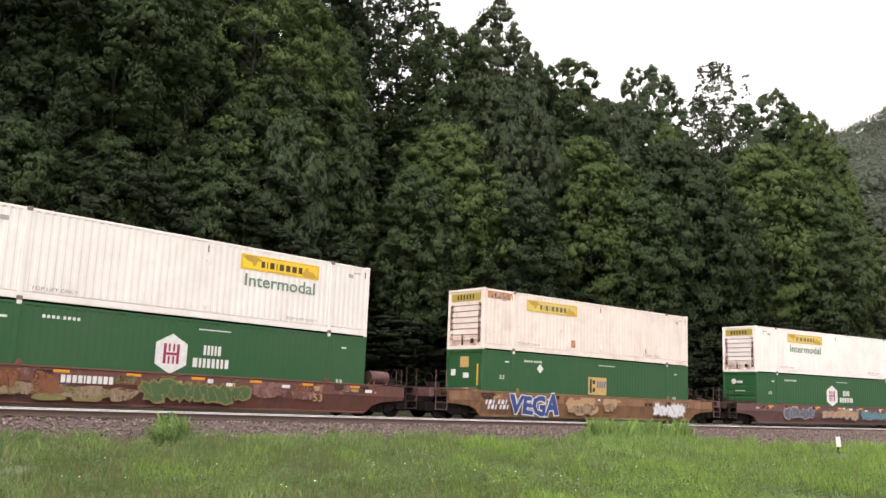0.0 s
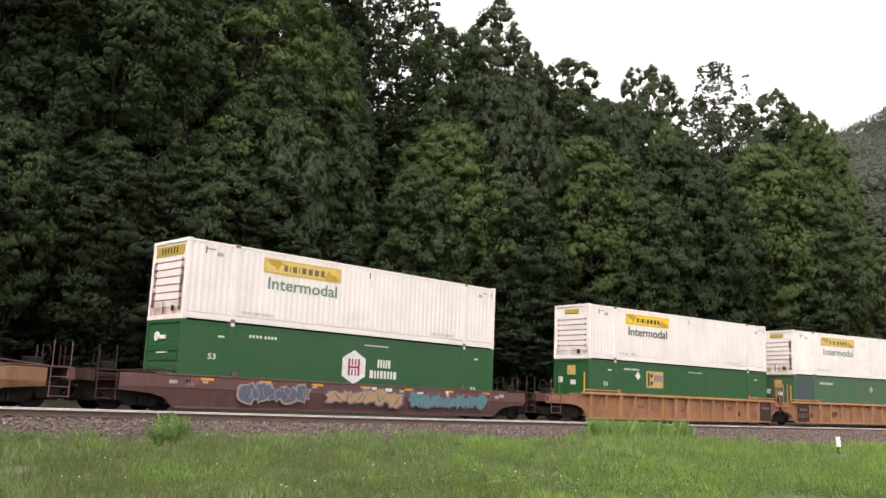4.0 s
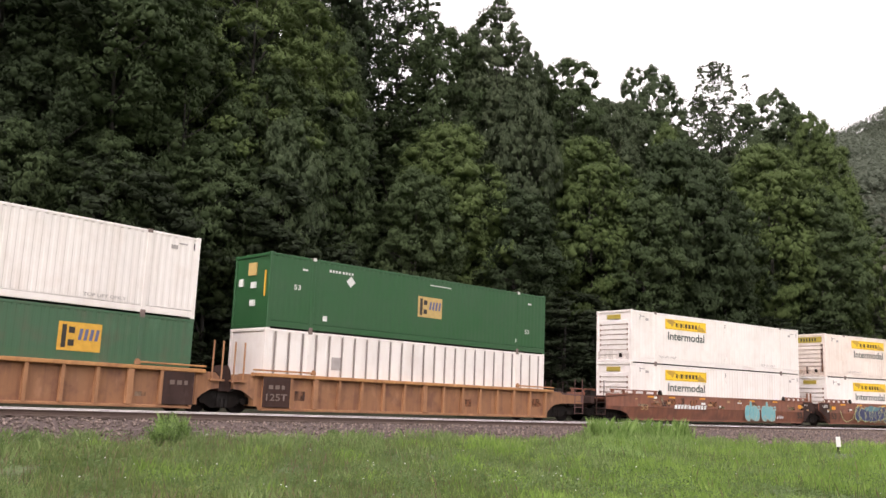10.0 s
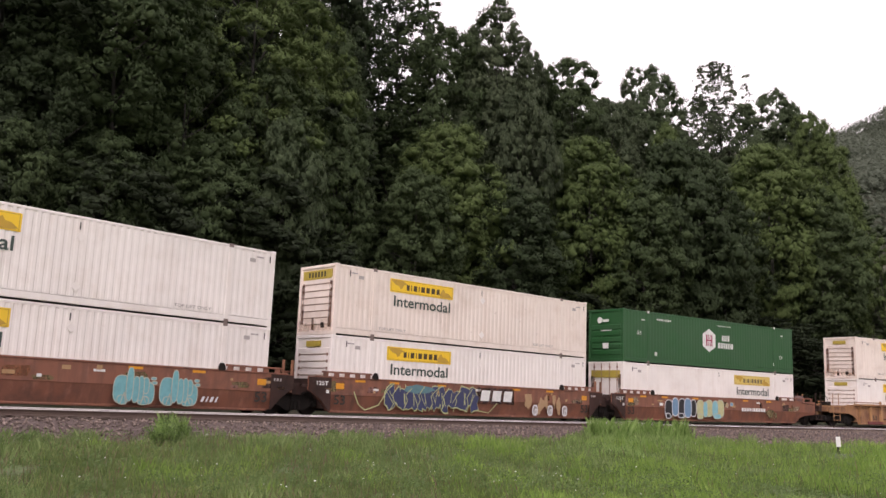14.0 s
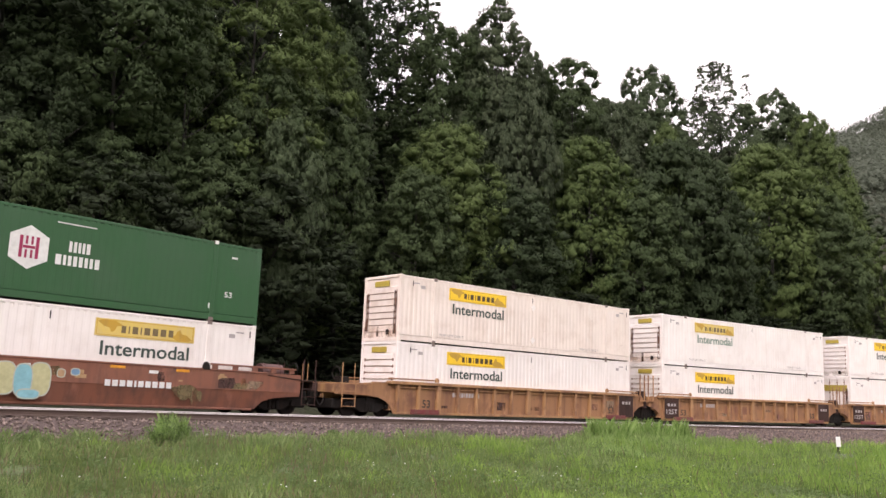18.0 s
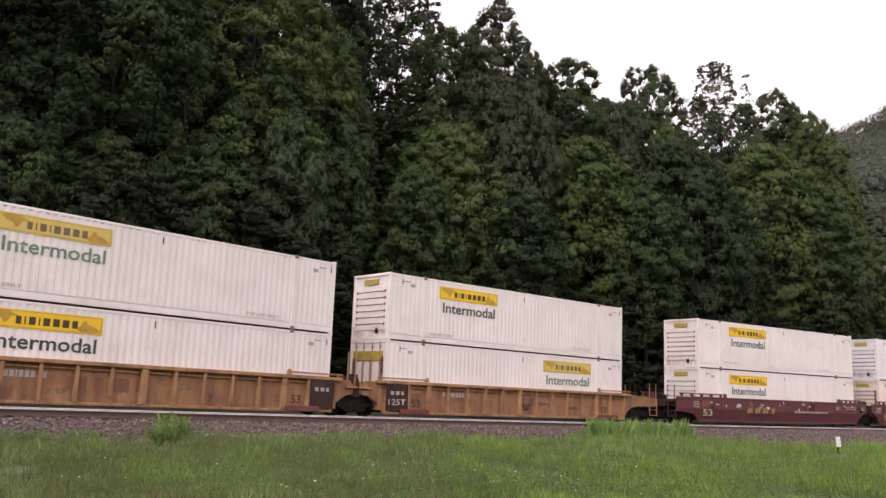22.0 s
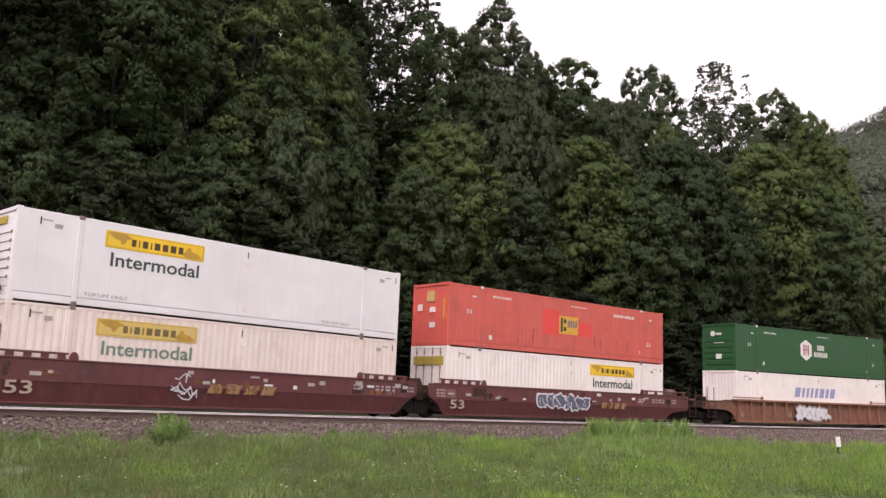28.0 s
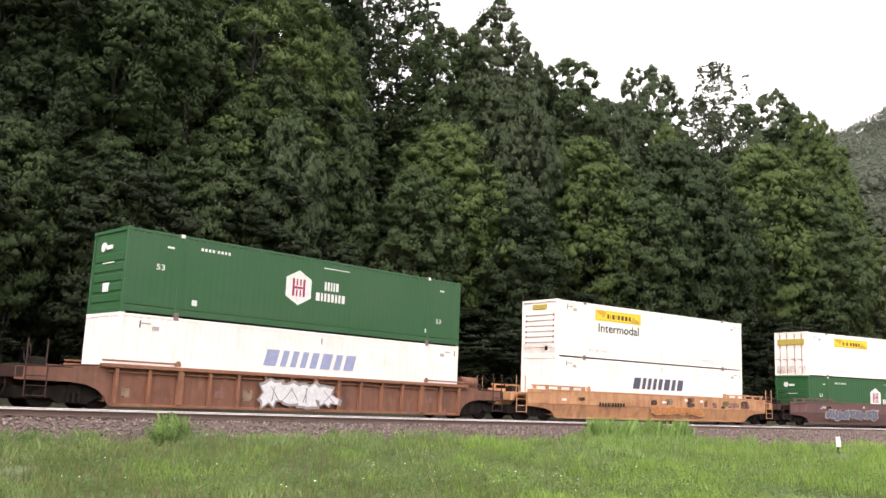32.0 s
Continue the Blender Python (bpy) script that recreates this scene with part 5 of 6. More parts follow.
    for x in (-8.33, 8.33):
        part("bulkhead", shared("bulkhead", lambda bm: box(bm, -0.03, 0.03, -1.3, 1.3, 0.3, 1.4)), mat, car, m=pose(x, 0, 0))
    for sg, e in ((-1, ends[0]), (1, ends[1])):
        if e:
            end_gear(car, mat if mat in (YELLOW_CAR, ORANGE_CAR) else DARK_CAR if mat in (TAN_CAR, CLAY_CAR) else SOOTY, sg, {RUST_CAR: RUST_WEB, MAROON_CAR: DARK_CAR, BROWN_CAR: DARK_CAR, OXIDE_CAR: DARK_CAR}.get(mat))
            bogie(car, sg * 9.25)
        else:
            joint_gear(car, mat if kind == "ribbed" else SOOTY, sg, mat is BROWN_CAR)
            if sg > 0:
                bogie(car, 9.63)
    return car


OUTC = -CY - 0.007


def car_text(car, text, x0, x1, z0, z1, ink, y=OUTC):
    me, m = lettering(text, x0, x1, z0, z1)
    part("lettering", me, ink, car, "painted lettering", m @ pose(0, y, 0))


def car_bars(car, x0, x1, z0, z1, ink, widths=(1, 1, 1, 1, 0.4, 1, 1, 1, 1, 1), y=OUTC, skew=0.0):
    bar_parts(car, x0, x1, z0, z1, widths, ink, y, 0.35, skew)


def reflectors(car, xs=(-7.0, -4.6, -2.2, 0.2, 2.6, 5.0, 7.4), z=1.38, y=OUTC):
    for x in xs:
        part("reflector", shared(("reflector", z, y), lambda bm: plate(bm, -0.26, 0.26, z, z + 0.09, y)), AMBER_REFLECTOR, car, "amber reflector", pose(x, 0, 0))


def stencils(car, seed, ink, n=9, top=1.53):
    """Small painted plates and worn stencils scattered along the upper side."""
    rng = random.Random(seed)
    for k in range(n):
        x = rng.choice((-1, 1)) * rng.uniform(4.5, 8.6) if k < n - 3 else rng.uniform(-4, 4)
        w, h, z = rng.uniform(0.08, 0.4), rng.uniform(0.06, 0.16), rng.uniform(0.95, top - 0.21)
        bm = bmesh.new()
        plate(bm, 0, w, 0, h, 0)
        part("stencil", bm, ink, car, m=pose(x, OUTC, z))


def dark_plate(car, x0, x1, text="", y=OUTC, ink=None):
    """Black data panel with white writing."""
    bm = bmesh.new()
    plate(bm, x0, x1, 0.28, 1.39, y)
    p = part("data_panel", bm, SOOTY, car, "black data panel")
    if text:
        me, m = lettering(text, x0 + 0.15, x1 - 0.12, 0.52, 0.78)
        part("lettering", me, ink or GREY_INK, p, "pale lettering", m @ pose(0, y - 0.003, 0))
    bar_parts(p, x0 + 0.25, x1 - 0.25, 0.95, 1.1, (1, 1, 0.7), ink or GREY_INK, y - 0.003, 0.5)


def fat_lettering(body, x0, x1, z0, z1, swell):
    """Swollen letters, fitted to a box and leaning as sprayed ones do."""
    key = ("fat", body, round(x1 - x0, 3), round(z1 - z0, 3), swell)
    if key not in SHARED:
        cu = bpy.data.curves.new("lettering", "FONT")
        cu.body, cu.resolution_u, cu.offset, cu.extrude = body, 2, swell, 0.002
        ob = new("lettering", cu)
        me = bpy.data.meshes.new_from_object(ob.evaluated_get(bpy.context.evaluated_depsgraph_get()))
        bpy.data.objects.remove(ob)
        co = np.empty(len(me.vertices) * 3)
        me.vertices.foreach_get("co", co)
        co = co.reshape(-1, 3)
        lo, hi = co.min(0), co.max(0)
        out = np.zeros_like(co)
        u, v = (co[:, 0] - lo[0]) / (hi[0] - lo[0]), (co[:, 1] - lo[1]) / (hi[1] - lo[1])
        out[:, 0] = (u + 0.05 * (v - 0.5) * np.sin(u * 9)) * (x1 - x0)
        out[:, 1] = -co[:, 2]
        out[:, 2] = (v * (1 - 0.12 * np.sin(u * 5)) + 0.05 * np.sin(u * 7)) * (z1 - z0)
        me.vertices.foreach_set("co", out.ravel())
        me.update()
        me.materials.clear()
        SHARED[key] = me
    return SHARED[key], pose(x0, 0, z0)


def tag_word(car, body, x0, x1, z0, z1, fill, edge, y=OUTC):
    """A sprayed word in swollen letters with a pale outline."""
    me, m = fat_lettering(body, x0, x1, z0, z1, 0.09)
    word = part("graffiti_word", me, edge, car, "outline of a sprayed word", m @ pose(0, y - 0.001, 0))
    d = 0.055
    me, m = fat_lettering(body, x0 + d, x1 - d, z0 + d, z1 - d, 0.045)
    part("spray_fill", me, fill, word, "sprayed fill colour", pose(d, -0.004, d))


def graffiti(car, seed, x0, x1, z0, z1, fill, edge, n=6, y=OUTC, inner=0.8):
    """Overlapping spiky splashes of spray paint, with thin edges and strokes."""
    rng = random.Random(seed)
    w = (x1 - x0) / n
    zc, hz = (z0 + z1) / 2, (z1 - z0) / 2
    for i in range(n):
        rx, rz = w * rng.uniform(0.52, 0.72), hz * rng.uniform(0.72, 1.0)
        tilt, ph = rng.uniform(-0.25, 0.25), rng.uniform(0, 6.28)

        spikes = [rng.uniform(0.5, 1.12) if q % 2 else rng.uniform(0.85, 1.2) for q in range(15)]

        def blob(k):
            pts = []
            for q, r in enumerate(spikes):
                a = q * 2 * math.pi / 15 + ph
                sx = math.cos(a) * rx * 1.25 * r * k
                sz = math.copysign(abs(math.sin(a)) ** 0.7, math.sin(a)) * rz * r * k
                pts.append((sx + tilt * sz, max(-hz, min(hz, sz))))
            return pts

        m = pose(x0 + w * (i + 0.5), y - 0.0006 * (i % 3), zc + rng.uniform(-0.1, 0.1) * hz)
        bm = bmesh.new()
        prism(bm, blob(1.0), 0.0, 0.004)
        shape = part("graffiti_shape", bm, edge, car, "sprayed graffiti shape", m)
        bm = bmesh.new()
        prism(bm, blob(inner), -0.003, 0.001)
        part("spray_fill", bm, fill, shape, "sprayed fill colour")
        for k in range(2):
            a, c = rng.uniform(-0.5, 0.5), rng.uniform(-0.6, 0.6)
            bm = bmesh.new()
            prism(bm, [(rx * (a + tx * 0.05 + c * tz), rz * tz * 0.5) for tx, tz in ((-1, -1), (1, -0.8), (1.4, 1), (-0.2, 0.9))], -0.005 - 0.0006 * k, -0.002)
            part("spray_stroke", bm, edge, shape, "thin spray stroke")


def bubbles(car, lobes, edge, y=OUTC, rim=0.05):
    """Swollen sprayed lobes, each (x, z, half width, half height, fill), with a pale line round every one."""
    for i, (cx, cz, rx, rz, fill) in enumerate(lobes):
        def ring(ax, az):
            return [(math.copysign(abs(math.cos(a)) ** 0.72, math.cos(a)) * ax, math.copysign(abs(math.sin(a)) ** 0.72, math.sin(a)) * az) for a in (q * math.pi / 12 for q in range(24))]
        bm = bmesh.new()
        prism(bm, ring(rx, rz), 0.0, 0.002)
        lobe = part("graffiti_shape", bm, edge, car, "pale outline of a sprayed lobe", pose(cx, y - 0.0016 * i, cz))
        bm = bmesh.new()
        prism(bm, ring(rx - rim, rz - rim), -0.0008, 0.001)
        part("spray_fill", bm, fill, lobe, "sprayed fill colour")


def spray_line(car, pts, width, mat, y=OUTC - 0.004):
    """A thin sprayed line along a few bends."""
    bm = bmesh.new()
    for (xa, za), (xb, zb) in zip(pts, pts[1:]):
        d = math.hypot(xb - xa, zb - za)
        nx, nz = -(zb - za) / d * width / 2, (xb - xa) / d * width / 2
        prism(bm, ((xa - nx, za - nz), (xb - nx, zb - nz), (xb + nx, zb + nz), (xa + nx, za + nz)), y, y + 0.002)
    part("spray_line", bm, mat, car, "thin sprayed line")


def joint_panel(car, sg, text=""):
    """Sooty end of a side beyond the well, over the shared bogie."""
    edge = ((8.12, 0.2), (8.2, 0.2), (8.6, 0.62), (8.95, 0.86), (9.2, 1.0), (9.2, 1.5), (8.12, 1.5))
    bm = bmesh.new()
    prism(bm, [(sg * x, z) for x, z in (edge if sg > 0 else edge[::-1])], OUTC, OUTC + 0.004)
    p = part("joint_panel", bm, SOOTY, car, "sooty black end panel")
    if text:
        me, m = lettering(text, -8.82, -8.27, 1.2, 1.36)
        part("lettering", me, WHITE_INK, p, "white lettering", m @ pose(0, OUTC - 0.003, 0))
        bar_parts(p, -8.35, -8.22, 0.9, 1.03, (1,), WHITE_INK, OUTC - 0.003)
    else:
        bar_parts(p, 8.25, 8.6, 1.26, 1.36, (0.4, 0.6, 0.4), GREY_INK, OUTC - 0.003)
    part("reflector", shared("square_reflector", lambda bm: plate(bm, -0.2, 0.2, 1.08, 1.3, OUTC - 0.001)), AMBER_REFLECTOR, car, "square amber reflector", pose(sg * 7.7, 0, 0))
    car_text(car, "53", *sorted((sg * 7.97, sg * 7.42)), 0.46, 0.84, INK, OUTC - 0.001)


def cloud_patch(car, seed, x0, x1, z0, z1, mat, n=7, y=OUTC):
    """Soft-edged sprayed or over-painted patches, each of its own outline."""
    rng = random.Random(seed)
    for i in range(n):
        cx, cz = rng.uniform(x0, x1), rng.uniform(z0 + 0.15, z1 - 0.15)
        rx, rz, ph = (x1 - x0) / n * rng.uniform(0.6, 1.1), (z1 - z0) * rng.uniform(0.28, 0.45), rng.uniform(0, 6)
        pts = []
        for q in range(18):
            a = q * math.pi / 9
            r = 1 + 0.16 * math.sin(3 * a + ph) + 0.12 * math.sin(5 * a - ph)
            pts.append((cx + rx * r * math.cos(a), max(z0, min(z1, cz + rz * r * math.sin(a)))))
        bm = bmesh.new()
        prism(bm, pts, y + 0.001 - 0.0003 * i, y + 0.005)
        part("paint_patch", bm, mat, car, "sprayed patch of paint")


SPRAY = {k: plain(f"{k}_spray_paint", v, 0.5) for k, v in dict(white=(0.68, 0.68, 0.70), blue=(0.03, 0.06, 0.22), cyan=(0.16, 0.42, 0.46), green=(0.06, 0.115, 0.04), navy=(0.05, 0.05, 0.13), olive=(0.20, 0.17, 0.06), teal=(0.10, 0.22, 0.25),
         grey=(0.30, 0.27, 0.26), black=(0.02, 0.02, 0.025), tan=(0.42, 0.27, 0.15), pale=(0.45, 0.48, 0.40), orange=(0.45, 0.16, 0.04), lime=(0.46, 0.48, 0.24), sky=(0.16, 0.29, 0.44), aqua=(0.22, 0.48, 0.54), lemon=(0.50, 0.49, 0.27), indigo=(0.04, 0.048, 0.12), slate=(0.10, 0.11, 0.16)).items()}


PATCH = {k: wash(f"{k}_patch_paint", v, 0.34, 0.56) for k, v in dict(dark=(0.075, 0.035, 0.028), rust=(0.26, 0.10, 0.045), olive=(0.20, 0.15, 0.07), pale=(0.34, 0.24, 0.16), pink=(0.30, 0.15, 0.13)).items()}


def faded_patches(car, seed, mat, top):
    """Painted-over squares and worn spots, thickest near the ends."""
    rng = random.Random(seed * 7 + 3)
    dark = mat in (MAROON_CAR, DARK_CAR)
    kinds = ("dark", "dark", "pink", "rust") if dark else ("dark", "rust", "olive", "rust", "pale", "dark", "pink")
    for k in range(9 if dark else 16):
        x = rng.choice((-1, 1)) * rng.uniform(5.4, 8.4) if k % 3 else rng.uniform(-5, 5)
        w, h, z = rng.uniform(0.2, 0.9), rng.uniform(0.1, 0.45), rng.uniform(0.88, 1.05)
        h = min(h, top - 0.05 - z)
        tilt = rng.uniform(-0.1, 0.1)
        bm = bmesh.new()
        prism(bm, ((0, 0), (w * 0.9, 0.04 * h), (w, h * 0.5), (w * 0.92 + tilt, h), (w * 0.2, h * 0.95), (tilt, h * 0.8)), 0, 0.004)
        part("paint_patch", bm, PATCH[rng.choice(kinds)], car, "patch of old paint", pose(x, -CY - 0.0045 - 0.0002 * k, z))


# ---------------------------------------------------------------- the train
# distance of each stack's leading end behind the line's mark at the clip's start
LEADS = (-22.06, 1.17, 24.14, 47.40, 66.63, 85.98, 109.13, 128.39, 147.70, 171.13, 190.30, 209.50, 232.57, 251.82, 271.07, 294.28, 317.35, 340.58)
RUN = ((0, 0.0), (1, 9.59), (2, 19.21), (3, 28.84), (4, 38.49), (5, 48.17), (6, 57.81), (7, 67.54), (8, 77.60), (9, 86.82), (10, 96.76), (11, 106.73), (12, 116.48), (13, 125.89), (14, 135.98), (15, 145.45), (16, 155.30),
       (17, 165.08), (18, 175.19), (19, 184.62), (20, 194.38), (21, 204.14), (22, 214.17), (23, 223.62), (24, 233.37), (25, 243.21), (26, 252.75), (27, 262.55), (28, 272.18), (29, 281.96), (30, 291.33), (31, 301.54), (32, 310.94))
MOVERS = []


def load(i, car, lower, upper):
    MOVERS.append((i, car, 0.0))
    MOVERS.append((i, lower, 0.355))
    MOVERS.append((i, upper, 3.253))


def smooth_car(mat, label, ends, seed, top=1.53):
    car = well_car("smooth", mat, label, ends, top)
    stencils(car, seed, GREY_INK if mat in (MAROON_CAR, DARK_CAR) else BUFF_INK, 9, top)
    stencils(car, seed + 50, WHITE_INK, 4, top)
    faded_patches(car, seed, mat, top)
    if mat is MAROON_CAR:
        # rows of small worn stencil writing near the ends
        for x, w, rows in ((-8.75, 0.5, 3), (5.6, 0.45, 2), (6.8, 1.1, 2), (8.6, 0.4, 2)):
            for k in range(rows):
                bar_parts(car, x, x + w, 1.22 - 0.13 * k, 1.29 - 0.13 * k, (0.5, 0.3, 0.7, 0.4), GREY_INK, OUTC, 0.3, name="stencil_bar")
        stencils(car, seed + 90, GREY_INK, 4, top)
    return car


def ribbed_car(mat, i, ends, plates=True):
    names = {YELLOW_CAR: "mustard yellow", CLAY_CAR: "clay-brown and orange", RUST_CAR: "rusty brown"}
    car = well_car("ribbed", mat, f"{names[mat]} well car with upright side stakes, loaded", ends)
    for side in (-1, 1) if mat is not CLAY_CAR else ():
        part("air_pipe", shared(("air_pipe", side), lambda bm: rod(bm, (-8.3, side * (CY - 0.1), 1.27), (8.3, side * (CY - 0.1), 1.27), 0.028)), mat, car, "pipe under the top chord")
    for x in (-5.75, 0.0, 5.75):
        part("wide_stake", shared("wide_stake", lambda bm: box(bm, -0.11, 0.11, -CY - 0.004, -CY + 0.16, 0.25, 1.40, 0.01)), mat, car, m=pose(x, 0, 0))
    rng = random.Random(i)
    for k in range(5):
        x = -7.9 + 1.15 * rng.randrange(14) + 0.12
        w, h, z = rng.uniform(0.25, 0.85), rng.uniform(0.1, 0.4), rng.uniform(0.4, 0.8)
        bm = bmesh.new()
        plate(bm, 0, w, 0, h, 0)
        part("paint_patch", bm, rng.choice((PATCH["dark"], PATCH["rust"], PATCH["pale"], PATCH["pink"])), car, "patch of old paint", pose(x, -CY + 0.153, z))
    return car


def build_train():
    A, L, Rr, N = (True, True), (True, False), (False, True), (False, False)
    # 0
    c = smooth_car(OXIDE_CAR, "oxide-brown well car with green and grey graffiti", A, 101, 1.29)
    car_bars(c, -4.6, -2.9, 0.84, 1.08, WHITE_INK)
    car_text(c, "53", 5.3, 5.75, 0.55, 0.85, BUFF_INK)
    cloud_patch(c, 1, -6.6, -2.6, 0.28, 0.84, SPRAY["olive"], 6)
    cloud_patch(c, 43, -6.2, -1.9, 0.3, 0.8, PATCH["pale"], 9, OUTC - 0.003)
    cloud_patch(c, 47, -8.0, -4.8, 0.5, 1.2, PATCH["rust"], 6, OUTC - 0.006)
    cloud_patch(c, 48, 2.6, 6.5, 0.6, 1.2, PATCH["pink"], 5)
    graffiti(c, 2, -1.8, 2.2, 0.3, 1.12, SPRAY["green"], SPRAY["olive"], 7)
    reflectors(c, z=1.14)
    load(0, c, hex_box(-0.8), hauler_box(sign=1.68, ink=PALE_INK))
    # 1
    c = smooth_car(TAN_CAR, "tan-brown well car with blue and white graffiti", A, 102, 1.29)
    tag_word(c, "VEGA", -6.5, -2.95, 0.2, 1.3, SPRAY["blue"], SPRAY["white"])
    for x, z in ((-8.0, 0.72), (-7.85, 0.5), (-7.2, 0.74), (-7.1, 0.5)):
        car_bars(c, x, x + 0.55, z, z + 0.2, SPRAY["white"], (0.4, 0.6, 0.3), skew=0.06)
    cloud_patch(c, 4, -2.3, 1.1, 0.3, 1.2, SPRAY["tan"], 6)
    cloud_patch(c, 44, -1.9, 0.9, 0.4, 1.0, PATCH["pale"], 5, OUTC - 0.003)
    graffiti(c, 5, 4.6, 7.3, 0.25, 1.15, SPRAY["white"], SPRAY["grey"], 5)
    h = hauler_box(CREAM, text="", worn=True, note="rust-stained cream", wide=True)
    for q in ((-7.85, -6.2, 2.42, 2.76), (-1.95, -1.65, 0.45, 0.82), (4.1, 4.2, 0.5, 0.75)):
        part("rust_patch", shared(("rust_patch", q), lambda bm: plate(bm, *q)), RUST_PATCH, h, "orange rust breaking through the paint")
    load(1, c, square_box(0.1, zc=1.47), h)
    # 2
    c = smooth_car(DARK_CAR, "dark brown well car with pale and teal graffiti", A, 103, 1.29)
    graffiti(c, 6, -5.6, -2.6, 0.35, 1.2, SPRAY["slate"], SPRAY["grey"], 5)
    graffiti(c, 7, -1.8, 2.2, 0.35, 1.2, SPRAY["tan"], SPRAY["slate"], 5)
    graffiti(c, 8, 2.6, 7.4, 0.35, 1.15, SPRAY["teal"], SPRAY["slate"], 7)
    reflectors(c, z=1.14)
    load(2, c, hex_box(-0.3), hauler_box(worn=True, sign=-4.9, wide=True))
    # 3 to 5, one articulated set
    for i, ends in ((3, L), (4, N), (5, Rr)):
        c = ribbed_car(CLAY_CAR, i, ends)
        for sg, e in ((-1, ends[0]), (1, ends[1])):
            if not e:
                dark_plate(c, *sorted((sg * 6.95, sg * 8.15)), "125T" if sg < 0 else "", ink=FAINT_INK)
        if i == 3:
            load(i, c, square_box(-2.78, zc=2.0), hauler_box())
        elif i == 4:
            g = square_box(3.95, GREEN_OLD, ground=AMBER, note="faded green patched", dia=0.2, zc=1.93)
            bar_parts(g, -5.45, -4.1, 2.36, 2.5, (0.5, 0.5, 0.5, 0.5, 0.01, 0.5, 0.5, 0.5, 0.5, 0.5), WHITE_INK, OUT, 0.3, name="stencil_bar")
            part("repair_patch", shared("repair_patch", lambda bm: plate(bm, -7.95, -6.15, 0.31, 2.78, OUT + 0.0005)), SLATE, g, "blue-grey repainted panel")
            load(i, c, g, hauler_box(worn=True))
        else:
            w = container("deep", WHITE, "white container with wide grey-seamed panels, lower of the stack", "ribs")
            part("small_sign", shared("small_sign", lambda bm: plate(bm, -4.95, -4.5, 1.45, 1.95)), GREY_INK, w, "grey panel")
            for k in range(25):
                part("seam_strip", shared("seam_strip", lambda bm: box(bm, -0.028, 0.028, -HY - 0.002, -HY + 0.02, 0.17, TALL - 0.13)), SEAM, w, "grey seam", pose(-7.63 + 0.636 * k, 0, 0))
            load(i, c, w, square_box(0.24, level="upper", dia=-4.2))
    # 6 to 8
    for i, ends in ((6, L), (7, N), (8, Rr)):
        c = smooth_car(BROWN_CAR, ("oxide-brown well car with cyan graffiti", "oxide-brown well car with navy graffiti", "oxide-brown well car with pale blue graffiti")[i - 6], ends, i)
        reflectors(c, (-6.7, -4.9, -2.2, 2.6, 5.0))
        for sg, e in ((-1, ends[0]), (1, ends[1])):
            if not e:
                joint_panel(c, sg, "125T" if sg < 0 else "")
        if i == 6:
            car_bars(c, -4.7, -1.9, 0.82, 1.05, WHITE_INK, (1, 1, 1, 1, 0.3, 1, 1, 1, 1, 1, 1), skew=0.07)
            car_text(c, "53", -7.5, -6.9, 0.7, 1.02, BUFF_INK)
            q = SPRAY["cyan"]
            for x in (1.86, 3.52):
                bubbles(c, ((x + 0.3, 0.72, 0.3, 0.46, q), (x + 1.22, 0.62, 0.28, 0.38, q), (x + 0.36, 0.38, 0.2, 0.16, q), (x + 1.1, 0.37, 0.22, 0.15, q), (x + 1.16, 0.86, 0.13, 0.28, q), (x + 0.98, 0.76, 0.13, 0.42, q),
                            (x + 0.8, 0.72, 0.14, 0.44, q), (x + 0.58, 0.88, 0.14, 0.56, q), (x + 1.42, 1.1, 0.11, 0.06, q), (x + 1.46, 0.96, 0.11, 0.06, q)), SPRAY["pale"], OUTC, 0.03)
                spray_line(c, ((x + 0.28, 0.24), (x + 0.4, 0.62), (x + 0.48, 0.24)), 0.03, SPRAY["pale"], OUTC - 0.02)
                spray_line(c, ((x + 1.0, 0.24), (x + 1.1, 0.5), (x + 1.2, 0.3)), 0.03, SPRAY["pale"], OUTC - 0.02)
            bar_parts(c, 5.15, 5.8, 0.4, 0.58, (0.5, 0.3, 0.6, 0.4), SPRAY["white"], OUTC, 0.5, 0.08)
            load(i, c, hauler_box(level="lower"), hauler_box())
        elif i == 7:
            graffiti(c, 11, -5.3, 0.0, 0.22, 1.45, SPRAY["indigo"], SPRAY["lime"], 9, inner=0.9)
            cloud_patch(c, 45, -3.9, -1.2, 1.0, 1.42, SPRAY["teal"], 4, OUTC - 0.008)
            for k in range(7):
                x = -5.1 + 0.72 * k
                spray_line(c, ((x, 0.3), (x + 0.22, 0.62 + 0.08 * (k % 3)), (x + 0.12, 0.95), (x + 0.45, 1.35 - 0.1 * (k % 2))), 0.035, SPRAY["lime"], OUTC - 0.011)
            spray_line(c, ((-7.0, 1.0), (-6.75, 0.5), (-6.4, 0.28), (-5.7, 0.5), (-5.25, 1.15), (-4.9, 1.42)), 0.045, SPRAY["lime"])
            spray_line(c, ((0.0, 0.4), (0.75, 0.3), (1.3, 0.75)), 0.035, SPRAY["lime"])
            part("dark_band", shared("dark_band", lambda bm: plate(bm, 0.02, 2.45, 0.72, 1.44, OUTC - 0.003)), PATCH["dark"], c, "dark repainted band")
            car_bars(c, 0.2, 2.25, 0.84, 1.32, WHITE_INK, (1, 1, 1), OUTC - 0.012, 0.08)
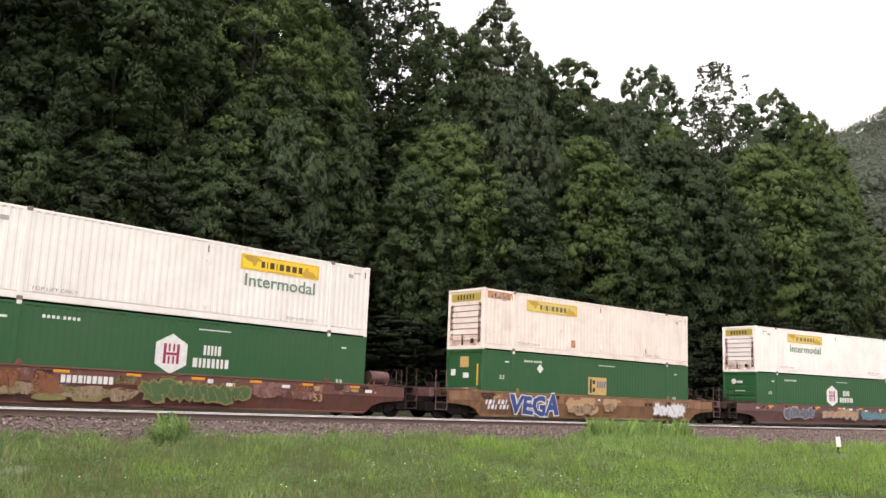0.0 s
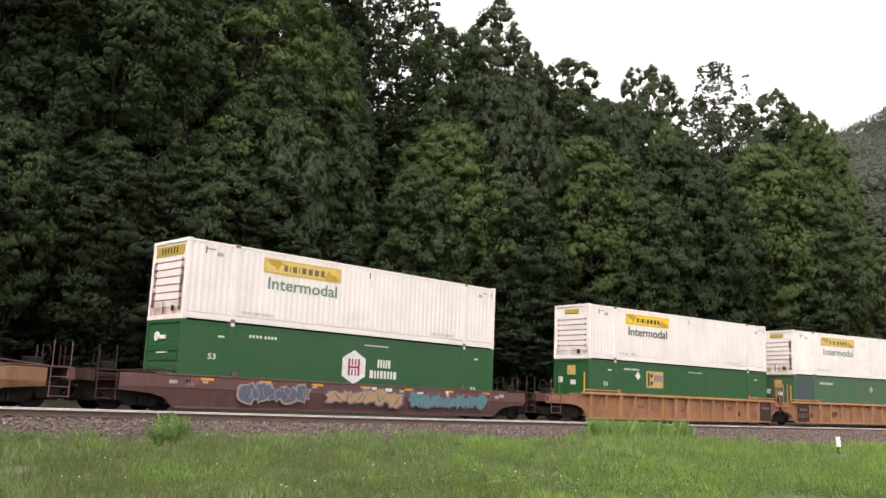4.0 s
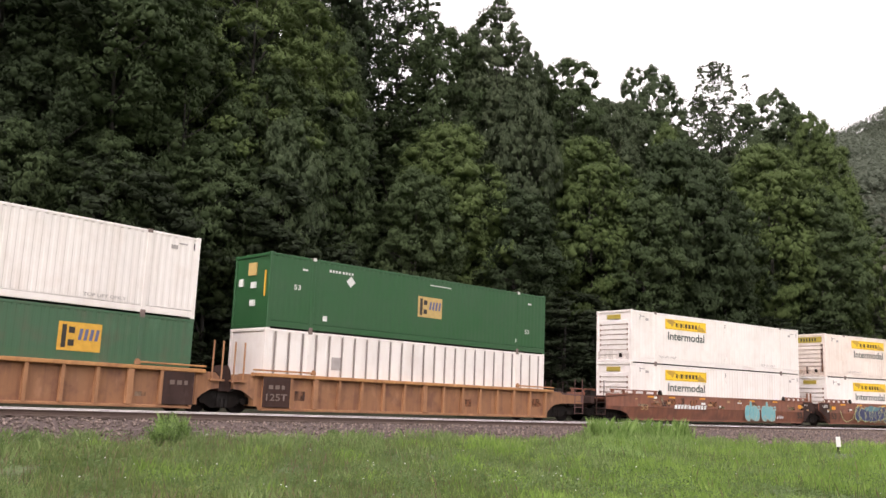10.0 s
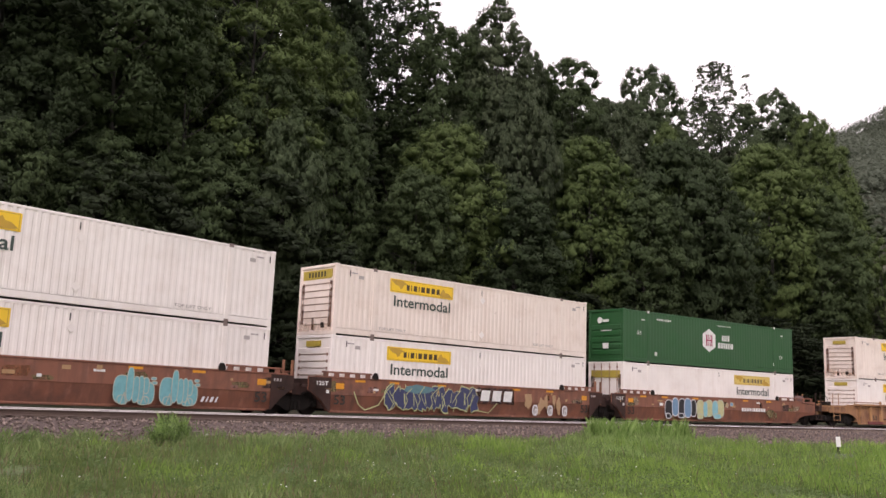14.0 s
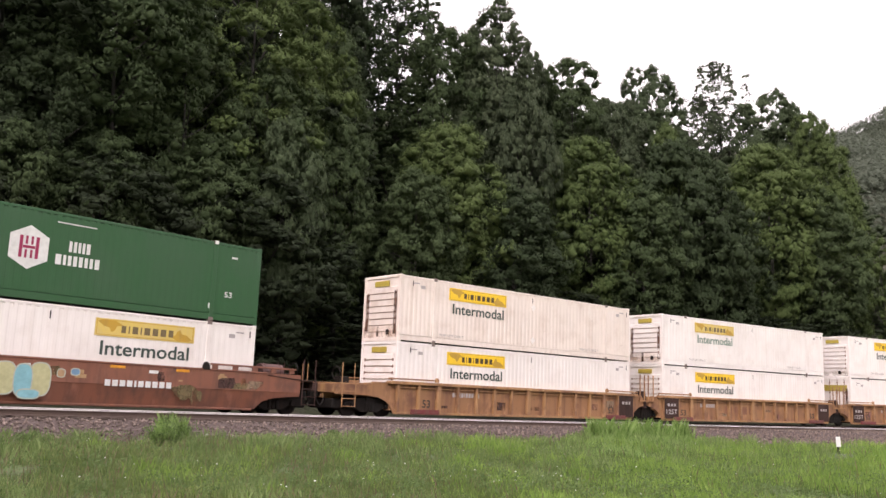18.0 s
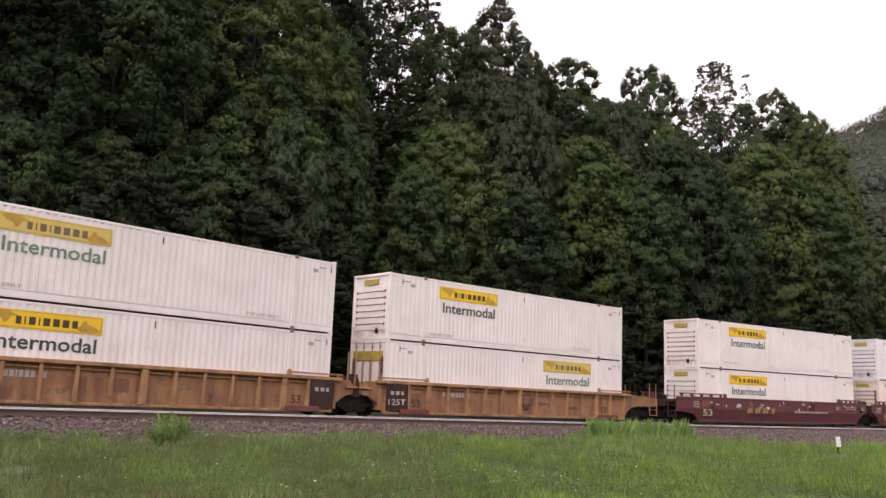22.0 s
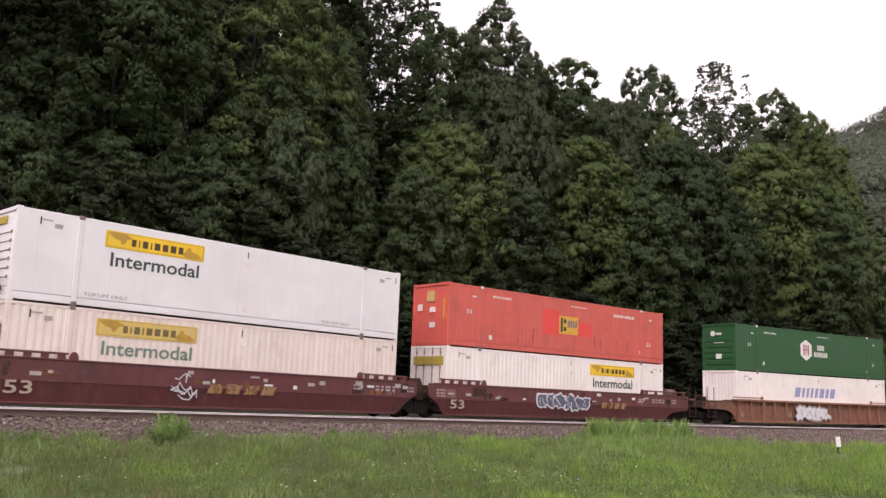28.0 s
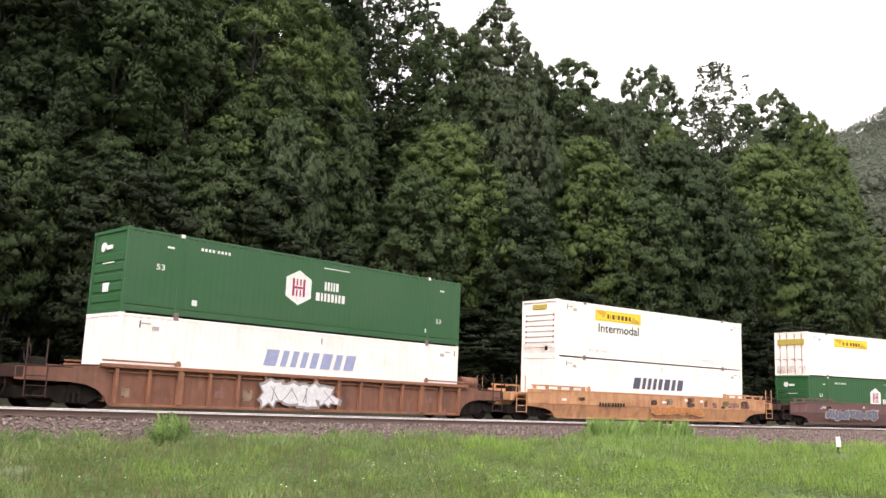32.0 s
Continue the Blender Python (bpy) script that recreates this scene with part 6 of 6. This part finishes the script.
            for x in (3.35, 4.45, 5.55):
                cloud_patch(c, int(x * 10), x - 0.25, x + 0.3, 0.3, 1.25, SPRAY["tan"], 3, OUTC - 0.002)
                bubbles(c, ((x + 0.6, 0.5, 0.2, 0.26, SPRAY["grey"]), (x + 0.66, 0.42, 0.1, 0.16, SPRAY["grey"])), SPRAY["white"], OUTC - 0.006, 0.07)
            load(i, c, hauler_box(level="lower"), hauler_box(CREAM, note="rust-stained cream", wide=True))
        else:
            k, b, l, q = SPRAY["black"], SPRAY["sky"], SPRAY["lemon"], SPRAY["aqua"]
            bubbles(c, ((-4.55, 0.8, 0.36, 0.52, k), (-3.4, 0.86, 0.34, 0.55, k), (-2.4, 0.88, 0.28, 0.5, k), (-4.0, 0.92, 0.3, 0.52, b), (-2.9, 0.88, 0.34, 0.56, b),
                        (-4.62, 0.42, 0.2, 0.16, k), (-3.5, 0.45, 0.26, 0.14, k)), SPRAY["white"], OUTC, 0.045)
            bubbles(c, ((-1.75, 0.86, 0.36, 0.52, l), (-0.95, 0.9, 0.36, 0.5, l), (0.1, 0.9, 0.36, 0.52, l), (-1.3, 0.84, 0.22, 0.46, q), (-0.4, 0.86, 0.3, 0.5, q),
                        (-1.8, 0.42, 0.28, 0.16, l), (-0.2, 0.45, 0.36, 0.16, q)), SPRAY["pale"], OUTC, 0.04)
            bubbles(c, ((0.75, 1.12, 0.14, 0.14, SPRAY["tan"]), (1.2, 1.18, 0.16, 0.12, b)), SPRAY["pale"], OUTC, 0.03)
            cloud_patch(c, 46, 4.6, 5.7, 0.25, 0.95, PATCH["olive"], 4)
            car_bars(c, 2.2, 4.6, 0.8, 1.0, WHITE_INK)
            load(i, c, hauler_box(sign=1.78, worn=True, style="wavy", nose="doors", level="lower", ink=GREEN_INK), hex_box(-0.6, "upper"))
    # 9 to 11
    for i, ends in ((9, L), (10, N), (11, Rr)):
        c = ribbed_car(YELLOW_CAR, i, ends)
        for sg, e in ((-1, ends[0]), (1, ends[1])):
            if not e:
                dark_plate(c, *sorted((sg * 6.95, sg * 8.15)), "125T" if sg < 0 else "")
            car_text(c, "53", sg * 6.4 - 0.2, sg * 6.4 + 0.25, 0.45, 0.78, INK, -CY + 0.15)
        for x in (-7.4, 5.8):
            part("step_plate", shared("step_plate", lambda bm: box(bm, 0, 1.6, -0.09, 0.0, 0, 0.2, 0.01)), RED_STEP, c, "dull red step plate", pose(x, -CY - 0.012, 0.17))
        car_bars(c, -4.85, -3.2, 0.95, 1.15, GREY_INK, y=-CY + 0.15)
        if i == 10:
            car_bars(c, -2.6, 0.2, 0.6, 1.05, RUST_CAR, (1, 0.4, 1, 0.6), y=-CY + 0.15)
        if i == 11:
            load(i, c, hauler_box(sign=1.78, worn=True, nose="doors", level="lower"), hauler_box())
        else:
            load(i, c, hauler_box(level="lower"), hauler_box(CREAM if i == 9 else WHITE, worn=(i == 10), note="streaked cream" if i == 9 else ""))
    # 12 to 14
    for i, ends in ((12, L), (13, N), (14, Rr)):
        c = smooth_car(MAROON_CAR, "maroon smooth-sided well car with buff markings", ends, i)
        car_text(c, "53", -7.95, -7.1, 0.46, 0.86, DUSTY_INK)
        if i == 12:
            car_bars(c, -3.9, -1.1, 0.7, 1.02, BUFF_WORN, (1, 1, 1, 1), OUTC, 0.15)
            car_bars(c, 1.0, 4.6, 0.8, 0.9, GREY_INK)
            load(i, c, hauler_box(level="lower"), hauler_box())
        elif i == 13:
            car_bars(c, -1.1, 1.7, 0.7, 1.02, BUFF_WORN, (1, 1, 1, 1), OUTC, 0.15)
            rng = random.Random(15)
            for k in range(5):
                x, z = rng.uniform(-2.6, -2.2), rng.uniform(0.6, 1.2)
                pts = [(x, z)]
                for q in range(6):
                    pts.append((min(-1.5, pts[-1][0] + rng.uniform(-0.05, 0.26)), max(0.45, min(1.32, z + rng.uniform(-0.2, 0.2)))))
                spray_line(c, pts, 0.035, SPRAY["white"], OUTC - 0.001 * k)
            load(i, c, hauler_box(CREAM, worn=True, level="lower", note="aged cream"), hauler_box(BRIGHT, style="smooth", note="fresh white"))
        else:
            graffiti(c, 16, -2.3, 1.5, 0.45, 1.4, SPRAY["slate"], SPRAY["white"], 6)
            car_bars(c, 2.4, 4.4, 0.7, 1.0, BUFF_WORN, (1, 1, 1, 1), OUTC, 0.15)
            r = container("wavy", RED, "faded orange-red container with square emblem, upper of the stack", "ribs")
            for q in ((-1.85, -0.65, 1.0, 2.25), (0.79, 1.85, 1.05, 1.75)):
                part("red_patch", shared(("red_patch", q), lambda bm: plate(bm, *q)), RED_PATCH, r, "brighter red repainted patch")
            bar_parts(r, 3.7, 5.4, 2.30, 2.45, (0.5, 0.5, 0.5, 0.5, 0.2, 0.5, 0.5, 0.5, 0.5), WHITE_INK, OUT, 0.3, name="stencil_bar")
            square_logo(r, 0.07, AMBER, 1.55)
            rng = random.Random(77)
            for k in range(9):
                w, h, z = rng.uniform(0.02, 0.05), rng.uniform(0.25, 0.7), rng.uniform(0.3, 0.7)
                part("rust_streak", shared(("rust_streak", k), lambda bm: prism(bm, ((0, h), (w, h * 0.97), (w * 0.8, 0.1), (w * 0.5, 0)), 0, 0.003)), RUST_STREAK, r, "dark rust streak", pose(rng.uniform(1.2, 5.6) if k < 6 else rng.uniform(-5.6, -2), OUT + 0.0015, z))
            green_marks(r)
            end_marks(r, RED, "square")
            load(i, c, hauler_box(sign=1.78, nose="doors", level="lower", worn=False), r)
    # 15 to 17, single cars
    c = ribbed_car(RUST_CAR, 15, A)
    graffiti(c, 17, -2.5, 0.9, 0.12, 1.34, SPRAY["white"], SPRAY["grey"], 4)
    load(15, c, slanted_bar_box(-2.36, PALE_BLUE_INK, "worn blue"), hex_box(-0.98, "upper"))
    c = smooth_car(ORANGE_CAR, "faded orange smooth-sided well car", A, 104)
    car_bars(c, -5.1, -3.1, 0.8, 1.0, DARK_STEEL)
    graffiti(c, 18, -0.9, 3.7, 0.4, 1.0, SPRAY["orange"], SPRAY["tan"], 6)
    load(16, c, slanted_bar_box(-2.2, SLATE_INK, "dark slate-blue"), hauler_box(sign=-5.22))
    c = smooth_car(DARK_CAR, "dark purple-brown well car", A, 105)
    graffiti(c, 19, -6.5, -1.0, 0.35, 1.2, SPRAY["slate"], SPRAY["grey"], 7)
    load(17, c, hex_box(-0.8), hauler_box(text="", nose="doors"))


build_train()


# ---------------------------------------------------------------- grass and small things
def blades(rng, x, y, tall, wide, lean=0.35):
    n = len(x)
    z = ground_z(x, y) - 0.02
    a = rng.uniform(0, 6.283, n)
    d = np.stack([np.cos(a), np.sin(a)], -1)
    b = rng.uniform(0, 6.283, n)
    l = np.stack([np.cos(b), np.sin(b)], -1) * (tall * rng.uniform(0.1, 1, n) * lean)[:, None]
    base = np.stack([x, y], -1)
    p0 = np.concatenate([base - d * wide[:, None], z[:, None]], 1)
    p1 = np.concatenate([base + d * wide[:, None], z[:, None]], 1)
    p2 = np.concatenate([base + l * 0.4 + d * wide[:, None] * 0.3, (z + tall * 0.62)[:, None]], 1)
    p3 = np.concatenate([base + l, (z + tall)[:, None]], 1)
    v = np.stack([p0, p1, p2, p3], 1).reshape(-1, 3)
    return v, n


def blade_mesh(v, n):
    q = np.arange(n)[:, None] * 4
    tri = np.concatenate([q + np.array([[0, 1, 2]]), q + np.array([[0, 2, 3]])])
    return raw_mesh(v, tri)


GRASS = leafy("meadow_grass", (0.074, 0.115, 0.031), (0.262, 0.322, 0.115), 0.7, 0.3)
DEEP_GRASS = leafy("deep_meadow_grass", (0.046, 0.088, 0.021), (0.158, 0.232, 0.072), 0.7, 0.3)
LUSH_GRASS = leafy("lush_meadow_grass", (0.10, 0.19, 0.026), (0.31, 0.45, 0.11), 0.7, 0.3)
TALL_GRASS = leafy("tall_meadow_grass", (0.12, 0.215, 0.044), (0.34, 0.47, 0.17), 0.7, 0.35)
TUFT_GRASS = leafy("tufted_grass_blades", (0.090, 0.150, 0.038), (0.28, 0.36, 0.145), 0.7, 0.35)
WEED = leafy("weed_leaves", (0.07, 0.12, 0.035), (0.17, 0.24, 0.09), 0.7, 0.35)
DRY_GRASS = leafy("dry_grass_stalks", (0.11, 0.085, 0.05), (0.26, 0.21, 0.13), 0.8, 0.3)


def scatter(rng, n, lo, hi, near=13.0, far=75.0):
    """Places in front of the line, thicker towards the camera."""
    th = rng.uniform(-0.57, 0.57, n)
    d = near * (far / near) ** rng.uniform(0, 1, n)
    x, y = np.tan(th) * d, d
    lat = np.hypot(x - CURVE_X, y - CURVE_Y) - RADIUS
    keep = (lat > lo) & (lat < hi)
    return x[keep], y[keep], lat[keep]


def build_grass():
    rng = np.random.default_rng(33)
    x, y, lat = scatter(rng, 400000, -30, -6.25)
    keep = lat < grass_edge(x / y) + 0.35 * np.sin(x * 1.7) * np.cos(y * 1.3) + rng.normal(0, 0.18, len(x))
    x, y, lat = x[keep], y[keep], lat[keep]
    clump = np.array([noise.noise((a * 1.1, b * 1.1, 0.0)) for a, b in zip(x, y)])
    broad = np.array([noise.noise((a * 0.3, b * 0.3, 7.0)) for a, b in zip(x, y)])
    tall = rng.uniform(0.10, 0.34, len(x)) * np.clip(0.95 + 1.5 * clump + 0.9 * broad, 0.25, 2.4)
    tall *= np.where((np.abs(x / y - 0.4295) < 0.02) & (y > 31.0) & (y < 40.5), 0.12, 1.0)
    tall *= np.interp(np.hypot(x, y), (13, 22, 34), (0.55, 0.75, 1.0))
    tall *= np.interp(lat, (-11, -7.2), (1.0, 0.4))
    d = np.hypot(x, y)
    pick = broad + 0.7 * clump + rng.normal(0, 0.22, len(x))
    lush = pick + 0.9 * x / y > 0.30
    deep = ~lush & (pick < -0.22)
    for name, mat, words, sel in (("meadow_grass", GRASS, "uneven yellowish green meadow grass below the ballast", ~lush & ~deep), ("deep_grass", DEEP_GRASS, "darker green tufts in the meadow", deep), ("lush_grass", LUSH_GRASS, "bright lush grass in the meadow", lush)):
        v, n = blades(rng, x[sel], y[sel], tall[sel], 0.003 + 0.00017 * d[sel], 0.4)
        g = new(name, blade_mesh(v, n))
        g.data.materials.append(mat)
        tagged(g, words, "grass", kind="stuff")
    # taller stand by the ballast
    m = 16000
    b, q = rng.uniform(0.10, 0.34, m), rng.uniform(-12.5, -7.2, m)
    pts = np.array([ring_spot(bb, qq)[:2] for bb, qq in zip(b, q)])
    edge = np.interp(b, (0.10, 0.15, 0.2, 0.27, 0.34), (0.2, 0.62, 0.8, 0.66, 0.15)) * np.interp(q, (-12.5, -9.0, -7.2), (0.55, 1.0, 0.9))
    tuft = 0.78 + 0.42 * np.sin(pts[:, 0] * 3.1 + np.sin(pts[:, 1])) * np.cos(pts[:, 1] * 2.7)
    keep = rng.uniform(0, 1, m) < np.interp(b, (0.10, 0.165, 0.2, 0.26, 0.34), (0.0, 0.6, 1.0, 0.8, 0.0))
    pts, edge, tuft = pts[keep], edge[keep], tuft[keep]
    m = len(pts)
    v, n = blades(rng, pts[:, 0], pts[:, 1], np.minimum(0.25 + rng.gamma(1.6, 0.16, m), 1.0) * edge * tuft, rng.uniform(0.008, 0.016, m), 0.5)
    g = new("tall_grass", blade_mesh(v, n))
    g.data.materials.append(TALL_GRASS)
    tagged(g, "stand of tall pale green grass beside the ballast", "grass", kind="stuff")
    # thick tufts in the stand
    cb, cl = (0.168, 0.176, 0.212, 0.222, 0.262, 0.196, 0.24), (-7.4, -7.7, -7.4, -7.9, -7.6, -8.2, -8.4)
    k = 160
    tx, ty = [], []
    for bb, qq in zip(cb, cl):
        px, py, _ = ring_spot(bb, qq)
        tx.append(px + rng.normal(0, 0.22, k))
        ty.append(py + rng.normal(0, 0.22, k))
    tx, ty = np.concatenate(tx), np.concatenate(ty)
    v, n = blades(rng, tx, ty, rng.uniform(0.45, 1.15, len(tx)), rng.uniform(0.012, 0.022, len(tx)), 0.55)
    g = new("reed_grass", blade_mesh(v, n))
    g.data.materials.append(TALL_GRASS)
    tagged(g, "clumps of broad-bladed pale grass by the ballast", "grass", kind="stuff")
    # feathery tufts through the meadow
    k, tx, ty, th = 90, [], [], []
    for _ in range(230):
        bb = rng.uniform(-0.5, 0.42)
        qq = float(grass_edge(bb)) - 0.2 - 12 * rng.uniform(0, 1) ** 1.6
        px, py, pd = ring_spot(bb, qq)
        if abs(bb - 0.4295) < 0.03 and qq > -10:
            continue
        tx.append(px + rng.normal(0, 0.2, k))
        ty.append(py + rng.normal(0, 0.2, k))
        th.append(rng.uniform(0.2, 0.55, k) * rng.uniform(0.5, 1.15) * np.interp(pd, (14, 30), (0.6, 1.0)))
    tx, ty, th = np.concatenate(tx), np.concatenate(ty), np.concatenate(th)
    v, n = blades(rng, tx, ty, th, rng.uniform(0.005, 0.010, len(tx)), 0.5)
    g = new("tufted_grass", blade_mesh(v, n))
    g.data.materials.append(TUFT_GRASS)
    tagged(g, "feathery pale tufts standing above the meadow grass", "grass", kind="stuff")
    # dry stalks
    x, y, lat = scatter(rng, 26000, -30, -6.4)
    keep = (lat < grass_edge(x / y)) & (rng.uniform(0, 1, len(x)) < np.interp(x / y, (-0.5, -0.1, 0.2), (0.9, 0.7, 0.25)))
    x, y = x[keep], y[keep]
    v, n = blades(rng, x, y, rng.uniform(0.2, 0.5, len(x)) * np.interp(np.hypot(x, y), (13, 34), (0.6, 1.0)), 0.003 + 0.00016 * np.hypot(x, y), 0.3)
    g = new("dry_stalks", blade_mesh(v, n))
    g.data.materials.append(DRY_GRASS)
    tagged(g, "brownish dry stalks and seed heads in the grass", "grass", kind="stuff")
    # broad-leaved weeds through the grass
    x, y, lat = scatter(rng, 2400, -28, -6.5)
    x, y = x[lat < grass_edge(x / y) + 0.1], y[lat < grass_edge(x / y) + 0.1]
    c = np.stack([x, y, ground_z(x, y) + rng.uniform(0.08, 0.3, len(x))], -1)
    v, f = leaf_cloud(rng, c, rng.uniform(0.08, 0.26, len(x)), 0.9, 30, 0.04, 0.25, 0.6)
    g = new("meadow_weeds", raw_mesh(v, f))
    g.data.materials.append(WEED)
    tagged(g, "low leafy weeds growing through the grass", "weeds", kind="stuff")
    # white flower heads
    x, y, lat = scatter(rng, 1500, -26, -7)
    keep = rng.uniform(0, 1, len(x)) < 0.6 * (np.sin(x * 0.9) * np.cos(y * 0.7 + 1) > 0.1)
    x, y = x[keep], y[keep]
    z = ground_z(x, y) + rng.uniform(0.18, 0.42, len(x))
    c = np.stack([x, y, z], -1)
    base = np.array([(1, 0, 0), (-1, 0, 0), (0, 1, 0), (0, -1, 0), (0, 0, 0.6), (0, 0, -0.6)]) * 0.015
    tri = np.array([(0, 2, 4), (2, 1, 4), (1, 3, 4), (3, 0, 4), (2, 0, 5), (1, 2, 5), (3, 1, 5), (0, 3, 5)])
    v = c[:, None] + base[None] * rng.uniform(0.6, 1.5, (len(x), 1, 1))
    f = tri[None] + (np.arange(len(x)) * 6)[:, None, None]
    fl = new("white_flowers", raw_mesh(v.reshape(-1, 3), f.reshape(-1, 3)))
    fl.data.materials.append(plain("flower_white", (0.7, 0.7, 0.66)))
    tagged(fl, "tiny white clover and aster heads in the grass", "flowers", kind="stuff")


def weed(bearing, lat, tall, wide, seed):
    """A bushy weed: stems with narrow leaves."""
    rng = np.random.default_rng(seed)
    x, y, _ = ring_spot(bearing, lat)
    z = float(ground_z(x, y)) - 0.03
    thing = tagged(new("weed_bush"), "bushy light green weed at the edge of the ballast", "weed", "weeds by the track")
    thing.location = (x, y, z)
    bm = bmesh.new()
    cs = []
    for i in range(26):
        a, r = rng.uniform(0, 6.28), wide * rng.uniform(0, 1) ** 0.6
        h = tall * rng.uniform(0.55, 1) * (1 - 0.35 * r / wide)
        tip = Vector((math.cos(a) * r, math.sin(a) * r, h))
        rod(bm, (tip.x * 0.3, tip.y * 0.3, 0), tip, 0.008, 4, 0.003)
        for q in np.linspace(0.2, 1, 9):
            cs.append((tip.x * (0.3 + 0.7 * q), tip.y * (0.3 + 0.7 * q), h * q))
    part("stalk", bm, WEED, thing)
    n = int(900 * tall * wide / 0.5)
    a, r = rng.uniform(0, 6.28, n), wide * rng.uniform(0, 1, n) ** 0.6
    px, py = x + np.cos(a) * r * 0.35, y + np.sin(a) * r * 0.35
    v, n = blades(rng, px, py, tall * rng.uniform(0.3, 1.0, n) * (1.05 - 0.5 * r / wide), rng.uniform(0.004, 0.009, n), 0.45)
    part("grass_tuft", blade_mesh(v - np.array([x, y, z]), n), TALL_GRASS, thing, "fine pale green leaves")
    v, f = leaf_cloud(rng, np.array(cs), np.full(len(cs), 0.09), 1.0, 4, 0.05, 0.0, 0.8)
    part("foliage", raw_mesh(v, f), WEED, thing)


def build_marker():
    x, y, z = MARKER
    thing = tagged(new("marker_post"), "short dark stake with a white plate in the grass", "marker post")
    thing.location = (x, y, z)
    bm = bmesh.new()
    box(bm, -0.035, 0.035, -0.02, 0.02, -0.1, 0.6, 0.006)
    part("stake", bm, DARK_STEEL, thing, "dark steel stake")
    bm = bmesh.new()
    box(bm, -0.08, 0.12, -0.034, -0.022, 0.29, 0.72, 0.01)
    part("plate", bm, WHITE_INK, thing, "white plate")


MARKER = (17.01, 39.6, 0.54)
build_grass()
for w in ((-0.300, -6.9, 0.95, 0.6, 1), (-0.288, -7.3, 0.85, 0.6, 2), (-0.305, -7.9, 0.75, 0.7, 6), (-0.12, -7.1, 0.5, 0.3, 3), (0.16, -7.2, 0.7, 0.4, 4), (-0.45, -7.3, 0.4, 0.5, 5)):
    weed(*w)
build_marker()


# ---------------------------------------------------------------- movement
def run_at(t):
    ts, ds = zip(*RUN)
    return float(np.interp(t, ts, ds))


def motions():
    for i, thing, up in MOVERS:
        rows = []
        for t, d in RUN:
            m = on_line(LEADS[i] + HX - d)
            rows.append((t, m @ pose(0, 0, up)))
        walk(thing, rows)
    turns = [(k / 15, -math.degrees(run_at(k / 15) / 0.457)) for k in range(481)]
    for w, dx in WHEELS:
        walk(w, [(t, pose(dx, 0, 0.457, 0, a, 0)) for t, a in turns])


motions()
